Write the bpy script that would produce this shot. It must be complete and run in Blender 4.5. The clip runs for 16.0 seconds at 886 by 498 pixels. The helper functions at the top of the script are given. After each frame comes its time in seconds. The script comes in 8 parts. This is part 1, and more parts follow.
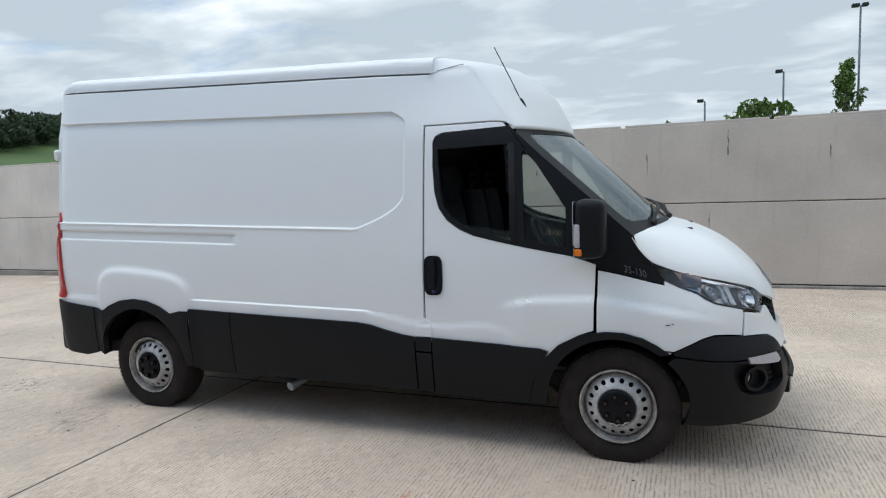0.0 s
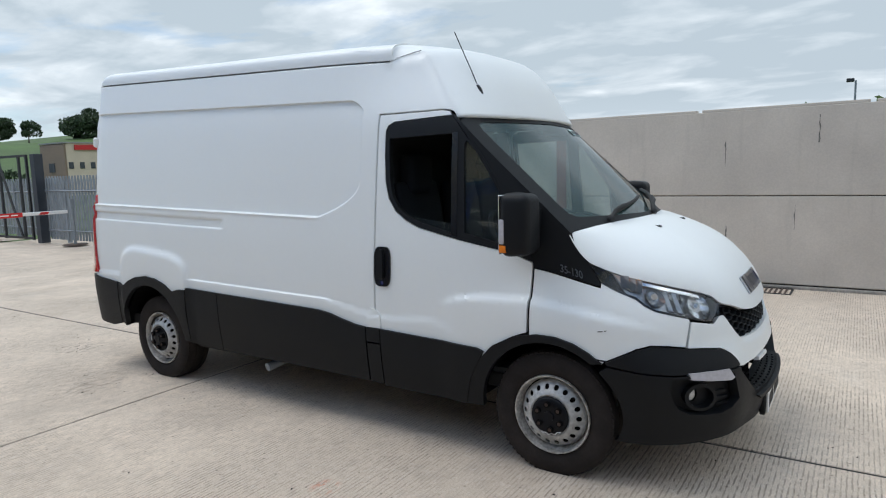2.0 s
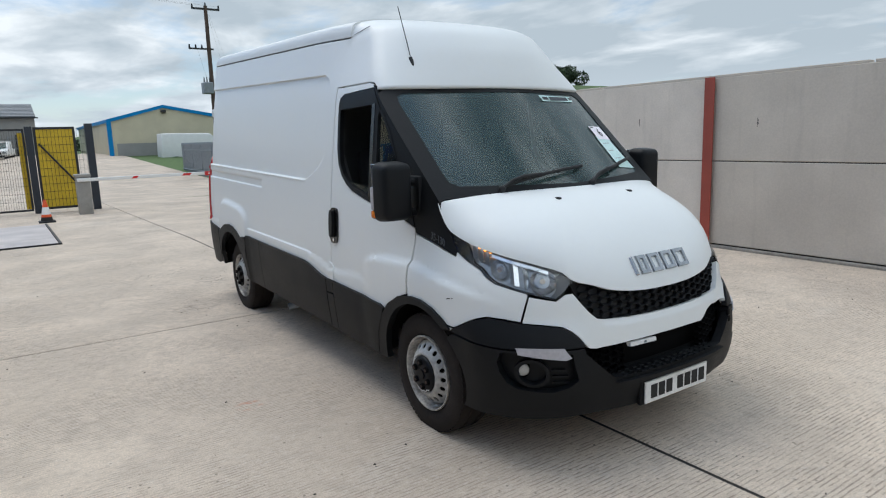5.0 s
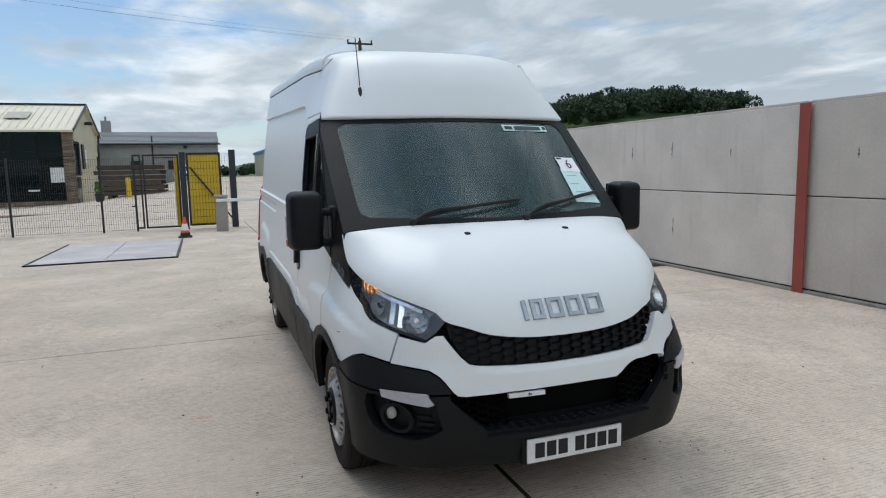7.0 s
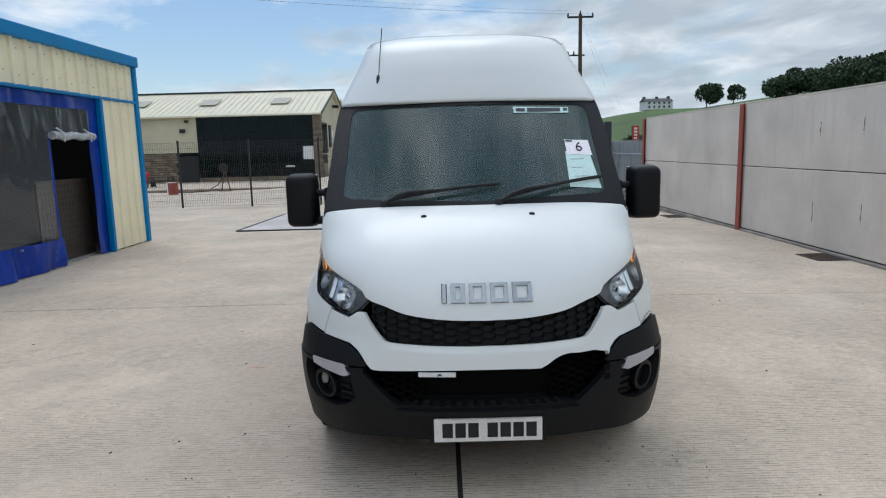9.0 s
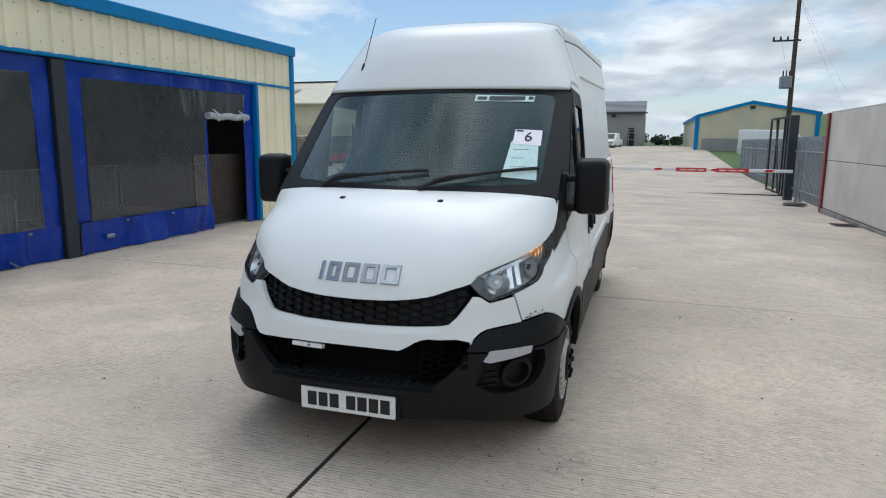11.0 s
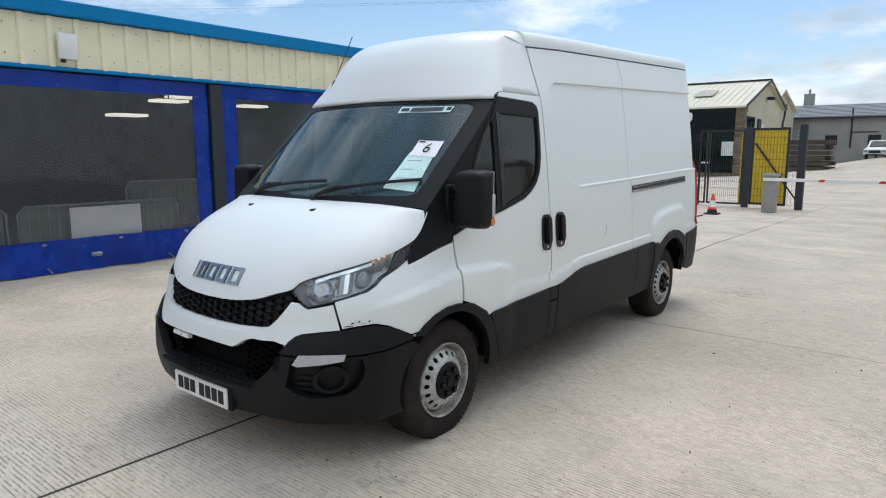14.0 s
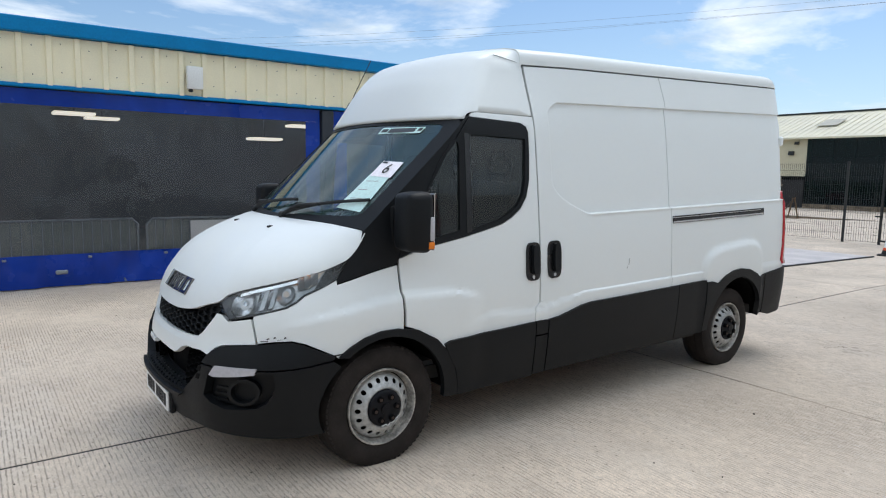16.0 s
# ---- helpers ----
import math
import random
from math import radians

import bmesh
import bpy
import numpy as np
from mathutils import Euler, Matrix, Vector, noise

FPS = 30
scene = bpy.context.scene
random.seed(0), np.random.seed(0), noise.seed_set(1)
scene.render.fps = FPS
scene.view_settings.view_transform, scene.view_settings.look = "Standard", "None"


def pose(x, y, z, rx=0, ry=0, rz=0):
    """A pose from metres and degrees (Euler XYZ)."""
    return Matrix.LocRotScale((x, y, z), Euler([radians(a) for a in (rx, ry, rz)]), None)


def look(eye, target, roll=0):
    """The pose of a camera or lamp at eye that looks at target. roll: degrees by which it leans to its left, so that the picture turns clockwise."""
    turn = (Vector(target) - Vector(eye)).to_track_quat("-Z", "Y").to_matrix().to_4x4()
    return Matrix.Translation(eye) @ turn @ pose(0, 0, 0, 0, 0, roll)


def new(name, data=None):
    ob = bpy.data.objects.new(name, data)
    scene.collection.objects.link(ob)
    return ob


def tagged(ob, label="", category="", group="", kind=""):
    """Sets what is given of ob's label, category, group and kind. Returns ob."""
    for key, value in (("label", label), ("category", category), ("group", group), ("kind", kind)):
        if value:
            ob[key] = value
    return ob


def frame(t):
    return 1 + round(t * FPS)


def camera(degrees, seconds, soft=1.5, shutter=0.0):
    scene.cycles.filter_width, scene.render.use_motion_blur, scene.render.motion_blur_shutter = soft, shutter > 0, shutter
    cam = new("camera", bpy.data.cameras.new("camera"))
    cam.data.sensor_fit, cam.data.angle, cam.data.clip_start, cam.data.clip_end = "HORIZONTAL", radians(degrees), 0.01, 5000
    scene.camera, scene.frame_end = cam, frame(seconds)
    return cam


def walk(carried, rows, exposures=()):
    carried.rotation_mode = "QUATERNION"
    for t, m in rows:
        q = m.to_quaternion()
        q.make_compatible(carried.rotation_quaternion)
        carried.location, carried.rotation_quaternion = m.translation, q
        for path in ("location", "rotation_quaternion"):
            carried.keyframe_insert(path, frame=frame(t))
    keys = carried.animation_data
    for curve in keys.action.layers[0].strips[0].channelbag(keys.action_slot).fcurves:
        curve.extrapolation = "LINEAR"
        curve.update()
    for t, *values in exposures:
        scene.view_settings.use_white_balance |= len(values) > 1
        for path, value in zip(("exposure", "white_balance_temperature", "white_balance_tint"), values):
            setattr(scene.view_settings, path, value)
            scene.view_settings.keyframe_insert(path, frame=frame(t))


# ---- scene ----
cam = camera(68.7, 16.0, soft=1.15)
PATH = [
    (0, (0.407, -4.733, 1.688), (-0.309, -2.877, 1.478), -2.2),
    (0.5, (0.613, -4.583, 1.694), (-0.181, -2.757, 1.509), -3.0),
    (1, (0.918, -4.467, 1.676), (-0.023, -2.715, 1.468), -1.0),
    (1.5, (1.18, -4.335, 1.683), (0.157, -2.63, 1.466), -2.9),
    (2, (1.379, -4.138, 1.685), (0.302, -2.47, 1.442), -1.6),
    (2.5, (1.662, -3.968, 1.677), (0.484, -2.363, 1.483), -1.8),
    (3, (1.976, -3.787, 1.695), (0.73, -2.239, 1.471), -1.9),
    (3.5, (2.179, -3.534, 1.677), (0.926, -1.999, 1.41), -2.6),
    (4, (2.407, -3.302, 1.675), (1.024, -1.877, 1.435), -2.4),
    (4.2, (2.557, -3.227, 1.687), (1.114, -1.87, 1.412), -1.9),
    (6.3, (3.432, -2.075, 1.685), (1.641, -1.228, 1.414), -1.6),
    (6.5, (3.463, -1.94, 1.671), (1.666, -1.104, 1.406), -0.9),
    (7, (3.559, -1.61, 1.675), (1.699, -0.919, 1.424), -1.2),
    (7.5, (3.751, -1.247, 1.679), (1.844, -0.727, 1.374), 1.0),
    (8, (3.784, -0.902, 1.665), (1.839, -0.513, 1.408), -0.5),
    (8.5, (3.834, -0.564, 1.669), (1.86, -0.344, 1.433), -1.2),
    (9, (3.935, -0.19, 1.685), (1.959, -0.193, 1.38), -1.5),
    (9.5, (3.907, 0.15, 1.662), (1.933, -0.002, 1.378), -0.0),
    (10, (3.88, 0.51, 1.671), (1.923, 0.195, 1.402), -1.4),
    (10.2, (3.894, 0.685, 1.658), (1.95, 0.309, 1.371), -0.3),
    (12.3, (3.479, 2.18, 1.658), (1.748, 1.231, 1.342), -0.8),
    (12.5, (3.433, 2.252, 1.672), (1.733, 1.244, 1.367), 0.1),
    (13, (3.269, 2.615, 1.665), (1.617, 1.517, 1.408), -0.4),
    (13.5, (3.102, 2.979, 1.684), (1.558, 1.754, 1.342), -2.5),
    (14, (2.849, 3.22, 1.673), (1.305, 1.985, 1.367), 0.0),
    (14.5, (2.614, 3.484, 1.662), (1.162, 2.129, 1.42), 0.2),
    (15, (2.38, 3.756, 1.68), (1.057, 2.289, 1.37), -0.4),
    (15.5, (2.118, 3.893, 1.669), (0.837, 2.375, 1.436), 1.3),
    (16, (1.826, 4.021, 1.656), (0.658, 2.414, 1.424), 1.0),
]
walk(cam, [(t, look(eye, target, roll)) for t, eye, target, roll in PATH], exposures=[(0.0, 0.58, 6420, 7), (4.0, 0.50, 6400, 7), (7.0, 0.32, 6350, 7), (10.0, 0.32, 6300, 7), (13.0, 0.52, 6320, 7), (16.0, 0.58, 6330, 8)])

# ---- world, sun, exposure ----
SUN_ELEV, SUN_AZ = 60.0, -163.0      # degrees; azimuth from +x towards +y
world = bpy.data.worlds.new("sky")
scene.world = world
world.use_nodes = True
wn, wl = world.node_tree.nodes, world.node_tree.links
wn.clear()
w_out = wn.new("ShaderNodeOutputWorld")
w_bg = wn.new("ShaderNodeBackground")
w_sky = wn.new("ShaderNodeTexSky")
w_sky.sky_type = "NISHITA"
w_sky.sun_disc = False
w_sky.sun_elevation = radians(SUN_ELEV)
w_sky.sun_rotation = radians(90 - SUN_AZ)
w_sky.air_density, w_sky.dust_density, w_sky.ozone_density = 1.0, 0.5, 2.0
w_co = wn.new("ShaderNodeTexCoord")
w_sep = wn.new("ShaderNodeSeparateXYZ")
wl.new(w_co.outputs["Generated"], w_sep.inputs[0])
# clouds lie on a flat layer: direction divided by its height
w_h = wn.new("ShaderNodeMath"); w_h.operation = "MAXIMUM"; w_h.inputs[1].default_value = 0.0
wl.new(w_sep.outputs["Z"], w_h.inputs[0])
w_h2 = wn.new("ShaderNodeMath"); w_h2.operation = "ADD"; w_h2.inputs[1].default_value = 0.13
wl.new(w_h.outputs[0], w_h2.inputs[0])
w_div = wn.new("ShaderNodeVectorMath"); w_div.operation = "DIVIDE"
w_cmb = wn.new("ShaderNodeCombineXYZ")
for k in range(3):
    wl.new(w_h2.outputs[0], w_cmb.inputs[k])
wl.new(w_co.outputs["Generated"], w_div.inputs[0])
wl.new(w_cmb.outputs[0], w_div.inputs[1])


def sky_noise(scale, detail, off, rough=0.55, stretch=(1.0, 1.0, 1.0)):
    mp = wn.new("ShaderNodeMapping")
    mp.inputs["Location"].default_value = off
    mp.inputs["Scale"].default_value = stretch
    wl.new(w_div.outputs[0], mp.inputs[0])
    n = wn.new("ShaderNodeTexNoise")
    n.inputs["Scale"].default_value, n.inputs["Detail"].default_value = scale, detail
    n.inputs["Roughness"].default_value = rough
    n.inputs["Distortion"].default_value = 0.25
    wl.new(mp.outputs[0], n.inputs["Vector"])
    return n.outputs["Fac"]


def sky_ramp(fac, stops):
    r = wn.new("ShaderNodeValToRGB")
    while len(r.color_ramp.elements) < len(stops):
        r.color_ramp.elements.new(0.5)
    for e, (p, c) in zip(r.color_ramp.elements, stops):
        e.position, e.color = p, c
    wl.new(fac, r.inputs[0])
    return r.outputs["Color"]


# the cover thins out towards -y
w_thin = wn.new("ShaderNodeMath"); w_thin.operation = "MULTIPLY_ADD"; w_thin.inputs[1].default_value = 0.16
wl.new(w_sep.outputs["Y"], w_thin.inputs[0])
wl.new(sky_noise(0.75, 8, (1.7, 0.6, 0.0), 0.6, (1.0, 1.25, 1.0)), w_thin.inputs[2])
cover = sky_ramp(w_thin.outputs[0], [(0.40, (0, 0, 0, 1)), (0.55, (1, 1, 1, 1))])
# the cloud is thicker, so greyer, towards +y
w_thick = wn.new("ShaderNodeMath"); w_thick.operation = "MULTIPLY_ADD"; w_thick.inputs[1].default_value = -0.13
wl.new(w_sep.outputs["Y"], w_thick.inputs[0])
wl.new(sky_noise(1.5, 7, (5.1, 2.2, 0.0), 0.52, (1.0, 1.35, 1.0)), w_thick.inputs[2])
shade = sky_ramp(w_thick.outputs[0],
                 [(0.36, (3.5, 4.05, 4.6, 1)), (0.50, (5.0, 5.45, 5.95, 1)), (0.63, (7.3, 7.6, 8.0, 1))])
w_mix = wn.new("ShaderNodeMix"); w_mix.data_type = "RGBA"
wl.new(cover, w_mix.inputs["Factor"])
w_blue = wn.new("ShaderNodeMix"); w_blue.data_type = "RGBA"; w_blue.blend_type = "MULTIPLY"
w_blue.inputs["Factor"].default_value = 1.0
wl.new(w_sky.outputs[0], w_blue.inputs["A"])
w_blue.inputs["B"].default_value = (0.73, 0.79, 0.84, 1)
wl.new(w_blue.outputs["Result"], w_mix.inputs["A"])
wl.new(shade, w_mix.inputs["B"])
# thin haze near the horizon
w_hz = sky_ramp(w_sep.outputs["Z"], [(0.0, (0.65, 0.65, 0.65, 1)), (0.10, (0.15, 0.15, 0.15, 1)), (0.3, (0, 0, 0, 1))])
w_mix2 = wn.new("ShaderNodeMix"); w_mix2.data_type = "RGBA"
wl.new(w_hz, w_mix2.inputs["Factor"])
wl.new(w_mix.outputs["Result"], w_mix2.inputs["A"])
w_mix2.inputs["B"].default_value = (5.6, 6.2, 6.9, 1)
# an overcast sky is brighter overhead than at its foot
w_up = sky_ramp(w_sep.outputs["Z"], [(0.0, (0.93, 0.93, 0.93, 1)), (0.35, (1.05, 1.05, 1.05, 1)), (1.0, (1.85, 1.83, 1.81, 1))])
# broken cloud overhead, seen only in glass and paint
w_top = wn.new("ShaderNodeTexNoise"); w_top.inputs["Scale"].default_value = 5.0; w_top.inputs["Detail"].default_value = 4
wl.new(w_co.outputs["Generated"], w_top.inputs["Vector"])
w_patch = sky_ramp(w_top.outputs["Fac"], [(0.36, (0.42, 0.46, 0.50, 1)), (0.50, (1.0, 1.0, 1.0, 1)), (0.64, (1.55, 1.53, 1.5, 1))])
w_zen = sky_ramp(w_sep.outputs["Z"], [(0.38, (0, 0, 0, 1)), (0.62, (1, 1, 1, 1))])
w_break = wn.new("ShaderNodeMix"); w_break.data_type = "RGBA"; w_break.blend_type = "MULTIPLY"
wl.new(w_zen, w_break.inputs["Factor"]); wl.new(w_mix2.outputs["Result"], w_break.inputs["A"]); wl.new(w_patch, w_break.inputs["B"])
w_mul = wn.new("ShaderNodeMix"); w_mul.data_type = "RGBA"; w_mul.blend_type = "MULTIPLY"
w_mul.inputs["Factor"].default_value = 1.0
wl.new(w_break.outputs["Result"], w_mul.inputs["A"]); wl.new(w_up, w_mul.inputs["B"])
wl.new(w_mul.outputs["Result"], w_bg.inputs["Color"])
w_bg.inputs["Strength"].default_value = 0.1
wl.new(w_bg.outputs[0], w_out.inputs["Surface"])

sun = new("sun", bpy.data.lights.new("sun", "SUN"))
sun.data.energy = 0.85
sun.data.angle = radians(34)
sun.data.color = (1.0, 0.95, 0.88)
sd = Vector((math.cos(radians(SUN_ELEV)) * math.cos(radians(SUN_AZ)), math.cos(radians(SUN_ELEV)) * math.sin(radians(SUN_AZ)), math.sin(radians(SUN_ELEV))))
sun.matrix_world = look(sd * 60, (0, 0, 0))


# ---- materials ----
def make_mat(name, color, rough=0.6, metal=0.0, var=0.12, scale=3.0, bump=0.0, bscale=60.0, fine=0.08, coat=0.0, island=0.0, rand=0.0, spec=0.5, rvar=0.07):
    """A surface with coarse stains (var, scale), fine grain (fine) and relief (bump, bscale)."""
    m = bpy.data.materials.new(name)
    m.use_nodes = True
    n, l = m.node_tree.nodes, m.node_tree.links
    b = n["Principled BSDF"]
    co = n.new("ShaderNodeTexCoord")
    vec = co.outputs["Object"]
    col = n.new("ShaderNodeMix"); col.data_type = "RGBA"; col.blend_type = "MULTIPLY"
    col.inputs["Factor"].default_value = 1.0
    col.inputs["A"].default_value = (*color, 1)
    big = n.new("ShaderNodeTexNoise")
    big.inputs["Scale"].default_value, big.inputs["Detail"].default_value = scale, 5
    l.new(vec, big.inputs["Vector"])
    sml = n.new("ShaderNodeTexNoise")
    sml.inputs["Scale"].default_value, sml.inputs["Detail"].default_value = bscale, 3
    l.new(vec, sml.inputs["Vector"])
    f1 = n.new("ShaderNodeMapRange")
    f1.inputs[1].default_value, f1.inputs[2].default_value = 0.3, 0.7
    f1.inputs[3].default_value, f1.inputs[4].default_value = 1 - var, 1 + var * 0.6
    l.new(big.outputs["Fac"], f1.inputs[0])
    f2 = n.new("ShaderNodeMapRange")
    f2.inputs[1].default_value, f2.inputs[2].default_value = 0.3, 0.7
    f2.inputs[3].default_value, f2.inputs[4].default_value = 1 - fine, 1 + fine
    l.new(sml.outputs["Fac"], f2.inputs[0])
    mul = n.new("ShaderNodeMath"); mul.operation = "MULTIPLY"
    l.new(f1.outputs[0], mul.inputs[0]); l.new(f2.outputs[0], mul.inputs[1])
    last = mul.outputs[0]
    for amount, src in ((island, "geo"), (rand, "obj")):
        if amount:
            if src == "geo":
                o = n.new("ShaderNodeNewGeometry").outputs["Random Per Island"]
            else:
                o = n.new("ShaderNodeObjectInfo").outputs["Random"]
            f3 = n.new("ShaderNodeMapRange")
            f3.inputs[3].default_value, f3.inputs[4].default_value = 1 - amount, 1 + amount
            l.new(o, f3.inputs[0])
            m3 = n.new("ShaderNodeMath"); m3.operation = "MULTIPLY"
            l.new(last, m3.inputs[0]); l.new(f3.outputs[0], m3.inputs[1])
            last = m3.outputs[0]
    l.new(last, col.inputs["B"])
    l.new(col.outputs["Result"], b.inputs["Base Color"])
    rr = n.new("ShaderNodeMapRange")
    rr.inputs[1].default_value, rr.inputs[2].default_value = 0.25, 0.75
    rr.inputs[3].default_value, rr.inputs[4].default_value = max(0.02, rough - rvar), min(1, rough + rvar)
    l.new(big.outputs["Fac"], rr.inputs[0])
    l.new(rr.outputs[0], b.inputs["Roughness"])
    b.inputs["Metallic"].default_value = metal
    b.inputs["Coat Weight"].default_value = coat
    b.inputs["Coat Roughness"].default_value = 0.09
    b.inputs["Specular IOR Level"].default_value = spec
    if bump:
        bp = n.new("ShaderNodeBump")
        bp.inputs["Strength"].default_value = min(1.0, bump)
        bp.inputs["Distance"].default_value = 0.01
        l.new(sml.outputs["Fac"], bp.inputs["Height"])
        l.new(bp.outputs[0], b.inputs["Normal"])
    return m


def glass_mat(name, tint=(0.8, 0.86, 0.84), rough=0.0, amount=0.85, milky=(0.5, 0.5, 0.5), ior=1.52):
    """Thin pane: clear glass mixed with a gloss that rises at grazing angles."""
    m = bpy.data.materials.new(name)
    m.use_nodes = True
    n, l = m.node_tree.nodes, m.node_tree.links
    n.remove(n["Principled BSDF"])
    o = n["Material Output"]
    tr = n.new("ShaderNodeBsdfTransparent"); tr.inputs[0].default_value = (*tint, 1)
    gl = n.new("ShaderNodeBsdfGlossy"); gl.inputs["Roughness"].default_value = rough
    df = n.new("ShaderNodeBsdfDiffuse"); df.inputs[0].default_value = (*milky, 1)
    m0 = n.new("ShaderNodeMixShader"); m0.inputs[0].default_value = amount
    l.new(df.outputs[0], m0.inputs[1]); l.new(tr.outputs[0], m0.inputs[2])
    fr = n.new("ShaderNodeFresnel"); fr.inputs["IOR"].default_value = ior
    ms = n.new("ShaderNodeMixShader")
    l.new(fr.outputs[0], ms.inputs[0]); l.new(m0.outputs[0], ms.inputs[1]); l.new(gl.outputs[0], ms.inputs[2])
    l.new(ms.outputs[0], o.inputs["Surface"])
    return m


def emit_mat(name, color, strength):
    m = bpy.data.materials.new(name)
    m.use_nodes = True
    b = m.node_tree.nodes["Principled BSDF"]
    b.inputs["Base Color"].default_value = (*color, 1)
    b.inputs["Emission Color"].default_value = (*color, 1)
    b.inputs["Emission Strength"].default_value = strength
    return m


# ---- mesh helpers ----
def finish(name, bm, material, smooth=False, angle=35):
    bm.normal_update()
    me = bpy.data.meshes.new(name)
    bm.to_mesh(me)
    bm.free()
    if material:
        me.materials.append(material)
    if smooth:
        for p in me.polygons:
            p.use_smooth = True
        me.set_sharp_from_angle(angle=radians(angle))
    return me


def part(name, bm, material, parent, label="", smooth=False, angle=35):
    """One mesh object from bm, under a thing or a part (or on its own where parent is None)."""
    ob = new(name, finish(name, bm, material, smooth, angle))
    ob.parent = parent
    if label:
        tagged(ob, label)
    return ob


def base(name, label, category, at=(0, 0, 0), turn=0.0, group="", kind=""):
    ob = new(name)
    ob.empty_display_size = 0.1
    ob.matrix_basis = pose(*at, 0, 0, turn)
    return tagged(ob, label, category, group, kind)


def box(bm, lo, hi, bevel=0.0, seg=1):
    lo, hi = Vector(lo), Vector(hi)
    c, s = (lo + hi) / 2, hi - lo
    r = bmesh.ops.create_cube(bm, size=1.0, matrix=Matrix.Translation(c) @ Matrix.Diagonal((*s, 1)))
    if bevel:
        es = list({e for v in r["verts"] for e in v.link_edges})
        bmesh.ops.bevel(bm, geom=es, offset=bevel, segments=seg, affect="EDGES", profile=0.5)
    return bm


def tube(bm, a, b, r, seg=10, r2=None, caps=True):
    a, b = Vector(a), Vector(b)
    d = b - a
    m = Matrix.Translation((a + b) / 2) @ d.to_track_quat("Z", "Y").to_matrix().to_4x4()
    bmesh.ops.create_cone(bm, cap_ends=caps, segments=seg, radius1=r, radius2=r if r2 is None else r2, depth=d.length, matrix=m)
    return bm


def poly_tube(bm, pts, r, seg=8):
    """A round bar along a line of points."""
    rings = []
    pts = [Vector(p) for p in pts]
    for i, p in enumerate(pts):
        d = (pts[min(i + 1, len(pts) - 1)] - pts[max(i - 1, 0)]).normalized()
        q = d.to_track_quat("Z", "Y").to_matrix()
        rings.append([bm.verts.new(p + q @ Vector((r * math.cos(6.28319 * k / seg), r * math.sin(6.28319 * k / seg), 0))) for k in range(seg)])
    for a, b in zip(rings, rings[1:]):
        for k in range(seg):
            bm.faces.new((a[k], a[(k + 1) % seg], b[(k + 1) % seg], b[k]))
    bm.faces.new(list(reversed(rings[0]))); bm.faces.new(rings[-1])
    return bm


def prism(bm, outline, to3d, thick):
    """A flat outline laid out by to3d(p, q, depth) and given a thickness."""
    a = [bm.verts.new(to3d(p, q, 0.0)) for p, q in outline]
    b = [bm.verts.new(to3d(p, q, thick)) for p, q in outline]
    n = len(a)
    bm.faces.new(a); bm.faces.new(list(reversed(b)))
    for i in range(n):
        bm.faces.new((a[i], b[i], b[(i + 1) % n], a[(i + 1) % n]))
    bmesh.ops.recalc_face_normals(bm, faces=bm.faces)
    return bm


def NB():
    return bmesh.new()


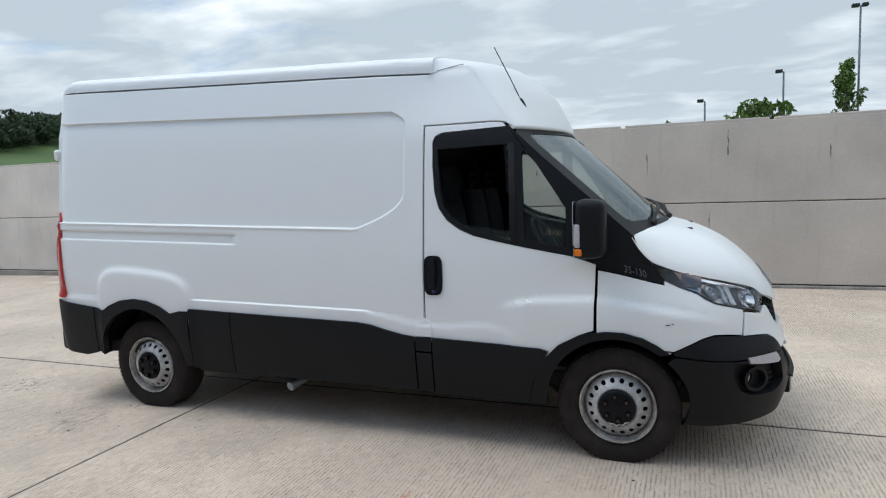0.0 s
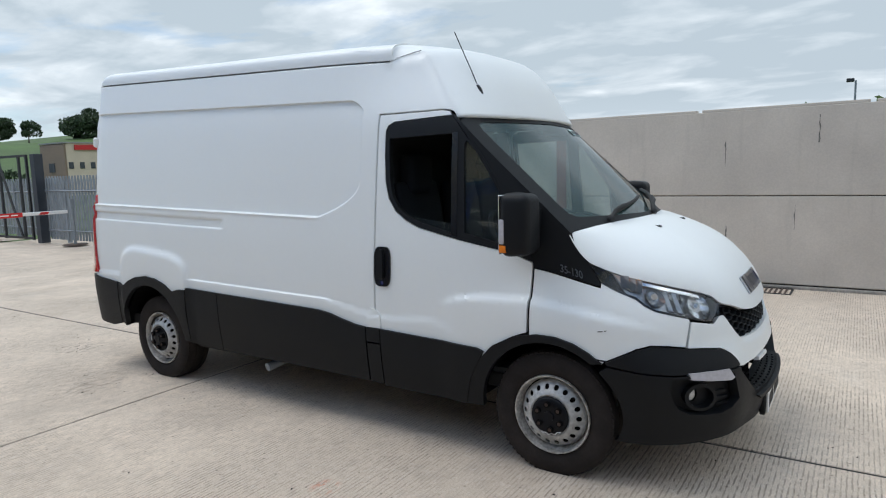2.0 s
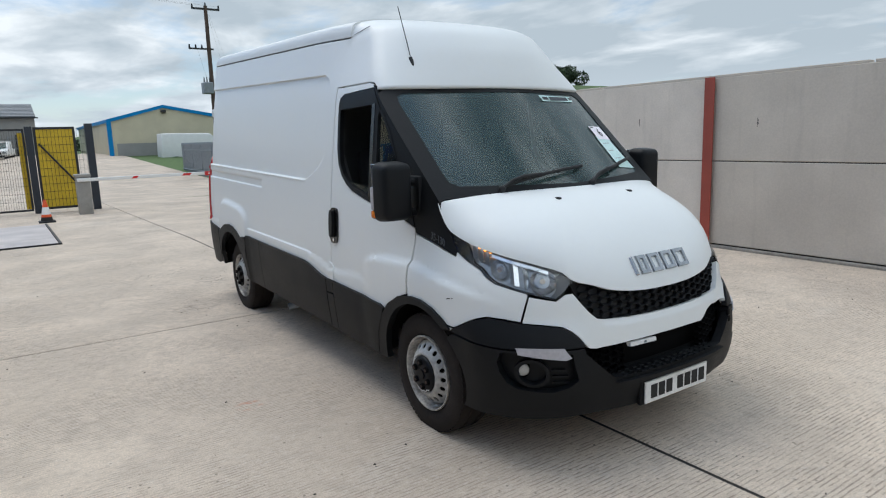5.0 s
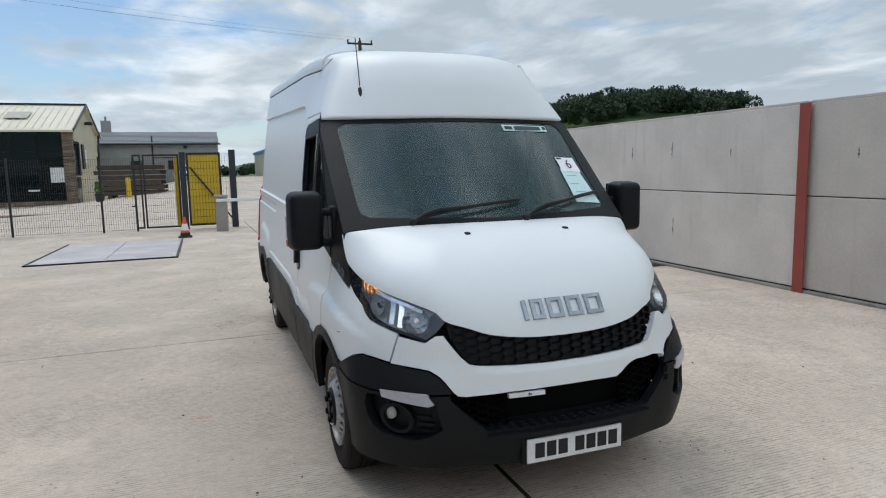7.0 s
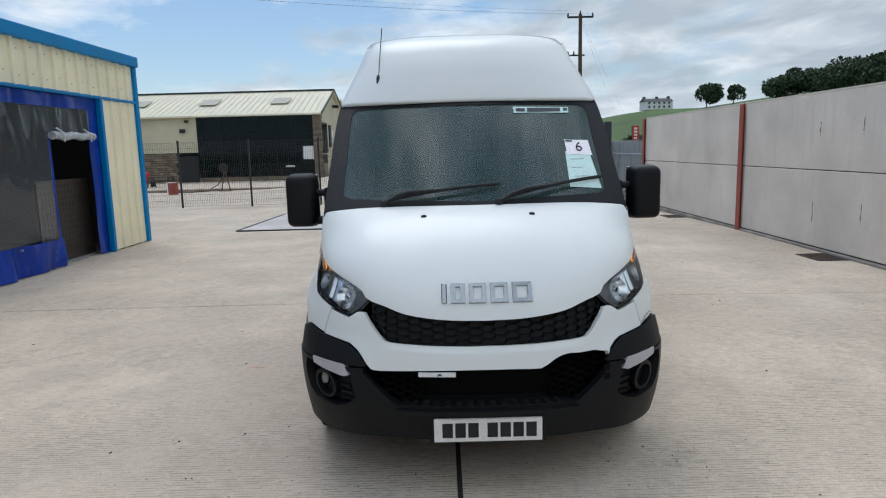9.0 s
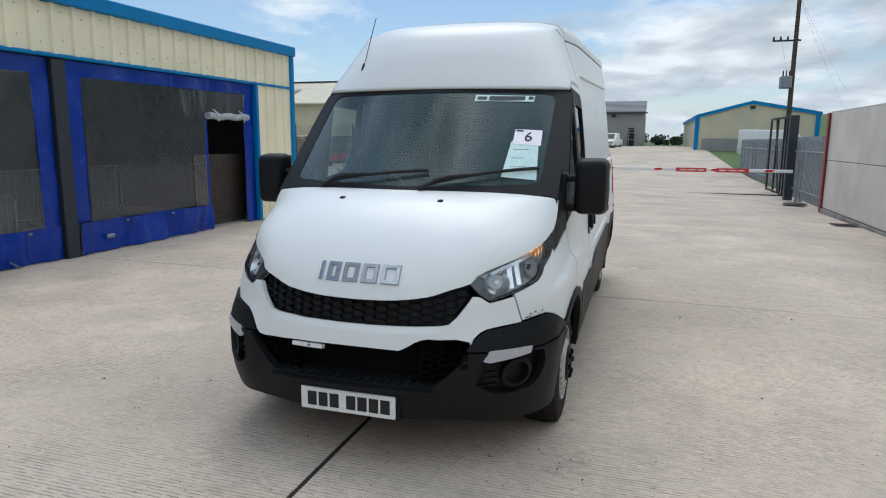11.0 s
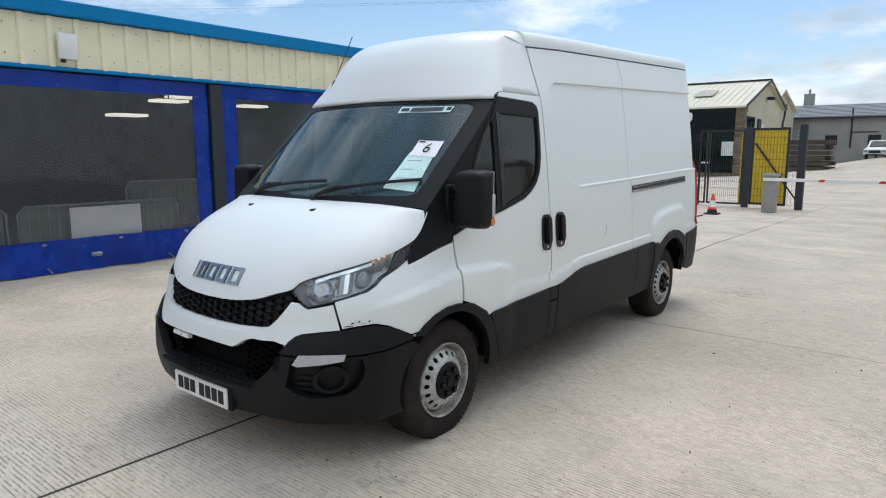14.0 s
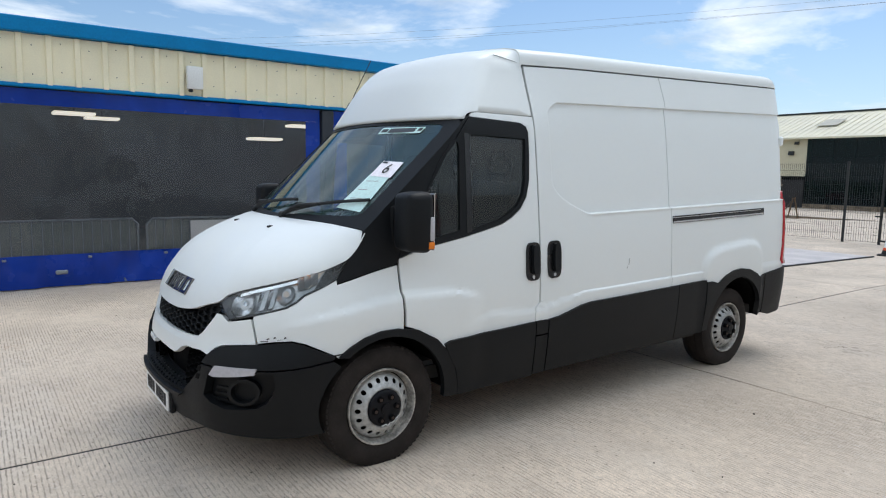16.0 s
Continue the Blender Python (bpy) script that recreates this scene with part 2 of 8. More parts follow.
# ---- surfaces of the place ----
def concrete_mat():
    """Pale tamped concrete: mottled, with fine cross grooves in places, specks, stains and a few marks."""
    m = make_mat("brushed_concrete", (0.650, 0.542, 0.435), 0.85, var=0.2, scale=1.3, bump=0.22, bscale=110, fine=0.16)
    n, l = m.node_tree.nodes, m.node_tree.links
    b = n["Principled BSDF"]
    co = n.new("ShaderNodeTexCoord").outputs["Object"]

    def noise_at(scale, detail, stretch=(1, 1, 1), rough=0.55):
        mp = n.new("ShaderNodeMapping"); mp.inputs["Scale"].default_value = stretch
        l.new(co, mp.inputs[0])
        t = n.new("ShaderNodeTexNoise")
        t.inputs["Scale"].default_value, t.inputs["Detail"].default_value, t.inputs["Roughness"].default_value = scale, detail, rough
        l.new(mp.outputs[0], t.inputs["Vector"])
        return t.outputs["Fac"]

    def span(sock, a, c, lo=0.0, hi=1.0):
        r = n.new("ShaderNodeMapRange")
        for k, val in enumerate((a, c, lo, hi)):
            r.inputs[k + 1].default_value = val
        l.new(sock, r.inputs[0])
        return r.outputs[0]

    def times(a, c):
        r = n.new("ShaderNodeMath"); r.operation = "MULTIPLY"
        l.new(a, r.inputs[0])
        if isinstance(c, float):
            r.inputs[1].default_value = c
        else:
            l.new(c, r.inputs[1])
        return r.outputs[0]

    def over(below, fac, colour):
        r = n.new("ShaderNodeMix"); r.data_type = "RGBA"
        l.new(fac, r.inputs["Factor"]); l.new(below, r.inputs["A"])
        r.inputs["B"].default_value = (*colour, 1)
        return r.outputs["Result"]

    wv = n.new("ShaderNodeTexWave"); wv.wave_type = "BANDS"; wv.bands_direction = "X"
    for key, val in (("Scale", 12.5), ("Distortion", 1.2), ("Detail", 2.0), ("Detail Scale", 1.2)):
        wv.inputs[key].default_value = val
    l.new(co, wv.inputs["Vector"])
    patch = span(noise_at(0.8, 6, (1, 1, 1), 0.65), 0.33, 0.60)
    dash = span(noise_at(1.0, 5, (30, 11, 1), 0.65), 0.42, 0.54)
    groove = times(times(span(wv.outputs["Fac"], 0.42, 0.05), dash), patch)
    col = b.inputs["Base Color"].links[0].from_socket
    col = over(col, span(noise_at(0.33, 7, (1, 1, 1), 0.62), 0.48, 0.66, 0.0, 0.5), (0.35, 0.29, 0.23))
    col = over(col, span(noise_at(0.55, 6, (1.5, 0.8, 1), 0.6), 0.56, 0.70, 0.0, 0.35), (0.66, 0.60, 0.53))
    col = over(col, span(noise_at(5.0, 5, (1.6, 1, 1), 0.65), 0.50, 0.68, 0.0, 0.35), (0.36, 0.30, 0.245))
    col = over(col, span(noise_at(24.0, 6, (1.5, 0.8, 1), 0.75), 0.48, 0.68, 0.0, 0.5), (0.36, 0.285, 0.22))
    col = over(col, span(noise_at(15.0, 6, (1.3, 0.9, 1), 0.75), 0.55, 0.72, 0.0, 0.5), (0.75, 0.68, 0.60))
    col = over(col, times(groove, 0.82), (0.22, 0.18, 0.14))
    # pits and specks
    vo = n.new("ShaderNodeTexVoronoi"); vo.inputs["Scale"].default_value = 15.0
    l.new(co, vo.inputs["Vector"])
    sx = n.new("ShaderNodeSeparateColor"); l.new(vo.outputs["Color"], sx.inputs[0])
    col = over(col, times(times(span(vo.outputs["Distance"], 0.15, 0.07), span(sx.outputs[0], 0.62, 0.66)), 0.6), (0.09, 0.07, 0.055))
    # scattered marks: place, size, colour, strength
    for x, y, r0, colour, k in ((-0.99, -1.71, 0.10, (0.55, 0.13, 0.05), 0.75), (-5.2, -0.82, 0.30, (0.10, 0.09, 0.08), 0.6), (-5.1, 1.33, 0.30, (0.10, 0.09, 0.08), 0.6),
                                (-3.9, -1.35, 0.35, (0.20, 0.16, 0.13), 0.5), (0.63, 1.01, 0.22, (0.16, 0.14, 0.12), 0.5), (4.6, -1.6, 0.16, (0.40, 0.22, 0.12), 0.4), (1.6, -3.0, 0.14, (0.36, 0.2, 0.1), 0.4)):
        d = n.new("ShaderNodeVectorMath"); d.operation = "DISTANCE"; d.inputs[1].default_value = (x, y, 0)
        l.new(co, d.inputs[0])
        blot = span(noise_at(9.0, 5, (2.2, 1, 1), 0.7), 0.50, 0.60)
        col = over(col, times(times(span(d.outputs["Value"], r0, r0 * 0.3), blot), k), colour)
    l.new(col, b.inputs["Base Color"])
    bp = n.new("ShaderNodeBump"); bp.inputs["Distance"].default_value = 0.008; bp.inputs["Strength"].default_value = 0.5
    bp.invert = True
    l.new(groove, bp.inputs["Height"]); l.new(b.inputs["Normal"].links[0].from_socket, bp.inputs["Normal"])
    l.new(bp.outputs[0], b.inputs["Normal"])
    return m


def wall_concrete_mat(name, tone):
    m = make_mat(name, tone, 0.8, var=0.16, scale=0.9, bump=0.12, bscale=45, fine=0.05)
    n, l = m.node_tree.nodes, m.node_tree.links
    b = n["Principled BSDF"]
    co = n.new("ShaderNodeTexCoord")
    mp = n.new("ShaderNodeMapping"); mp.inputs["Scale"].default_value = (7.0, 1.0, 0.8)
    l.new(co.outputs["Object"], mp.inputs[0])
    st = n.new("ShaderNodeTexNoise"); st.inputs["Scale"].default_value = 1.3; st.inputs["Detail"].default_value = 5
    l.new(mp.outputs[0], st.inputs["Vector"])
    r = n.new("ShaderNodeMapRange"); r.inputs[1].default_value, r.inputs[2].default_value = 0.60, 0.74
    r.inputs[3].default_value, r.inputs[4].default_value = 0.0, 0.14
    l.new(st.outputs["Fac"], r.inputs[0])
    c = n.new("ShaderNodeMix"); c.data_type = "RGBA"
    l.new(r.outputs[0], c.inputs["Factor"]); l.new(b.inputs["Base Color"].links[0].from_socket, c.inputs["A"])
    c.inputs["B"].default_value = (0.24, 0.225, 0.2, 1)
    l.new(c.outputs["Result"], b.inputs["Base Color"])
    return m


CONC = concrete_mat()
WALLC = wall_concrete_mat("cast_concrete", (0.55, 0.495, 0.428))
WALLP = wall_concrete_mat("pale_cast_concrete", (0.66, 0.60, 0.53))
GRASS = make_mat("grass", (0.075, 0.13, 0.035), 0.9, var=0.35, scale=0.05, bump=0.4, bscale=4, fine=0.25)
JOINT = make_mat("joint_sealant", (0.025, 0.021, 0.018), 0.8, var=0.2, scale=4, bump=0.2)
RED = make_mat("red_oxide_paint", (0.30, 0.055, 0.035), 0.55, var=0.2, scale=2.5, bump=0.05)
DARKM = make_mat("dark_painted_steel", (0.014, 0.016, 0.019), 0.5, var=0.2, scale=5)
NAVY = make_mat("navy_painted_steel", (0.018, 0.024, 0.035), 0.5, var=0.2, scale=5)
GALV = make_mat("galvanised_steel", (0.26, 0.285, 0.31), 0.5, metal=0.55, var=0.18, scale=4, island=0.06)
CREAM = make_mat("cream_cladding", (0.90, 0.82, 0.60), 0.5, var=0.08, scale=1.2, fine=0.03)
BLUET = make_mat("blue_trim_paint", (0.002, 0.20, 0.48), 0.5, var=0.1, scale=2, spec=0.2)
TARP = make_mat("blue_pvc_tarpaulin", (0.003, 0.036, 0.31), 0.25, var=0.2, scale=2.2, bump=0.35, bscale=5, fine=0.05, spec=0.3)
VINYL = glass_mat("clear_vinyl", (0.98, 0.98, 0.99), 0.0, 0.92, (0.55, 0.60, 0.68), 1.48)
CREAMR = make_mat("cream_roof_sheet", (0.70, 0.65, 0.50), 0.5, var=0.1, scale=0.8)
# wall cream is darkened to carry the shade under the eaves
CREAMW = make_mat("shaded_cream_wall_sheet", (0.56, 0.51, 0.37), 0.6, var=0.1, scale=0.8)
STONE = make_mat("rubble_stone", (0.22, 0.17, 0.12), 0.85, var=0.3, scale=2, bump=0.5, bscale=20, rand=0.3, island=0.3)
TEALB = make_mat("dark_teal_frame", (0.006, 0.012, 0.014), 0.6, var=0.2, scale=4, spec=0.2)
ROOFL = make_mat("weathered_rooflight", (0.40, 0.375, 0.30), 0.5, var=0.2, scale=2.0)
# teal diffuse replaces the sky reflection that the lowered ior leaves out
TINTG = glass_mat("tinted_glazing_sky_teal", (0.10, 0.20, 0.215), 0.02, 0.92, (0.012, 0.06, 0.08), 1.3)
GREYR = make_mat("grey_render", (0.30, 0.30, 0.29), 0.8, var=0.12, scale=0.7, bump=0.1)
GREYS = make_mat("grey_roof_sheet", (0.20, 0.21, 0.22), 0.5, var=0.12, scale=1.0, island=0.08)
YELLOW = make_mat("yellow_panel", (0.66, 0.45, 0.02), 0.5, var=0.1, scale=2)
WHITEP = make_mat("white_plastic", (0.78, 0.78, 0.77), 0.4, var=0.05, scale=3)
REDP = make_mat("red_sign_paint", (0.55, 0.02, 0.02), 0.45, var=0.1, scale=6)
ORANGE = make_mat("orange_plastic", (0.75, 0.10, 0.02), 0.45, var=0.15, scale=12)
GREYC = make_mat("grey_steel_cabinet", (0.30, 0.29, 0.27), 0.5, var=0.12, scale=6)
TIMBER = make_mat("dark_timber", (0.07, 0.05, 0.035), 0.8, var=0.3, scale=3, bump=0.3, rand=0.3, island=0.3)
RUSTY = make_mat("rusty_ochre_steel", (0.13, 0.075, 0.03), 0.75, var=0.35, scale=9, bump=0.2)
POLEW = make_mat("creosoted_pole", (0.085, 0.058, 0.045), 0.85, var=0.3, scale=4, bump=0.4, bscale=30)
BARK = make_mat("bark", (0.09, 0.07, 0.05), 0.9, var=0.3, scale=4, bump=0.5, bscale=15)
LEAF = make_mat("leaves", (0.040, 0.066, 0.026), 0.7, var=0.4, scale=0.4, fine=0.3, bscale=3, island=0.35)
LEAFY = make_mat("bright_leaves", (0.10, 0.16, 0.03), 0.7, var=0.4, scale=0.6, fine=0.3, bscale=3, island=0.3)
STEELP = make_mat("painted_weighbridge_steel", (0.52, 0.47, 0.45), 0.55, metal=0.0, var=0.25, scale=1.2, bump=0.2, bscale=40)
WHITER = make_mat("white_render", (0.72, 0.72, 0.70), 0.8, var=0.08, scale=0.5)
SLATE = make_mat("slate", (0.06, 0.065, 0.075), 0.7, var=0.2, scale=1)
BLACK = make_mat("soft_black", (0.012, 0.012, 0.013), 0.7, var=0.2, scale=6)
LAMPW = emit_mat("lit_diffuser", (1.0, 0.92, 0.78), 0.55)
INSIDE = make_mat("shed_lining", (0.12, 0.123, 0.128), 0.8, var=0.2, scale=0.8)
WIRE = make_mat("wire", (0.15, 0.15, 0.16), 0.6)


# ---- ground ----
def smooth01(v):
    v = max(0.0, min(1.0, v))
    return v * v * (3 - 2 * v)


def drop(x):
    """The yard and the road beyond it fall away from the wall's end towards the gates."""
    return 0.0155 * min(9.7, max(0.0, -x - 9.3)) + 0.0115 * max(0.0, -x - 19.0)


def land(x, y):
    h = -0.06 + 1.05 * smooth01((-30 - x) / 40) * smooth01((y + 9) / 8)
    h -= 0.3 * smooth01((x + 21.4) / 3.0)
    low = smooth01((-6 - y) / 6)
    h -= drop(max(x, -60)) * low + drop(max(x, -21.5)) * (1 - smooth01((-24 - x) / 20)) * (1 - low)
    far = smooth01((-x - 85) / 95) * smooth01((y - 14) / 45)
    h += 9.9 * far + 8.0 * smooth01((-x - 80) / 100) * smooth01((y - 70) / 70)
    h += 5.0 * smooth01((y - 60) / 120) * smooth01((x + 80) / 60)
    return h


def ground():
    bm = NB()
    xs = [-900, -600, -400, -300] + [-240 + 8 * i for i in range(27)] + [-30, -24, -18, -6, 8, 20, 40, 80, 160, 400, 900]
    ys = [-900, -400, -200, -120, -80, -50, -36, -28, -20, -16, -12, -9, -6, -3, 0, 3, 6, 9, 12] + [18 + 8 * i for i in range(26)] + [260, 400, 900]
    g = [[bm.verts.new((x, y, land(x, y))) for y in ys] for x in xs]
    for i in range(len(xs) - 1):
        for j in range(len(ys) - 1):
            bm.faces.new((g[i][j], g[i + 1][j], g[i + 1][j + 1], g[i][j + 1]))
    return tagged(part("ground", bm, GRASS, None, smooth=True), "green grass land rising to a field", "ground", kind="structure")


ground()


def apron():
    """Concrete road and yard beyond the gates, following the land."""
    bm = NB()
    xs = [-21.5 - 3.0 * i for i in range(19)]
    ys = [-30, -24, -20, -16, -13, -10, -8, -6, -4, -2, 0, 2, 4, 6.2]
    g = [[bm.verts.new((x, y, land(x, y) + 0.055 + 0.006 * min(1, (-21.5 - x)))) for y in ys] for x in xs]
    for i in range(len(xs) - 1):
        for j in range(len(ys) - 1):
            bm.faces.new((g[i][j], g[i][j + 1], g[i + 1][j + 1], g[i + 1][j]))
    return tagged(part("road", bm, CONC, None, smooth=True), "pale concrete road beyond the gates", "road", kind="structure")


apron()

yard = base("pavement", "pale brushed concrete yard cast in large slabs", "pavement", kind="structure")
JX = [-21.5, -15.4, -9.3, -3.2, 2.9, 9.0, 15.1, 30.0]
JY = [-30.0, -20.0, -12.4, -6.3, -0.14, 6.3, 14.0]


def fall(y):
    """The yard falls a little towards the drains along the wall."""
    return -0.045 * smooth01((y - 1.3) / 4.6)


def slab(x0, x1, y0, y1):
    bm = NB()
    g = 0.007
    a = 0.011 if abs(y0 + 0.14) < 0.01 else g
    b = 0.011 if abs(y1 + 0.14) < 0.01 else g
    box(bm, (x0 + g, y0 + a, -0.15), (x1 - g, y1 - b, 0.0), 0.006, 1)
    if y1 > 1:
        for y in np.arange(y0 + 0.5, y1 - 0.2, 0.5):
            bmesh.ops.bisect_plane(bm, geom=bm.verts[:] + bm.edges[:] + bm.faces[:], dist=1e-5, plane_co=(0, y, 0), plane_no=(0, 1, 0))
    for v in bm.verts:
        v.co.z += fall(v.co.y) - drop(v.co.x)
    return part("slab", bm, CONC, yard, smooth=True, angle=20)


for i in range(len(JX) - 1):
    for j in range(len(JY) - 1):
        slab(JX[i], JX[i + 1], JY[j], JY[j + 1])
jb = NB()
box(jb, (-21.5, -30, -0.05), (-9.3, 1.3, -0.004)); box(jb, (-9.3, -30, -0.05), (30, 1.3, -0.004))
box(jb, (-21.5, 1.3, -0.3), (-9.3, 14, -0.055)); box(jb, (-9.3, 1.3, -0.3), (30, 14, -0.055))
for v in jb.verts:
    v.co.z -= 1.12 * drop(v.co.x)
part("joint_filler", jb, JOINT, yard, "dark joint filler")


# ---- concrete boundary wall ----
WY = 5.66
PLINTHC = make_mat("stained_plinth_concrete", (0.27, 0.25, 0.22), 0.85, var=0.35, scale=2.2, bump=0.3, bscale=40, fine=0.2)


def boundary_wall():
    wall = base("wall_north", "grey precast concrete panel wall with red steel posts", "wall", kind="structure")
    edges = [-14.9, -8.78, -2.635, 3.53, 9.7, 15.9]
    for a, b in zip(edges, edges[1:]):
        for z0, z1 in ((0.012, 1.203), (1.216, 2.375)):
            bm = NB()
            box(bm, (a + 0.02, WY, z0), (b - 0.02, WY + 0.16, z1), 0.010, 1)
            part("panel", bm, WALLC if a > -3 else WALLP, wall)
        step = (b - a) / 3
        for k in range(3):
            bm = NB()
            box(bm, (a + k * step + 0.035, WY + 0.004, 2.372), (a + (k + 1) * step - 0.035, WY + 0.15, 2.412), 0.006)
            part("coping", bm, WALLC, wall)
        bm = NB()
        box(bm, (a, WY - 0.045, -0.2), (b, WY + 0.25, -0.004), 0.012)
        part("plinth", bm, PLINTHC, wall, "stained concrete plinth")
        bm = NB()
        box(bm, (a + 0.02, WY + 0.02, -0.01), (b - 0.02, WY + 0.12, 0.014)); box(bm, (a + 0.02, WY + 0.02, 1.19), (b - 0.02, WY + 0.12, 1.23))
        part("seal", bm, JOINT, wall)
    for x in edges:
        bm = NB()
        box(bm, (x - 0.08, WY - 0.06, -0.1), (x + 0.08, WY - 0.045, 2.385), 0.003)
        box(bm, (x - 0.006, WY - 0.048, -0.1), (x + 0.006, WY + 0.2, 2.385))
        part("post", bm, RED, wall, "red oxide painted steel post")
    # scuffs and rust-dark scrapes on the panel faces
    rs = random.Random(5)
    scr = make_mat("wall_scrape", (0.15, 0.14, 0.125), 0.85, var=0.3, scale=8)
    for x, z, h in ((-0.23, 1.79, 0.34), (0.90, 2.08, 0.36), (0.65, 0.93, 0.34), (-1.93, 1.74, 0.12), (-6.2, 1.84, 0.22), (-5.16, 1.86, 0.26), (-5.1, 0.62, 0.3), (-6.3, 0.55, 0.35), (-3.9, 1.8, 0.12), (2.2, 1.9, 0.2), (-0.2, 0.70, 0.22)):
        bm = NB()
        n = 7
        pts = []
        for k in range(n + 1):
            pts.append((x + rs.uniform(-0.009, 0.009) - 0.006 * math.sin(3.14 * k / n), z - h / 2 + h * k / n))
        for k in range(n, -1, -1):
            pts.append((x + rs.uniform(-0.004, 0.009) + 0.007 * math.sin(3.14 * k / n) + 0.002, z - h / 2 + h * k / n))
        prism(bm, pts, lambda p, q, d: (p, WY - 0.002 + d, q), 0.003)
        part("scrape", bm, scr, wall, "dark vertical scrape")
    return wall


boundary_wall()


def end_wall():
    """Plain unseen wall, added behind the camera to block sky light and reflections."""
    w = base("wall_east", "plain tall wall added out of view to block sky light on the van front", "wall", kind="structure")
    for k in range(4):
        bm = NB(); box(bm, (16.1, -12.0 + 4.5 * k + 0.01, 0.0), (16.3, -12.0 + 4.5 * (k + 1) - 0.01, 5.2), 0.012)
        part("panel", bm, WALLC, w)
    return w


end_wall()


def drain(x, y):
    d = base("drain_grate", "rusty iron drain grate set in the concrete", "drain grate", (x, y, fall(y) - drop(x)), group="drains by the wall")
    bm = NB()
    for a in (-0.22, 0.2):
        box(bm, (-0.3, a, 0.001), (0.3, a + 0.02, 0.012))
    for a in (-0.3, 0.28):
        box(bm, (a, -0.2, 0.001), (a + 0.02, 0.2, 0.012))
    part("frame", bm, DARKM, d)
    for i in range(9):
        bm = NB()
        box(bm, (-0.27 + 0.06 * i, -0.2, 0.001), (-0.245 + 0.06 * i, 0.2, 0.010))
        part("bar", bm, POLEW, d)
    return d


drain(0.38, 5.38)
drain(-5.5, 5.38)
drain(-11.7, 5.38)

# far woods, poles and bushes behind the wall come from the plants below


# ---- cream and blue shed ----
SY = -6.20


def ribbed(bm, x0, x1, z0, z1, y, pitch=0.333, rib=0.042, face=1):
    """Box-profile sheet facing +y, ribs upright."""
    prof = []
    x = x0
    while x < x1 - 0.01:
        e = min(x + pitch, x1)
        prof += [(x, 0.0), (max(x, min(e, x + pitch - 0.085)), 0.0), (max(x, min(e, x + pitch - 0.072)), rib), (max(x, min(e, x + pitch - 0.013)), rib), (e, 0.0)]
        x += pitch
    cl = [prof[0]]
    for p in prof[1:]:
        if abs(p[0] - cl[-1][0]) > 1e-4:
            cl.append(p)
    a = [bm.verts.new((p, y + face * d, z0)) for p, d in cl]
    b = [bm.verts.new((p, y + face * d, z1)) for p, d in cl]
    for i in range(len(cl) - 1):
        bm.faces.new((a[i], a[i + 1], b[i + 1], b[i]) if face < 0 else (a[i + 1], a[i], b[i], b[i + 1]))
    return bm


def wavy(bm, x0, x1, z0, z1, y, amp, seed, nx=0, nz=0, fine=0.45):
    """Hanging sheet with folds, facing +y."""
    nx = nx or max(2, int((x1 - x0) / 0.05))
    nz = nz or max(2, int((z1 - z0) / 0.06))
    g = []
    for i in range(nx + 1):
        col = []
        for j in range(nz + 1):
            x, z = x0 + (x1 - x0) * i / nx, z0 + (z1 - z0) * j / nz
            d = noise.noise(Vector((x * 2.6, z * 1.1, seed))) * amp + noise.noise(Vector((x * 7.0, z * 2.0, seed + 4))) * amp * fine
            col.append(bm.verts.new((x, y + d, z)))
        g.append(col)
    for i in range(nx):
        for j in range(nz):
            bm.faces.new((g[i + 1][j], g[i][j], g[i][j + 1], g[i + 1][j + 1]))
    return bm


def creased(bm, x0, x1, z0, z1, y, seed):
    """Taut clear sheet: slow swells, and puckers that hang from its upper hem and die out downwards."""
    nx, nz = max(2, int((x1 - x0) / 0.03)), max(2, int((z1 - z0) / 0.05))
    g = []
    for i in range(nx + 1):
        col = []
        for j in range(nz + 1):
            x, z = x0 + (x1 - x0) * i / nx, z0 + (z1 - z0) * j / nz
            d = 0.026 * noise.noise(Vector((x * 1.2, z * 0.9, seed))) + 0.004 * noise.noise(Vector((x * 5.0, z * 3.0, seed + 9)))
            top = max(0.0, 1 - (z1 - z) / 0.75) ** 1.6
            d += (0.012 + 0.055 * smooth01(2.0 * noise.noise(Vector((x * 0.9, 0.3, seed + 1))) + 0.4)) * top * noise.noise(Vector((x * 8.5 + 0.8 * (z1 - z), z * 1.1, seed + 3)))
            side_ = max(0.0, 1 - min(x - x0, x1 - x) / 0.3) ** 2
            d += 0.010 * side_ * noise.noise(Vector((x * 6.0, z * 4.0, seed + 6)))
            col.append(bm.verts.new((x, y + d, z)))
        g.append(col)
    for i in range(nx):
        for j in range(nz):
            bm.faces.new((g[i + 1][j], g[i][j], g[i][j + 1], g[i + 1][j + 1]))
    return bm


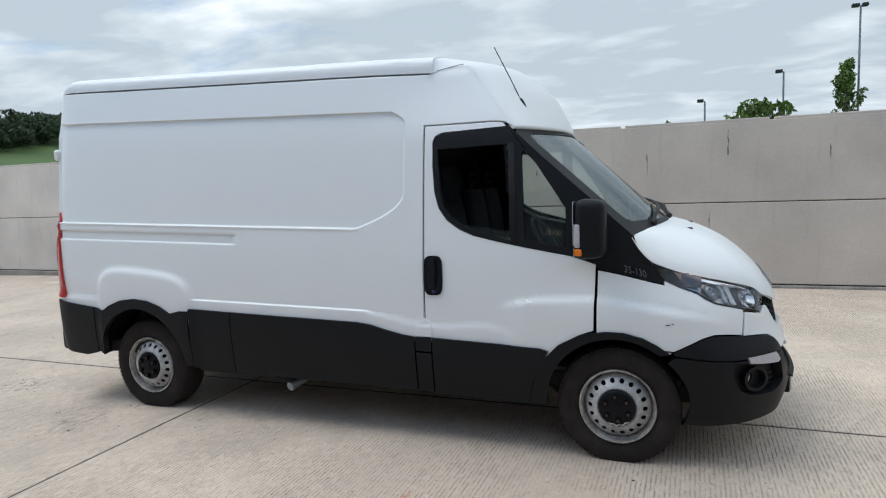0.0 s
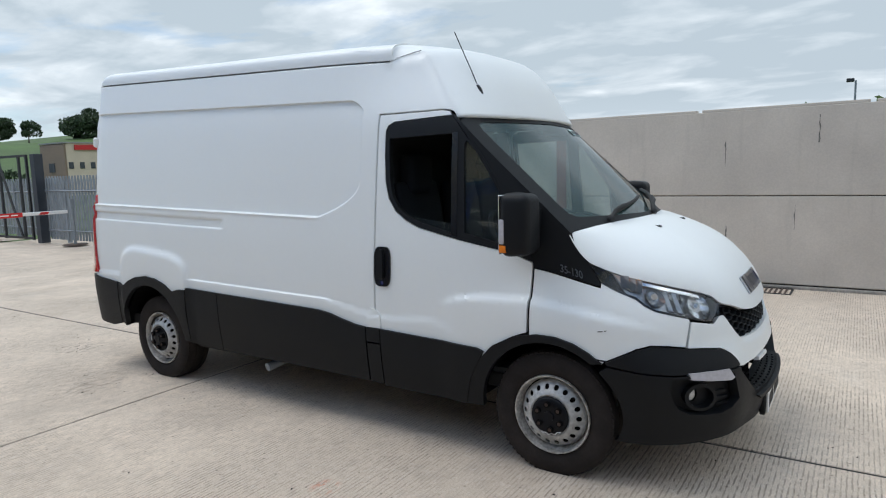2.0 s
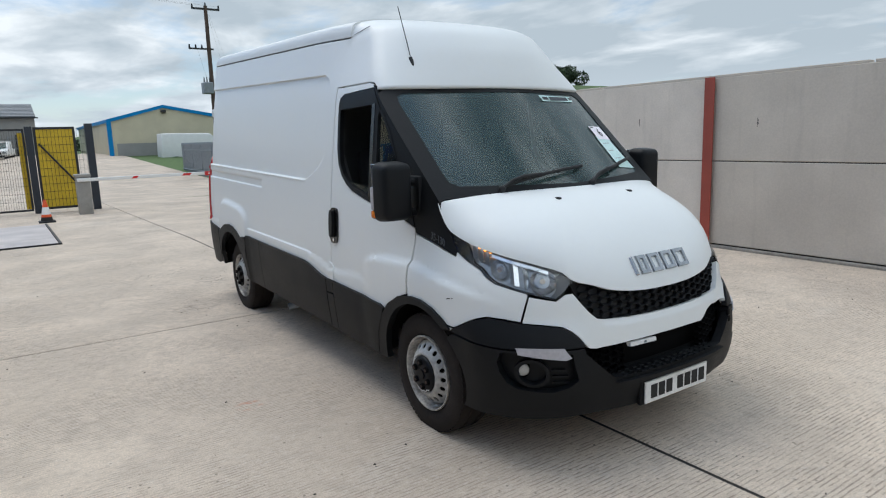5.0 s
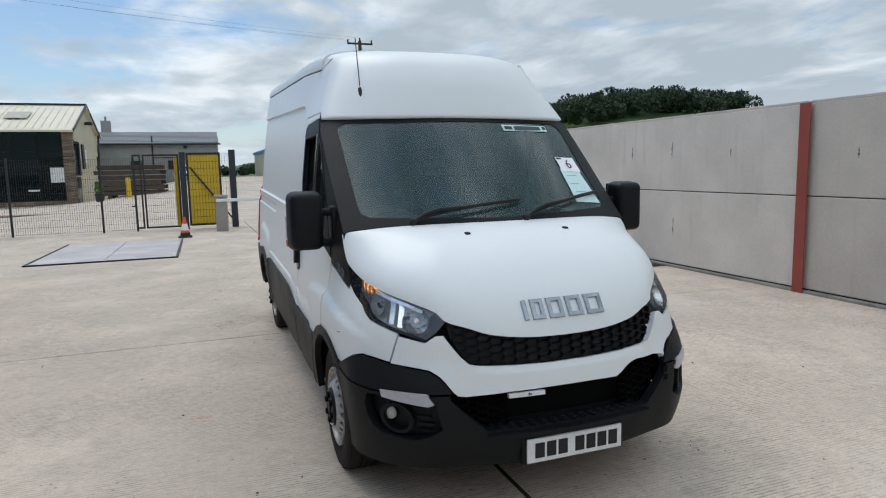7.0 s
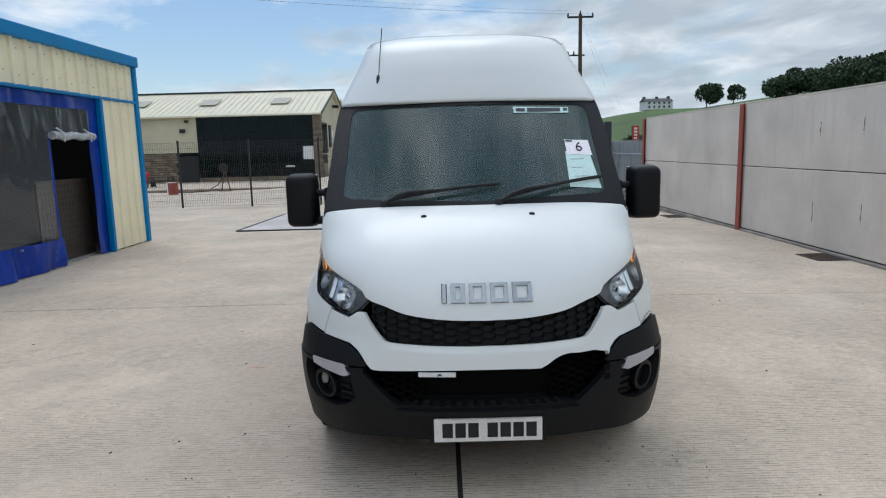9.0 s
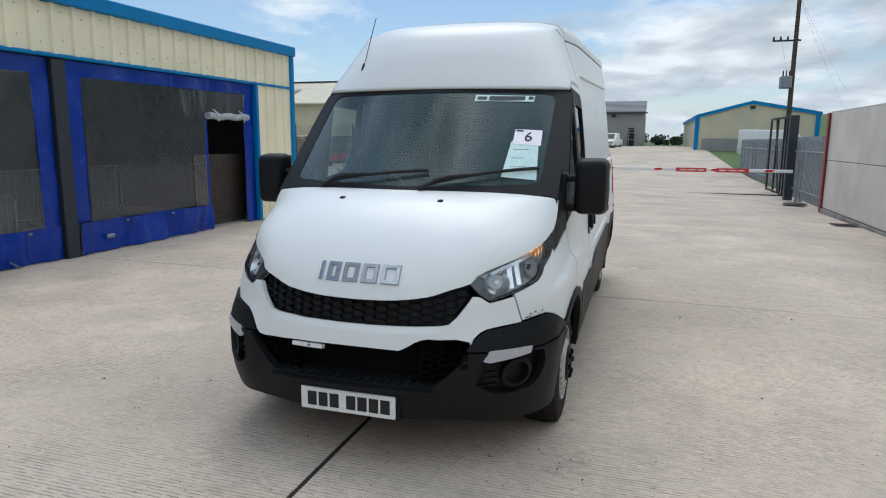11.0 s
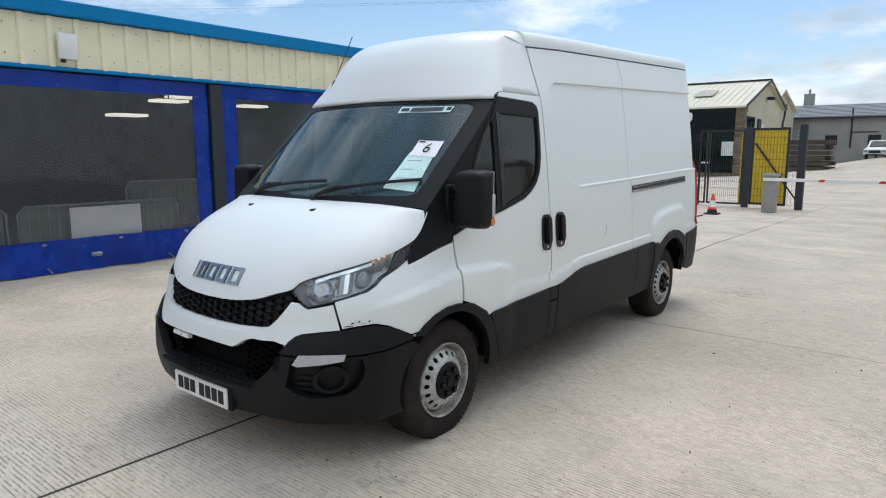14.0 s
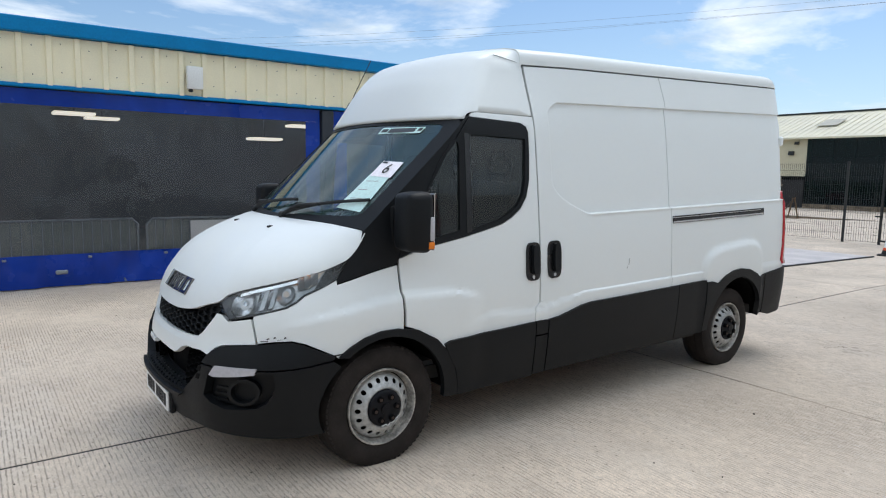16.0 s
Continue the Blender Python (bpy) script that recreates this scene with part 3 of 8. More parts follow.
def near_shed():
    shed = base("shed", "cream ribbed metal shed with blue trim and tarpaulin fronts", "shed")
    X0, X1 = -9.04, 8.0
    bm = ribbed(NB(), X0, X1, 2.70, 3.36, SY + 0.03)
    part("cladding", bm, CREAM, shed, "cream box-profile metal cladding")
    bm = ribbed(NB(), X0, -7.68, 0.02, 2.66, SY + 0.03)
    part("corner_cladding", bm, CREAM, shed, "cream box-profile metal cladding")
    # screws
    for k in range(40):
        bm = NB()
        x = X0 + 0.15 + k * 0.333 * 1.0
        for z in (2.85, 3.22):
            bmesh.ops.create_cone(bm, cap_ends=True, segments=6, radius1=0.008, radius2=0.006, depth=0.008,
                                  matrix=pose(x, SY + 0.038, z + (0.05 if k % 2 else 0), 90))
        tagged(part("screw_row", bm, DARKM, shed), kind="stuff")
    for nm, lo, hi, mt in (
            ("fascia", (X0 - 0.08, SY - 0.02, 3.345), (X1, SY + 0.14, 3.535), BLUET),
            ("band_trim", (X0, SY, 2.66), (X1, SY + 0.075, 2.71), BLUET),
            ("corner_trim", (X0 - 0.09, SY - 0.10, 0.0), (X0 + 0.03, SY + 0.085, 3.40), BLUET),
            ("door_trim", (-7.74, SY - 0.02, 0.0), (-7.65, SY + 0.08, 2.66), BLUET),
            ("bay_post", (-3.22, SY - 0.12, 0.0), (-3.01, SY + 0.06, 2.66), NAVY),
            ("bay_post", (3.0, SY - 0.12, 0.0), (3.2, SY + 0.06, 2.66), NAVY)):
        bm = NB()
        box(bm, lo, hi, 0.012, 1)
        part(nm, bm, mt, shed)
    # closed shell behind
    bm = NB()
    box(bm, (X0, SY - 14.0, 0.0), (X0 + 0.06, SY - 0.1, 3.4))
    part("end_wall", bm, CREAM, shed)
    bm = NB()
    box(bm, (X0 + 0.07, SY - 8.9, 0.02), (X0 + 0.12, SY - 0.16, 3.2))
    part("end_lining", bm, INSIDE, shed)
    bm = NB()
    box(bm, (X1 - 0.06, SY - 14.0, 0.0), (X1, SY - 0.1, 3.4))
    part("end_wall", bm, CREAM, shed)
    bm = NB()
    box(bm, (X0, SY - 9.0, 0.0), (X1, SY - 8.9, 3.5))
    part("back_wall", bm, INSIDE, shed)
    bm = NB()
    prism(bm, [(SY + 0.02, 3.51), (SY - 7.0, 4.15), (SY - 14.0, 3.51), (SY - 14.0, 3.43), (SY - 7.0, 4.07), (SY + 0.02, 3.43)],
          lambda p, q, d: (X0 + d, p, q), X1 - X0)
    part("roof", bm, CREAMR, shed)
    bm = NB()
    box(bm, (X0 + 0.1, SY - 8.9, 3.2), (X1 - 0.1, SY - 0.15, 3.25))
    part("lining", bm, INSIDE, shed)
    bm = NB()
    box(bm, (X0 + 0.1, SY - 8.9, 0.0), (X1 - 0.1, SY - 0.15, 0.02))
    part("inner_floor", bm, GREYR, shed)
    # lit panels under the lining
    for x, y, z in ((-3.15, -3.0, 2.26), (-4.0, -3.0, 2.56), (-5.1, -4.4, 2.76), (0.3, -3.0, 2.56), (-0.5, -5.4, 2.66), (3.1, -3.0, 2.56), (-6.2, -3.4, 2.57)):
        bm = NB()
        box(bm, (x - 0.32, SY + y - 0.2, z), (x + 0.32, SY + y + 0.2, z + 0.05), 0.01)
        light = part("hanging_light", bm, LAMPW, shed, "lit flat light fitting")
        bm = NB()
        box(bm, (x - 0.01, SY + y - 0.01, z + 0.05), (x + 0.01, SY + y + 0.01, 3.2))
        part("drop_rod", bm, DARKM, light)
    return shed


near_shed()


def curtain(x0, x1, name, door=None):
    """Tarpaulin bay front: blue border round a clear vinyl window, with an optional doorway."""
    c = base("tarpaulin_curtain", "blue tarpaulin curtain with a clear vinyl window", "curtain", group="tarpaulin curtains of the shed")
    y = SY - 0.01
    right = door[0] if door else x0
    # window: x from wx0 to wx1
    wx0 = x0 + (0.25 if not door else door[1] + 0.05 - x0)
    wx1 = x1 - 0.27
    bm = wavy(NB(), x0, x1, 2.46, 2.665, y, 0.035, 1.0)
    wavy(bm, x0, x1, 0.015, 0.46, y + 0.01, 0.09, 2.0) if not door else wavy(bm, door[1], x1, 0.015, 0.46, y + 0.04, 0.17, 2.0, fine=0.3)
    wavy(bm, wx1, x1, 0.46, 2.46, y, 0.03, 3.0)
    if door:
        wavy(bm, x0, door[0], 0.015, 2.46, y, 0.03, 6.0)
        wavy(bm, door[1], door[1] + 0.06, 0.46, 2.0, y, 0.02, 6.0)
        wavy(bm, door[0], door[1] + 0.06, 1.99, 2.06, y + 0.012, 0.01, 6.0)
    else:
        wavy(bm, x0, wx0, 0.46, 2.46, y, 0.03, 5.0)
    s = part("border", bm, TARP, c, "glossy blue tarpaulin border", smooth=True, angle=80)
    bm = NB()
    if door:
        creased(bm, door[0], door[1] + 0.06, 2.06, 2.46, y + 0.004, 7.0)
        creased(bm, door[1] + 0.06, wx1, 0.46, 2.46, y + 0.004, 7.0)
    else:
        creased(bm, wx0, wx1, 0.46, 2.46, y + 0.004, 9.0)
    part("window", bm, VINYL, c, "clear wrinkled vinyl window", smooth=True, angle=80).visible_shadow = False
    n = int((x1 - x0) / 1.0)
    for i in range(n):
        x = x0 + 0.5 + i * 1.0
        if door and x < door[1] + 0.1:
            continue
        bm = NB()
        box(bm, (x, y + 0.05, 0.40), (x + 0.05, y + 0.085, 0.43), 0.006)
        part("eyelet", bm, GALV, c)
        if i % 2:
            bm = NB()
            box(bm, (x + 0.3, y + 0.05, 0.19), (x + 0.45, y + 0.09, 0.25), 0.015)
            part("buckle", bm, GALV, c, "metal tie-down buckle")
    if door:
        bm = poly_tube(NB(), [(door[0] - 0.02 + 0.1 * k, y + 0.06 + 0.012 * math.sin(k * 1.7), 2.02 + 0.012 * math.sin(k * 1.3)) for k in range(int((door[1] - door[0]) / 0.1) + 2)], 0.062, 12)
        part("rolled_flap", bm, make_mat("rolled_vinyl", (0.42, 0.44, 0.47), 0.25, var=0.3, scale=12, bump=0.4, bscale=25), c, "rolled-up clear door flap", smooth=True)
        for k in (0.15, 0.85):
            x = door[0] + (door[1] - door[0]) * k
            bm = poly_tube(NB(), [(x, y + 0.02, 2.14), (x, y + 0.15, 2.05), (x, y + 0.13, 1.93)], 0.012, 6)
            part("strap", bm, WHITEP, c)
    return c


curtain(-7.64, -3.24, "a", (-7.32, -6.2))
curtain(-2.99, 2.98, "b")
curtain(3.22, 7.9, "c")


def doorway_plate():
    bm = NB()
    box(bm, (-7.6, SY - 0.29, 0.02), (-6.1, SY - 0.25, 1.35), 0.004)
    for i in range(15):
        for j in range(12):
            a, b = -7.55 + 0.093 * i, 0.12 + 0.1 * j
            box(bm, (a, SY - 0.252, b), (a + 0.055, SY - 0.244, b + 0.06))
    ob = part("checker_plate_panel", bm, make_mat("rusty_dark_plate", (0.055, 0.042, 0.034), 0.6, metal=0.2, var=0.3, scale=5), None)
    return tagged(ob, "brown checker plate panel inside the shed doorway", "panel")


doorway_plate()


def wall_light():
    w = base("wall_light", "white floodlight box on the cream cladding", "wall light", (-0.93, SY + 0.06, 2.99))
    bm = NB(); box(bm, (-0.115, 0.03, -0.165), (0.115, 0.10, 0.165), 0.018, 2)
    part("housing", bm, WHITEP, w, smooth=True)
    bm = NB(); box(bm, (-0.05, -0.03, -0.05), (0.05, 0.03, 0.05))
    part("bracket", bm, DARKM, w)
    bm = NB(); box(bm, (0.03, 0.035, -0.21), (0.09, 0.08, -0.165), 0.01)
    part("sensor", bm, DARKM, w)
    return w


wall_light()


SCRIM = make_mat("grey_green_scrim", (0.17, 0.19, 0.175), 0.9, var=0.2, scale=3)


def crowd_barrier(at, turn, board=False, tall=1.0):
    b = base("crowd_barrier", "galvanised steel crowd barrier inside the shed", "barrier", at, turn, group="crowd barriers in the shed")
    b.scale.z = tall
    r = 0.018
    bm = poly_tube(NB(), [(-1.1, 0, 0.12), (-1.1, 0, 0.95), (-1.02, 0, 1.05), (1.02, 0, 1.05), (1.1, 0, 0.95), (1.1, 0, 0.12)], r * 1.1, 8)
    tube(bm, (-1.1, 0, 0.2), (1.1, 0, 0.2), r)
    part("frame", bm, GALV, b, smooth=True)
    for i in range(17):
        bm = tube(NB(), (-0.98 + 0.1225 * i, 0, 0.2), (-0.98 + 0.1225 * i, 0, 1.04), 0.007, 6)
        part("bar", bm, GALV, b)
    for x in (-0.85, 0.85):
        bm = poly_tube(NB(), [(x, -0.28, 0.015), (x, 0, 0.14), (x, 0.28, 0.015)], 0.014, 6)
        part("foot", bm, GALV, b)
    bm = NB(); box(bm, (-1.07, -0.055, 0.22), (1.07, -0.045, 1.02))
    part("mesh_sheet", bm, SCRIM, b, "grey-green scrim tied to the bars")
    if board:
        bm = NB(); box(bm, (-0.50, 0.020, 0.30), (0.48, 0.032, 1.0))
        part("board", bm, WHITEP, b, "white board tied on the bars")
    return b


# the eaves line rises slightly towards the far end
for thing in [o for o in bpy.data.objects if o.name.split(".")[0] in ("shed", "tarpaulin_curtain")]:
    for ob in thing.children_recursive:
        for v in ob.data.vertices:
            v.co.z += 0.0021 * max(0.0, -1.0 - v.co.x) * v.co.z

crowd_barrier((-1.35, SY - 0.13, 0.02), 0, True, 0.85)
crowd_barrier((0.95, SY - 0.19, 0.02), 2, False, 0.85)
crowd_barrier((-6.0, SY - 2.9, 0.02), 0)
crowd_barrier((-3.9, SY - 2.6, 0.02), 4)


# ---- gates, fences and barrier ----
def mesh_panel(parent, y0, y1, x, z0, z1, mat, step=0.06, r=0.003):
    bm = NB()
    n = int((y1 - y0) / step)
    for i in range(n + 1):
        y = y0 + (y1 - y0) * i / n
        box(bm, (x - r, y - r, z0), (x + r, y + r, z1))
    m = int((z1 - z0) / 0.2)
    for j in range(m + 1):
        z = z0 + (z1 - z0) * j / m
        box(bm, (x - r, y0, z - r), (x + r, y1, z + r))
    return tagged(part("wire_mesh", bm, mat, parent, "black welded wire mesh"), kind="stuff")


def mesh_fence():
    f = base("mesh_fence", "black welded wire mesh fence on steel posts", "fence", (0, 0.15, -drop(-18.9)))
    ys = [-3.66, -4.62, -7.05, -9.5, -11.95, -14.4, -16.85, -19.3, -21.75]
    x = -18.9
    for y in ys:
        bm = NB(); box(bm, (x - 0.03, y - 0.03, 0), (x + 0.03, y + 0.03, 2.35), 0.004)
        part("post", bm, DARKM, f)
    for a, b in zip(ys, ys[1:]):
        mesh_panel(f, b + 0.03, a - 0.03, x, 0.06, 2.28, DARKM)
    return f


mesh_fence()


def side_gate():
    """Wicket and the folded yellow leaf beside the main entrance."""
    g = base("yard_gate", "black steel gate with wire mesh and a yellow sheeted leaf", "gate", (0, -0.19, -drop(-18.9)))
    g.scale.z = 1.045
    x = -18.9
    for a, b in ((-3.34, -3.1), (-3.06, -2.0)):
        bm = NB()
        box(bm, (x - 0.025, a, 0.08), (x + 0.025, a + 0.05, 2.3)); box(bm, (x - 0.025, b - 0.05, 0.08), (x + 0.025, b, 2.3))
        box(bm, (x - 0.025, a + 0.05, 2.25), (x + 0.025, b - 0.05, 2.3)); box(bm, (x - 0.025, a + 0.05, 0.08), (x + 0.025, b - 0.05, 0.13))
        part("leaf_frame", bm, DARKM, g)
        mesh_panel(g, a + 0.05, b - 0.05, x, 0.13, 2.25, DARKM)
    bm = NB(); box(bm, (x - 0.09, -1.98, 0), (x + 0.09, -1.80, 2.36), 0.006)
    part("gate_post", bm, NAVY, g, "thick dark gate post")
    bm = NB(); box(bm, (x - 0.09, -0.48, 0), (x + 0.09, -0.28, 2.42), 0.006)
    part("gate_post", bm, NAVY, g, "thick dark gate post")
    bm = NB()
    a, b = -1.78, -0.74
    box(bm, (x - 0.03, a, 0.1), (x + 0.03, a + 0.06, 2.34)); box(bm, (x - 0.03, b - 0.06, 0.1), (x + 0.03, b, 2.34))
    box(bm, (x - 0.03, a + 0.06, 2.28), (x + 0.03, b - 0.06, 2.34)); box(bm, (x - 0.03, a + 0.06, 0.1), (x + 0.03, b - 0.06, 0.16))
    part("leaf_frame", bm, DARKM, g)
    bm = NB(); box(bm, (x - 0.012, a + 0.06, 0.16), (x + 0.0, b - 0.06, 2.28))
    part("sheet", bm, YELLOW, g, "yellow sheet panel")
    mesh_panel(g, a + 0.06, b - 0.06, x + 0.02, 0.16, 2.28, DARKM, 0.09, 0.004)
    bm = tube(NB(), (x + 0.04, a + 0.1, 1.9), (x + 0.04, b + 0.35, 0.2), 0.025, 8)
    part("brace", bm, DARKM, g)
    mesh_panel(g, -0.70, -0.5, x, 0.12, 2.3, DARKM, 0.07)
    bm = NB(); box(bm, (x - 0.012, -2.0, 0.15), (x, -1.99, 2.2)); box(bm, (x - 0.25, -2.16, 0.12), (x - 0.24, -2.0, 2.2))
    part("sheet", bm, YELLOW, g, "yellow sheet panel")
    bm = NB(); box(bm, (x + 0.03, -3.44, 0.75), (x + 0.12, -3.32, 0.79))
    part("latch", bm, DARKM, g)
    return g


side_gate()


def barrier():
    b = base("barrier_gate", "white boom barrier with red signs beside a grey cabinet", "barrier", (-17.3, -1.03, -drop(-17.3)))
    bm = NB(); box(bm, (-0.18, -0.17, 0), (0.18, 0.17, 1.02), 0.02, 2)
    part("cabinet", bm, GREYC, b, "grey steel cabinet", smooth=True)
    bm = NB(); box(bm, (-0.21, -0.2, 1.02), (0.21, 0.2, 1.10), 0.02, 2)
    part("hood", bm, GREYC, b, smooth=True)
    bm = NB(); box(bm, (0.2, -0.15, 0.90), (0.26, 6.36, 0.99), 0.01)
    part("boom", bm, WHITEP, b, "white boom")
    for y, w in ((1.2, 0.13), (2.55, 0.22), (4.15, 0.12), (5.6, 0.22)):
        bm = NB(); prism(bm, [(y, 0.91), (y + w, 0.91), (y + w + 0.06, 0.98), (y + 0.06, 0.98)], lambda p, q, d: (0.262 + d, p, q), 0.003)
        part("stripe", bm, REDP, b, "red stripe")
    for y0, y1 in ((3.2, 4.05), (4.3, 5.2)):
        bm = NB(); box(bm, (0.262, y0, 0.88), (0.270, y1, 1.0))
        sg = part("sign", bm, REDP, b, "red sign with white writing")
        k = y0 + 0.1
        for w in (0.2, 0.22, 0.16):
            if k + w < y1:
                bm = NB(); box(bm, (0.2705, k, 0.925), (0.273, k + w, 0.955))
                part("writing", bm, WHITEP, sg)
            k += w + 0.05
    bm = tube(NB(), (0.23, 6.50, 0.0), (0.23, 6.50, 1.25), 0.04, 10)
    box(bm, (0.19, 6.45, 1.02), (0.27, 6.55, 1.3))
    part("rest_post", bm, GALV, b, "steel rest post for the boom")
    bm = NB(); bmesh.ops.create_cone(bm, cap_ends=True, segments=18, radius1=0.33, radius2=0.30, depth=0.03, matrix=pose(0.23, 6.50, 0.017))
    part("rest_base", bm, POLEW, b)
    return b


barrier()


def cone(x, y):
    c = base("traffic_cone", "orange and white traffic cone on a dark base", "traffic cone", (x, y, -drop(x)))
    bm = NB(); box(bm, (-0.18, -0.18, 0), (0.18, 0.18, 0.045), 0.015)
    part("foot", bm, BLACK, c)
    for z0, z1, m, nm in ((0.045, 0.14, BLACK, "skirt"), (0.14, 0.20, ORANGE, "lower_band"), (0.20, 0.38, WHITEP, "sleeve"), (0.38, 0.56, ORANGE, "tip")):
        r = lambda z: 0.135 - 0.205 * (z - 0.045)
        bm = NB(); bmesh.ops.create_cone(bm, cap_ends=True, segments=20, radius1=r(z0), radius2=r(z1), depth=z1 - z0, matrix=pose(0, 0, (z0 + z1) / 2))
        part(nm, bm, m, c, smooth=True)
    return c


cone(-15.5, -2.06)


def weighbridge():
    w = base("weighbridge", "grey steel weighbridge plate set in the yard", "weighbridge", (0.9, 0.2, 0))
    for y0, y1 in ((-4.95, -3.66), (-3.64, -2.35)):
        for x0, x1 in ((-11.3, -12.4), (-12.42, -15.7)):
            bm = NB(); box(bm, (x1, y0, 0.002), (x0, y1, 0.02), 0.004)
            part("plate", bm, STEELP, w)
    bm = NB()
    box(bm, (-15.75, -5.0, 0.001), (-11.25, -4.96, 0.03)); box(bm, (-15.75, -2.34, 0.001), (-11.25, -2.30, 0.03)); box(bm, (-11.29, -4.96, 0.001), (-11.25, -2.34, 0.03))
    part("edge_frame", bm, DARKM, w)
    for ob in w.children:
        for v in ob.data.vertices:
            v.co.z -= drop(v.co.x + 0.9)
    return w


weighbridge()


def palisade(pts, name_label):
    f = base("palisade_fence", name_label, "fence", group="palisade fences")
    n_tot = 0
    for (x0, y0), (x1, y1) in zip(pts, pts[1:]):
        L = math.hypot(x1 - x0, y1 - y0)
        ux, uy = (x1 - x0) / L, (y1 - y0) / L
        n = int(L / 0.155)
        for i in range(n):
            s = (i + 0.5) * L / n
            px, py = x0 + ux * s, y0 + uy * s
            bm = NB()
            w = 0.05
            prism(bm, [(-w, 0.08), (w, 0.08), (w, 1.80), (w * 0.45, 1.93), (0, 1.84), (-w * 0.45, 1.93), (-w, 1.80)],
                  lambda p, q, d: (px + ux * p - uy * d, py + uy * p + ux * d, q), 0.02)
            part("pale", bm, GALV, f)
        for z in (0.35, 1.5):
            bm = NB(); tube(bm, (x0 - uy * 0.04, y0 + ux * 0.04, z), (x1 - uy * 0.04, y1 + ux * 0.04, z), 0.025, 4)
            part("rail", bm, GALV, f)
        for i in range(int(L / 2.75) + 1):
            s = min(L, i * 2.75)
            px, py = x0 + ux * s, y0 + uy * s
            bm = NB(); box(bm, (px - 0.05, py - 0.05, 0), (px + 0.05, py + 0.05, 1.8))
            part("post", bm, GALV, f)
    return f


palisade([(-15.1, 5.72), (-18.9, 5.74)], "grey galvanised palisade fence by the entrance").location.z = -drop(-17.0)
palisade([(-19.6, 6.45), (-31.5, 6.25), (-40.5, 6.8)], "grey galvanised palisade fence along the road").location.z = -0.16


def open_gate():
    g = base("entrance_gate", "tall black steel gate frame standing open with a brace", "gate", (0, -0.50, -drop(-19.5)))
    bm = NB(); box(bm, (-19.22, 6.0, 0), (-18.97, 6.25, 2.63), 0.006)
    part("gate_post", bm, NAVY, g, "thick dark gate post")
    for x in (-22.53, -21.25, -20.0, -19.53):
        bm = NB(); box(bm, (x, 6.0, 0.08), (x + 0.08, 6.06, 2.62))
        part("upright", bm, DARKM, g)
    for z in (0.10, 2.56):
        bm = NB(); box(bm, (-22.45, 6.005, z), (-19.53, 6.055, z + 0.07))
        part("frame_rail", bm, DARKM, g)
    bm = NB(); prism(bm, [(-21.22, 2.58), (-21.13, 2.58), (-19.98, 0.17), (-20.07, 0.17)], lambda p, q, d: (p, 5.955 + d, q), 0.04)
    part("brace", bm, DARKM, g)
    return g


open_gate()


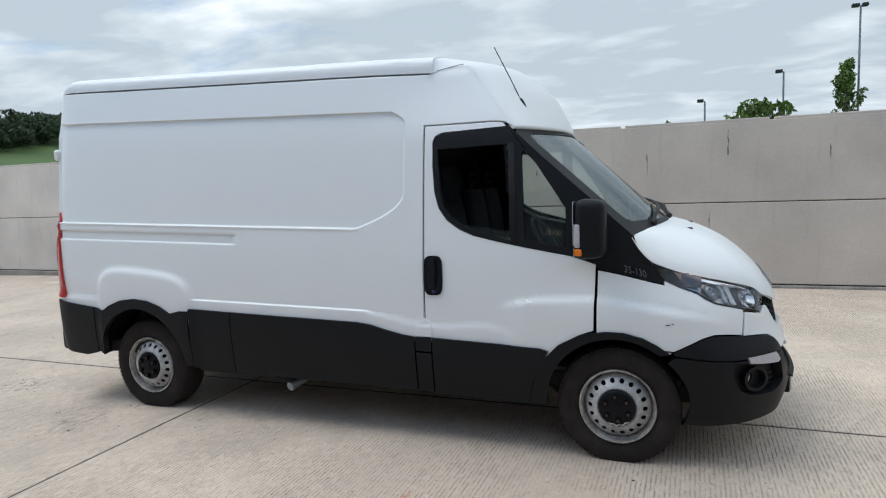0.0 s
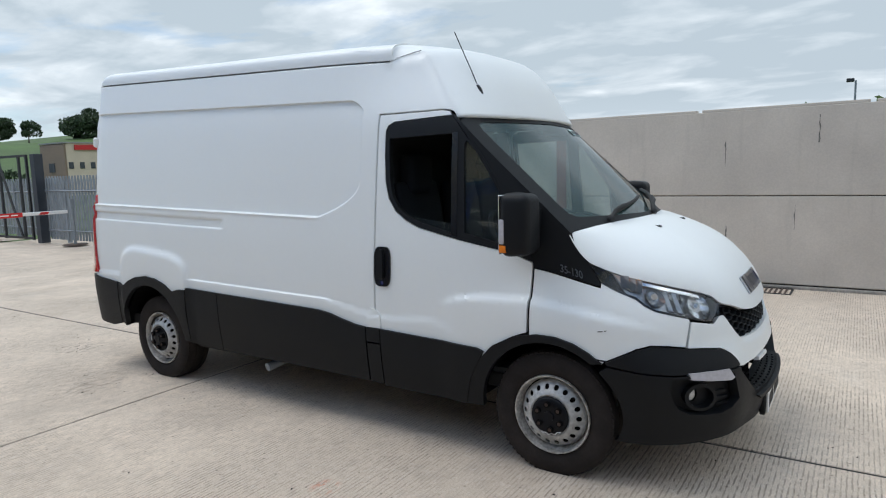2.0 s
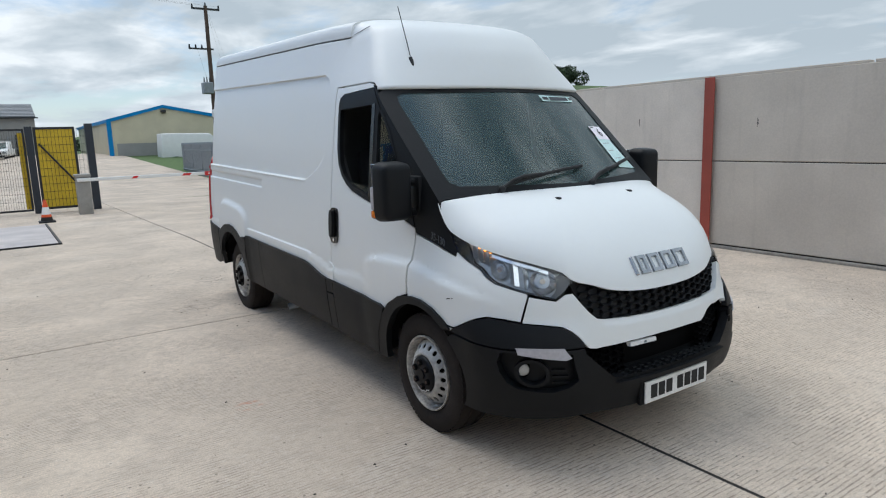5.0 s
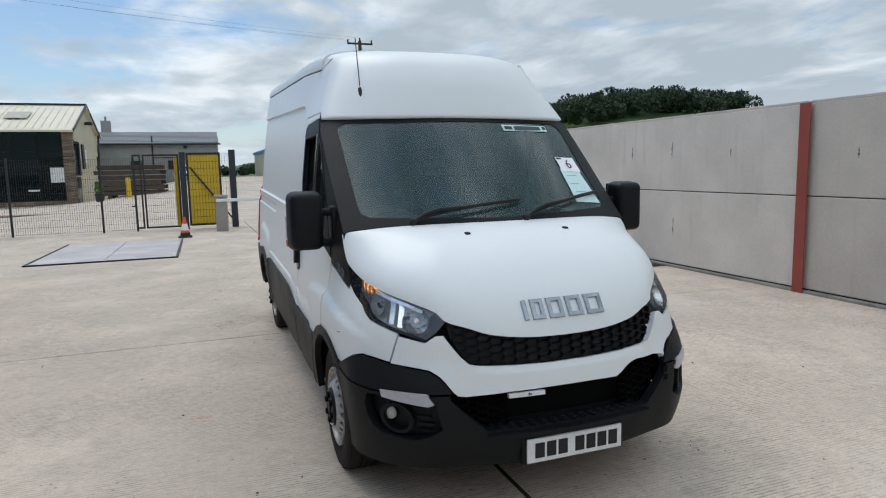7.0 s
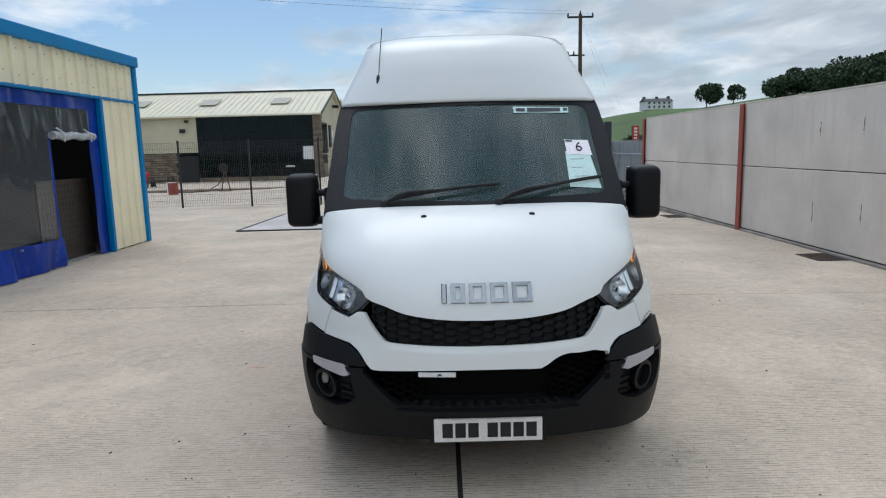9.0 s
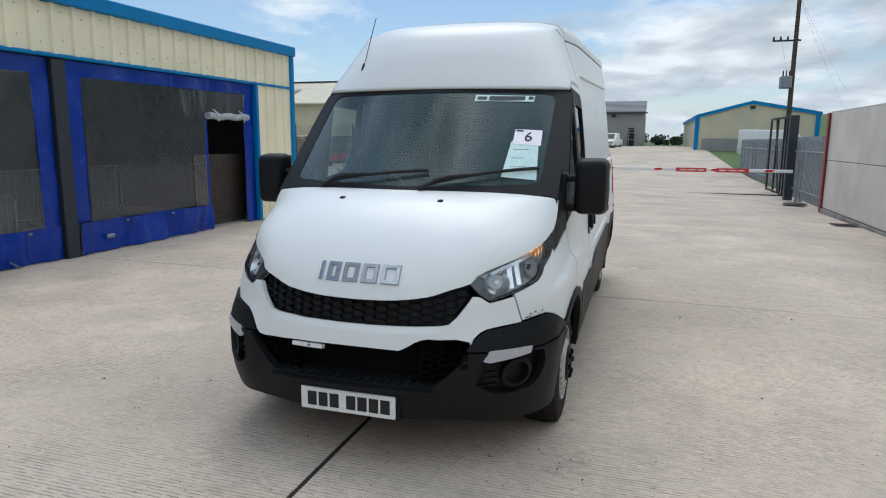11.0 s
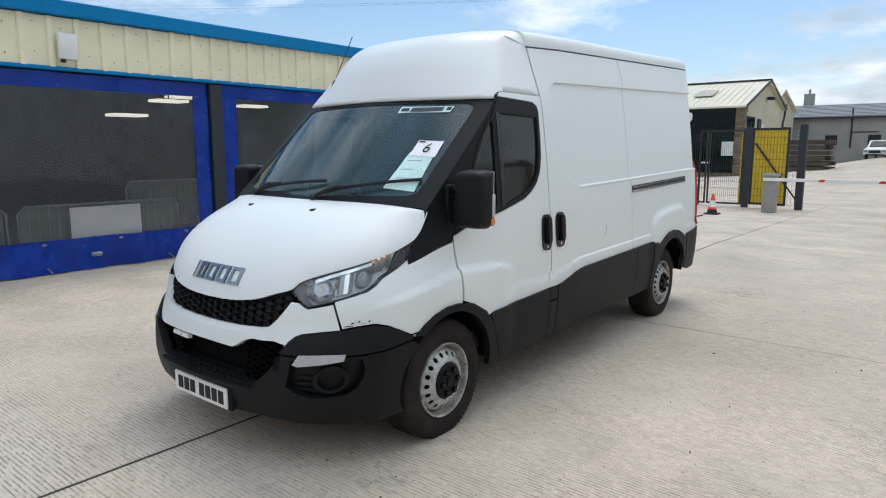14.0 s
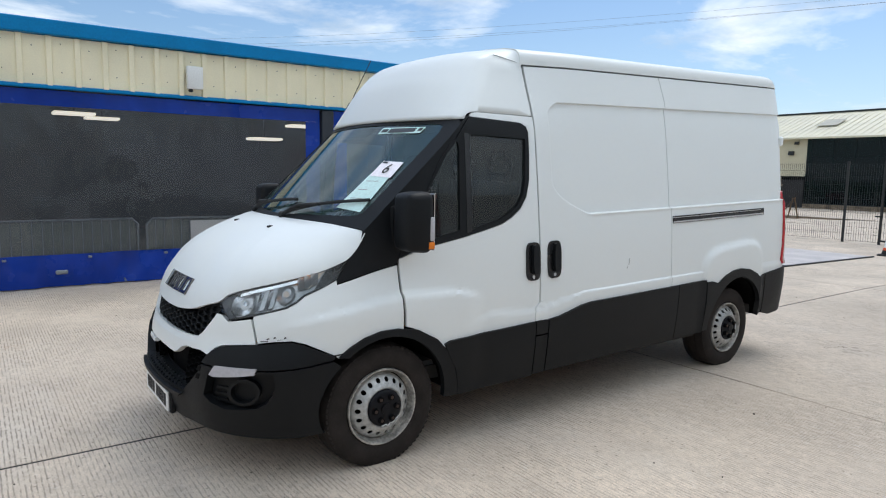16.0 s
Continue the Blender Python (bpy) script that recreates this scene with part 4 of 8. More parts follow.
# ---- buildings beyond ----
def barn():
    h = base("office_barn", "cream metal building with dark glazing and stone piers", "building", (0, -0.30, 0))
    X, Z0 = -49.5, -0.60
    ya, yb = -9.7, -42.0
    eave, ridge, rx = 5.03, 7.18, -56.0
    bm = NB()
    prism(bm, [(X - 0.3, eave), (rx, ridge), (-62.5, eave + 0.2), (-62.5, eave + 0.05), (rx, ridge - 0.15), (X - 0.3, eave - 0.12), (X + 0.5, eave - 0.35), (X + 0.5, eave - 0.22)],
          lambda p, q, d: (p, ya + 0.3 - d, q), 33)
    part("roof", bm, CREAMR, h, "cream profiled metal roof")
    # ribs on the visible slope
    bm = NB()
    n = 66
    sl = (ridge - (eave - 0.22)) / (rx - (X + 0.5))
    for i in range(n):
        y = ya + 0.2 - i * 0.5
        prism(bm, [(X + 0.52, eave - 0.22), (rx, ridge), (rx, ridge + 0.022), (X + 0.52, eave - 0.198)], lambda p, q, d: (p, y - d, q), 0.045)
    tagged(part("roof_rib", bm, CREAMR, h), kind="stuff")
    bm = NB(); box(bm, (rx - 0.25, ya - 32.6, ridge - 0.02), (rx + 0.25, ya + 0.3, ridge + 0.09))
    part("ridge_cap", bm, DARKM, h)
    for y in (-12.7, -18.7, -24.7, -30.7):
        bm = NB()
        x0, x1 = X - 2.2, X - 3.9
        zf = lambda x: eave - 0.22 + sl * (x - (X + 0.5)) + 0.08
        prism(bm, [(x0, zf(x0)), (x1, zf(x1)), (x1, zf(x1) + 0.03), (x0, zf(x0) + 0.03)], lambda p, q, d: (p, y - d, q), 1.5)
        part("rooflight", bm, ROOFL, h, "weathered translucent rooflight")
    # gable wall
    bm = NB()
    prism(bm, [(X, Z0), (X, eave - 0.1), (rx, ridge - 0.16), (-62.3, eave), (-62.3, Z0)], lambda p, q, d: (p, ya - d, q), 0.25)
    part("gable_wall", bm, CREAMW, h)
    bm = NB(); prism(bm, [(X + 0.5, eave - 0.36), (rx, ridge - 0.12), (rx, ridge + 0.1), (X + 0.5, eave - 0.14)], lambda p, q, d: (p, ya + 0.32 - d, q), 0.06)
    prism(bm, [(-62.5, eave - 0.05), (rx, ridge - 0.12), (rx, ridge + 0.1), (-62.5, eave + 0.2)], lambda p, q, d: (p, ya + 0.32 - d, q), 0.06)
    part("barge_board", bm, DARKM, h)
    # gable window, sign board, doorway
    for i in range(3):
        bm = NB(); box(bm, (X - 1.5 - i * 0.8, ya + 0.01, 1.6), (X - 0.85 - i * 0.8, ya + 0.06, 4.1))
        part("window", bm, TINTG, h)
    bm = NB(); box(bm, (X - 4.9, ya + 0.02, 2.1), (X - 4.0, ya + 0.12, 4.0))
    part("sign_board", bm, NAVY, h)
    bm = NB(); box(bm, (X - 5.9, ya + 0.02, 2.6), (X - 5.0, ya + 0.1, 3.6))
    part("sign_board", bm, WHITEP, h)
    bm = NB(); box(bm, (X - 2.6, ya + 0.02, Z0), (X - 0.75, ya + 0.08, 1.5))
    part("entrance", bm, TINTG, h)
    # corner pier of stones
    rs = random.Random(3)
    z = Z0
    while z < eave - 0.4:
        hgt = rs.uniform(0.14, 0.24)
        bm = NB(); box(bm, (X - 0.55, ya - 0.55, z), (X + 0.1 + rs.uniform(-.03, .03), ya + 0.1 + rs.uniform(-.03, .03), z + hgt - 0.02), 0.02)
        part("stone", bm, STONE, h)
        z += hgt
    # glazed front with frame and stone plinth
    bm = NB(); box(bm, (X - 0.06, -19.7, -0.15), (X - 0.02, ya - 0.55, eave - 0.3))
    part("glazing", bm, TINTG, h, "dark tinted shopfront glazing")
    bm = NB()
    for i in range(7):
        y = ya - 0.6 - i * 1.5
        box(bm, (X - 0.05, y - 0.025, -0.15), (X + 0.0, y + 0.025, eave - 0.3))
    for z in (-0.15, 2.0, 3.3, eave - 0.35):
        box(bm, (X - 0.04, -19.7, z), (X + 0.0, ya - 0.55, z + 0.05))
    part("mullion", bm, TEALB, h)
    bm = NB(); box(bm, (X - 6, -30.7, Z0), (X - 5.9, ya - 0.3, eave - 0.3)); box(bm, (X - 5.9, -19.6, Z0), (X - 0.3, -19.5, eave - 0.3))
    part("inner_wall", bm, TEALB, h)
    y = ya - 0.6
    while y > -19.6:
        w = rs.uniform(0.35, 0.7)
        for z0, z1 in ((Z0, -0.39), (-0.37, -0.17)):
            bm = NB(); box(bm, (X - 0.2, y - w + 0.03, z0), (X + 0.06 + rs.uniform(-.02, .03), y, z1), 0.015)
            part("stone", bm, STONE, h)
        y -= w
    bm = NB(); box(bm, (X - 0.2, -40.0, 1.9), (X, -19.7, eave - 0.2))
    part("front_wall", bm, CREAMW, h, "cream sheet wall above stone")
    for k in range(13):
        y = -21.6 + rs.uniform(0, 0.3)
        while y > -29:
            w = rs.uniform(0.3, 0.8)
            bm = NB(); box(bm, (X - 0.2, y - w + 0.02, Z0 + k * 0.19), (X + 0.04 + rs.uniform(-.04, .04), y, Z0 + k * 0.19 + 0.165), 0.02)
            part("stone", bm, STONE, h)
            y -= w
    bm = NB(); box(bm, (X - 0.1, -21.5, Z0), (X + 0.02, -19.75, 1.62))
    part("door", bm, BLACK, h, "black door")
    bm = NB(); box(bm, (X, -21.0, 3.5), (X + 0.25, -20.6, 3.8), 0.03); box(bm, (X, -20.55, 4.3), (X + 0.3, -20.3, 4.5), 0.03)
    part("security_light", bm, DARKM, h)
    bm = NB(); box(bm, (X + 0.0, -11.15, 1.15), (X + 0.015, -10.3, 2.2))
    part("notice", bm, WHITEP, h, "white notice in the window")
    bm = NB(); box(bm, (X + 0.0, -12.6, 0.55), (X + 0.015, -11.9, 0.68))
    part("notice", bm, WHITEP, h)
    bm = NB(); poly_tube(bm, [(-62.5, ya + 0.15, eave), (-62.3, ya + 0.15, eave - 0.7), (-61.9, ya + 0.15, eave - 1.1), (-61.9, ya + 0.15, Z0)], 0.09, 8)
    part("downpipe", bm, DARKM, h)
    bm = NB(); box(bm, (rx - 0.4, ya + 0.05, 5.6), (rx + 0.1, ya + 0.6, 5.85), 0.05)
    part("floodlight", bm, DARKM, h)
    return h


barn()


def second_barn():
    h = base("rear_barn", "cream gabled metal barn with a dark doorway", "building", (0, -1.4, -0.1))
    ya = -9.9
    bm = NB()
    prism(bm, [(-62.6, -0.3), (-62.6, 5.0), (-68.0, 7.35), (-74.0, 5.6), (-74.0, -0.3)], lambda p, q, d: (p, ya - d, q), 0.3)
    part("gable_wall", bm, CREAMW, h)
    bm = NB()
    prism(bm, [(-62.4, 5.0), (-68.0, 7.5), (-74.2, 5.65), (-74.2, 5.5), (-68.0, 7.35), (-62.4, 4.85)], lambda p, q, d: (p, ya + 0.3 - d, q), 16)
    part("roof", bm, CREAMR, h)
    # no opening is cut: black colour gives the dark inside
    bm = NB(); box(bm, (-71.5, ya + 0.02, -0.3), (-64.5, ya + 0.1, 3.9))
    part("doorway", bm, BLACK, h, "black sheet standing in for the shade of an open doorway")
    bm = NB(); box(bm, (-68.2, ya, 5.8), (-67.7, ya + 0.5, 6.0), 0.04)
    part("floodlight", bm, DARKM, h)
    return h


second_barn()


def grey_building():
    h = base("grey_building", "long grey rendered building with a grey sheet roof", "building", (0, -0.35, -0.25))
    X = -76.0
    bm = NB(); box(bm, (X - 12, -26, -0.3), (X, 1.0, 5.15))
    part("wall", bm, GREYR, h)
    for i in range(9):
        bm = NB()
        a, b = i / 9, (i + 1) / 9
        prism(bm, [(X + 0.35 - 6 * a, 5.1 + 1.55 * a), (X + 0.35 - 6 * b, 5.1 + 1.55 * b), (X + 0.35 - 6 * b, 5.22 + 1.55 * b), (X + 0.35 - 6 * a, 5.22 + 1.55 * a + 0.05)],
              lambda p, q, d: (p, 1.1 - d, q), 27.5)
        part("roof_course", bm, GREYS, h)
    bm = NB(); prism(bm, [(X, 5.15), (X - 6, 6.6), (X - 12, 5.15)], lambda p, q, d: (p, 0.95 - d, q), 26)
    part("roof_core", bm, GREYS, h)
    bm = NB(); box(bm, (X + 0.3, -26, 5.0), (X + 0.5, 1.3, 5.14))
    part("gutter", bm, DARKM, h)
    bm = NB(); box(bm, (X - 7, -11.6, 6.4), (X - 6.2, -10.6, 8.1)); box(bm, (X - 6.7, -11.2, 8.1), (X - 6.5, -11.0, 8.6))
    part("chimney", bm, GREYR, h)
    for y0, y1, z0, z1 in ((-4.4, -3.3, 2.3, 3.3), (-8.2, -7.1, 2.3, 3.3)):
        bm = NB(); box(bm, (X, y0, z0), (X + 0.04, y1, z1))
        part("window", bm, BLACK, h)
    bm = NB(); box(bm, (X, -0.85, 0.8), (X + 0.05, -0.1, 3.4))
    part("door", bm, BLACK, h)
    bm = NB()
    for y in (-1.5, -0.7, 0.1):
        box(bm, (X + 0.6, y - 0.04, 0.8), (X + 0.68, y + 0.04, 3.2))
    for z in (1.2, 2.0, 2.8, 3.15):
        box(bm, (X + 0.61, -1.5, z), (X + 0.67, 0.1, z + 0.06))
    part("cage", bm, GALV, h)
    bm = tube(NB(), (X + 0.1, -5.9, 2.0), (X + 0.1, -5.9, 6.0), 0.08, 8)
    part("flue", bm, DARKM, h)
    bm = NB(); box(bm, (X, -5.9, 3.55), (X + 0.06, -3.5, 3.65)); box(bm, (X, -2.7, 4.6), (X + 0.15, -2.3, 4.9))
    part("cable_tray", bm, DARKM, h)
    return h


grey_building()


def far_sheds():
    """Two tan sheds with blue trim on the far side of the road."""
    h = base("tan_shed", "tan metal shed with blue trim", "building", (0, -0.20, -0.38), group="tan sheds beyond the fence")
    X = -60.0
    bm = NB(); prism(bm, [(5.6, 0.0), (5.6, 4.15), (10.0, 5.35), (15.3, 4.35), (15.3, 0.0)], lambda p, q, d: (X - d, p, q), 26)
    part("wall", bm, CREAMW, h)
    bm = NB(); prism(bm, [(5.45, 4.1), (10.0, 5.33), (15.5, 4.3), (15.5, 4.6), (10.0, 5.6), (5.45, 4.4)], lambda p, q, d: (X + 0.15 - d, p, q), 26.4)
    part("roof", bm, BLUET, h)
    for y in (5.5, 15.2):
        bm = NB(); box(bm, (X - 0.1, y - 0.15, 0.5), (X + 0.12, y + 0.2, 4.3))
        part("corner_trim", bm, BLUET, h)
    bm = NB(); box(bm, (X, 6.0, 0.3), (X + 0.05, 15.0, 2.3))
    part("dado", bm, GREYR, h)
    bm = NB(); box(bm, (X, 9.8, 4.9), (X + 0.4, 10.2, 5.15), 0.04)
    part("floodlight", bm, DARKM, h)
    return h


far_sheds()


def parked_vehicle(at, turn, label):
    v = base("pickup_truck", label, "pickup truck", at, turn)
    prof = [(2.5, 0.45), (2.55, 0.95), (1.45, 1.12), (0.75, 1.72), (-0.7, 1.75), (-1.0, 1.15), (-2.5, 1.1), (-2.5, 0.5)]
    bm = NB(); prism(bm, prof, lambda p, q, d: (p, -0.88 + d, q), 1.76)
    bmesh.ops.bevel(bm, geom=bm.edges[:], offset=0.06, segments=2, affect="EDGES", profile=0.5)
    part("body", bm, WHITEP, v, "white painted body", smooth=True)
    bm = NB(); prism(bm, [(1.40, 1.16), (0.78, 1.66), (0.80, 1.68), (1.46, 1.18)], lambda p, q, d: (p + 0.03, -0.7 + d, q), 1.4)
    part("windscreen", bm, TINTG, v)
    bm = NB(); box(bm, (2.52, -0.45, 0.62), (2.58, 0.45, 0.85)); box(bm, (2.5, -0.7, 0.4), (2.6, 0.7, 0.52))
    part("grille", bm, BLACK, v)
    for y in (-0.68, 0.68):
        bm = NB(); box(bm, (2.45, y - 0.15, 0.7), (2.57, y + 0.15, 0.88), 0.03)
        part("headlight", bm, GALV, v)
        for x in (1.6, -1.6):
            bm = tube(NB(), (x, y - 0.12, 0.36), (x, y + 0.2 * (1 if y > 0 else -1), 0.36), 0.36, 20)
            part("wheel", bm, BLACK, v)
    return v


parked_vehicle((-67.5, -2.7, 0.68), -8, "white pickup truck parked by the grey building")


def timber_stack():
    s = base("timber_stack", "stack of dark timber sleepers on bearers", "timber stack", (0, -0.20, -0.15))
    rs = random.Random(8)
    for j in range(6):
        for i in range(5):
            bm = NB()
            y = -8.0 + 0.2 * rs.uniform(-1, 1)
            box(bm, (-50 + i * 0.62, y, 0.32 + j * 0.36), (-49.45 + i * 0.62, y + 4.2, 0.60 + j * 0.36), 0.02)
            part("sleeper", bm, TIMBER, s)
    for y in (-7.4, -5.0):
        bm = NB(); box(bm, (-50.2, y, 0.0), (-46.8, y + 0.25, 0.32))
        part("bearer", bm, TIMBER, s)
    return s


timber_stack()


def white_vans():
    for y in (9.8,):
        v = base("panel_van", "white panel van behind the palisade fence", "van", (-56.0, y + 1.7, 0.15), 90)
        bm = NB(); prism(bm, [(2.6, 0.4), (2.55, 1.1), (1.7, 1.35), (1.2, 2.2), (0.9, 2.42), (-3.0, 2.48), (-3.1, 0.4)], lambda p, q, d: (p, -0.95 + d, q), 1.9)
        bmesh.ops.bevel(bm, geom=bm.edges[:], offset=0.09, segments=3, affect="EDGES", profile=0.5)
        part("body", bm, WHITEP, v, smooth=True)
        for x in (1.6, -2.0):
            for y2 in (-0.85, 0.85):
                bm = tube(NB(), (x, y2 - 0.1, 0.24), (x, y2 + 0.1, 0.24), 0.34, 18)
                part("wheel", bm, BLACK, v)


white_vans()


def utility_pole():
    p = base("utility_pole", "wooden utility pole with transformer and wires", "utility pole", (-42.85, 9.67, -0.05))
    bm = tube(NB(), (0, 0, 0), (0, 0, 10.7), 0.17, 12, 0.12)
    part("pole", bm, POLEW, p, smooth=True)
    bm = NB(); box(bm, (-0.06, -0.9, 10.45), (0.06, 0.9, 10.57))
    part("crossarm", bm, DARKM, p)
    bm = NB(); box(bm, (-0.05, -1.3, 7.9), (0.05, 0.3, 8.0))
    part("crossarm", bm, DARKM, p)
    for y, z in ((-0.85, 10.57), (0, 10.7), (0.85, 10.57), (-1.25, 8.0), (-0.85, 8.0), (-0.45, 8.0)):
        bm = tube(NB(), (0, y, z), (0, y, z + 0.22), 0.07, 8, 0.04)
        part("insulator", bm, DARKM, p)
    bm = NB(); box(bm, (0.1, -0.75, 5.0), (0.7, -0.1, 5.75), 0.05)
    t = part("transformer", bm, GALV, p, "grey-green transformer tank")
    for y in (-0.6, -0.42, -0.24):
        bm = tube(NB(), (0.4, y, 5.75), (0.4, y, 6.1), 0.05, 8, 0.03)
        part("bushing", bm, DARKM, t)
    for a, b in (((0, -0.85, 10.7), (38, -60, 10.4)), ((0, 0, 10.9), (38, -60, 10.8)), ((0, 0.85, 10.7), (38, -60, 10.1)), ((0, 0.1, 10.3), (-38, 14, 3.0)), ((0, 0.2, 10.2), (-38, 15.5, 3.0)), ((0.3, -0.85, 8.0), (0.4, -0.42, 6.1))):
        a, b = Vector(a), Vector(b)
        pts = [a.lerp(b, k / 12) - Vector((0, 0, 1.2 * (b - a).length / 70 * 4 * (k / 12) * (1 - k / 12))) for k in range(13)]
        bm = poly_tube(NB(), pts, 0.0045, 4)
        part("wire", bm, WIRE, p)
    return p


utility_pole()


def farmhouse():
    h = base("farmhouse", "white farmhouse with a slate roof on the hill", "house", (-180, 59.7, land(-180, 59.7) - 0.1), 0)
    h.scale = (0.95, 0.80, 0.80)
    bm = NB(); box(bm, (-3, -4.6, 0), (3, 4.6, 3.0))
    part("wall", bm, WHITER, h)
    bm = NB(); prism(bm, [(3.3, 2.9), (0, 4.0), (-3.3, 2.9)], lambda p, q, d: (p, -4.8 + d, q), 9.6)
    part("roof", bm, SLATE, h)
    for y in (-4.2, 0.2, 4.2):
        bm = NB(); box(bm, (-0.4, y - 0.4, 3.4), (0.4, y + 0.4, 4.6))
        part("chimney", bm, SLATE, h)
    for y in (-3.4, -1.7, 0, 1.7, 3.4):
        for z in (0.6, 1.9):
            bm = NB(); box(bm, (2.95, y - 0.3, z), (3.05, y + 0.3, z + 0.75))
            part("window", bm, SLATE, h)
    return h


farmhouse()


def shop_building():
    h = base("shop_building", "tan flat-roofed building with a red sign", "building", (-50, -0.2, -0.6), 0)
    bm = NB(); box(bm, (-3.6, 22.8, 0), (0, 27.0, 5.1))
    part("wall", bm, make_mat("tan_render", (0.64, 0.53, 0.41), 0.8, var=0.08, scale=0.8), h)
    bm = NB(); box(bm, (-3.65, 22.66, 0), (-0.05, 22.8, 5.05))
    part("end_bay", bm, make_mat("brown_render", (0.26, 0.19, 0.14), 0.85, var=0.1, scale=0.8), h, "brown rendered end bay")
    bm = NB(); box(bm, (-3.7, 22.6, 5.1), (0.1, 27.1, 5.2))
    part("parapet", bm, GREYR, h)
    bm = NB(); box(bm, (0.02, 23.4, 4.6), (0.14, 25.3, 4.98))
    part("sign", bm, REDP, h, "red sign board")
    for i in range(5):
        bm = NB(); box(bm, (-0.05, 22.9 + i * 0.85, 3.15), (0.05, 23.25 + i * 0.85, 3.65))
        part("window", bm, SLATE, h)
    bm = NB(); box(bm, (-2.4, 22.6, 2.9), (-1.6, 22.68, 3.6))
    part("window", bm, SLATE, h)
    bm = NB(); prism(bm, [(27.0, 0), (27.0, 4.3), (29.4, 5.1), (31.8, 4.3), (31.8, 0)], lambda p, q, d: (-3.6 + d, p, q), 3.6)
    w = part("wing", bm, WHITER, h, "pale gabled wing")
    bm = NB(); prism(bm, [(26.9, 4.3), (29.4, 5.15), (31.9, 4.3), (31.9, 4.42), (29.4, 5.3), (26.9, 4.42)], lambda p, q, d: (-3.7 + d, p, q), 3.9)
    part("wing_roof", bm, GREYS, w)
    for i in range(3):
        bm = NB(); box(bm, (-0.05, 27.6 + i * 0.9, 3.1), (0.06, 28.1 + i * 0.9, 3.65))
        part("window", bm, SLATE, w)
    return h


shop_building()


# ---- plants ----
def leaf_cloud(bm, centres, count, leaf, rs):
    for _ in range(count):
        cx, cy, cz, r = rs.choice(centres)
        u, v, w = rs.gauss(0, 1), rs.gauss(0, 1), rs.gauss(0, 1)
        k = r * (rs.uniform(0.35, 1.0) ** 0.5) / max(1e-3, math.sqrt(u * u + v * v + w * w))
        p = Vector((cx + u * k, cy + v * k, cz + w * k * 0.8))
        q = Euler((rs.uniform(0, 6.3), rs.uniform(0, 6.3), rs.uniform(0, 6.3))).to_matrix()
        s = leaf * rs.uniform(0.6, 1.4)
        vs = [bm.verts.new(p + q @ Vector(c)) for c in ((-s, 0, 0), (0, -s * 0.5, s * 0.1), (s, 0, 0), (0, s * 0.5, s * 0.1))]
        bm.faces.new(vs)


def tree(at, height, width, seed, leaves=1500, leaf=0.45, mat=None, label="broad green tree on the hill", group="trees on the hill"):
    rs = random.Random(seed)
    t = base("tree", label, "tree", at, group=group)
    bm = tube(NB(), (0, 0, -0.3), (0, 0, height * 0.5), height * 0.035, 8, height * 0.02)
    centres = []
    for k in range(9):
        a = rs.uniform(0, 6.28)
        r = width * rs.uniform(0.12, 0.40)
        z = height * rs.uniform(0.25 if height > 7 else 0.42, 0.85)
        c = (r * math.cos(a), r * math.sin(a), z, width * rs.uniform(0.16, 0.27))
        tube(bm, (0, 0, height * (0.2 if height > 7 else 0.32)), (c[0], c[1], c[2]), height * 0.014, 5, height * 0.005)
        centres.append(c)
    centres.append((0, 0, height * 0.82, width * 0.24))
    part("trunk", bm, BARK, t)
    bm = NB()
    leaf_cloud(bm, centres, leaves, leaf, rs)
    part("crown", bm, mat or LEAF, t)
    return t


rt = random.Random(11)
wood = [(76.6, 19.4, 8.5, 1300), (83, 18.9, 5.5, 420)] + [(93 + 3.6 * i, 19.4 + 4.0 * smooth01(i / 22) + rt.uniform(-1.0, 1.0), rt.uniform(9, 12), 1500) for i in range(25)]
for i, (y, top, wd, nl) in enumerate(wood):
    x = -180 + rt.uniform(-7, 7)
    z = land(x, y)
    tree((x, y, z), max(5.0, top - 1.5 - z), wd, 20 + i, int(nl * 2.2), 0.40)
# undergrowth closes the wood below its crowns
bm = NB()
ru = random.Random(77)
under = []
for i in range(46):
    y = 92 + 2.1 * i
    x = -182 + ru.uniform(-3, 3)
    under.append((x, y, land(x, y) + ru.uniform(1.5, 6.0), ru.uniform(2.2, 3.8)))
for i in range(60):
    x, y = ru.uniform(-168, -152), ru.uniform(94, 150)
    under.append((x, y, land(x, y) + ru.uniform(1.0, 5.5), ru.uniform(2.2, 3.6)))
leaf_cloud(bm, under, 36000, 0.5, ru)
tagged(part("wood_undergrowth", bm, LEAF, None), "dark green undergrowth of the wood on the hill", "undergrowth", kind="stuff")
# bushes and tree tops that look over the wall
for x, y, z, hh, w, n, lf, m in ((3.0, 26, 0, 5.0, 2.6, 900, 0.14, LEAFY), (4.0, 27, 0, 5.1, 1.2, 260, 0.12, LEAFY), (-0.6, 26, 0, 4.55, 0.9, 140, 0.1, LEAFY), (0.4, 27, 0, 4.6, 1.0, 90, 0.1, LEAFY)):
    tree((x, y, z), hh, w, int(x * 10) + 200, n, lf, m, "thin young tree behind the wall", "young trees behind the wall")


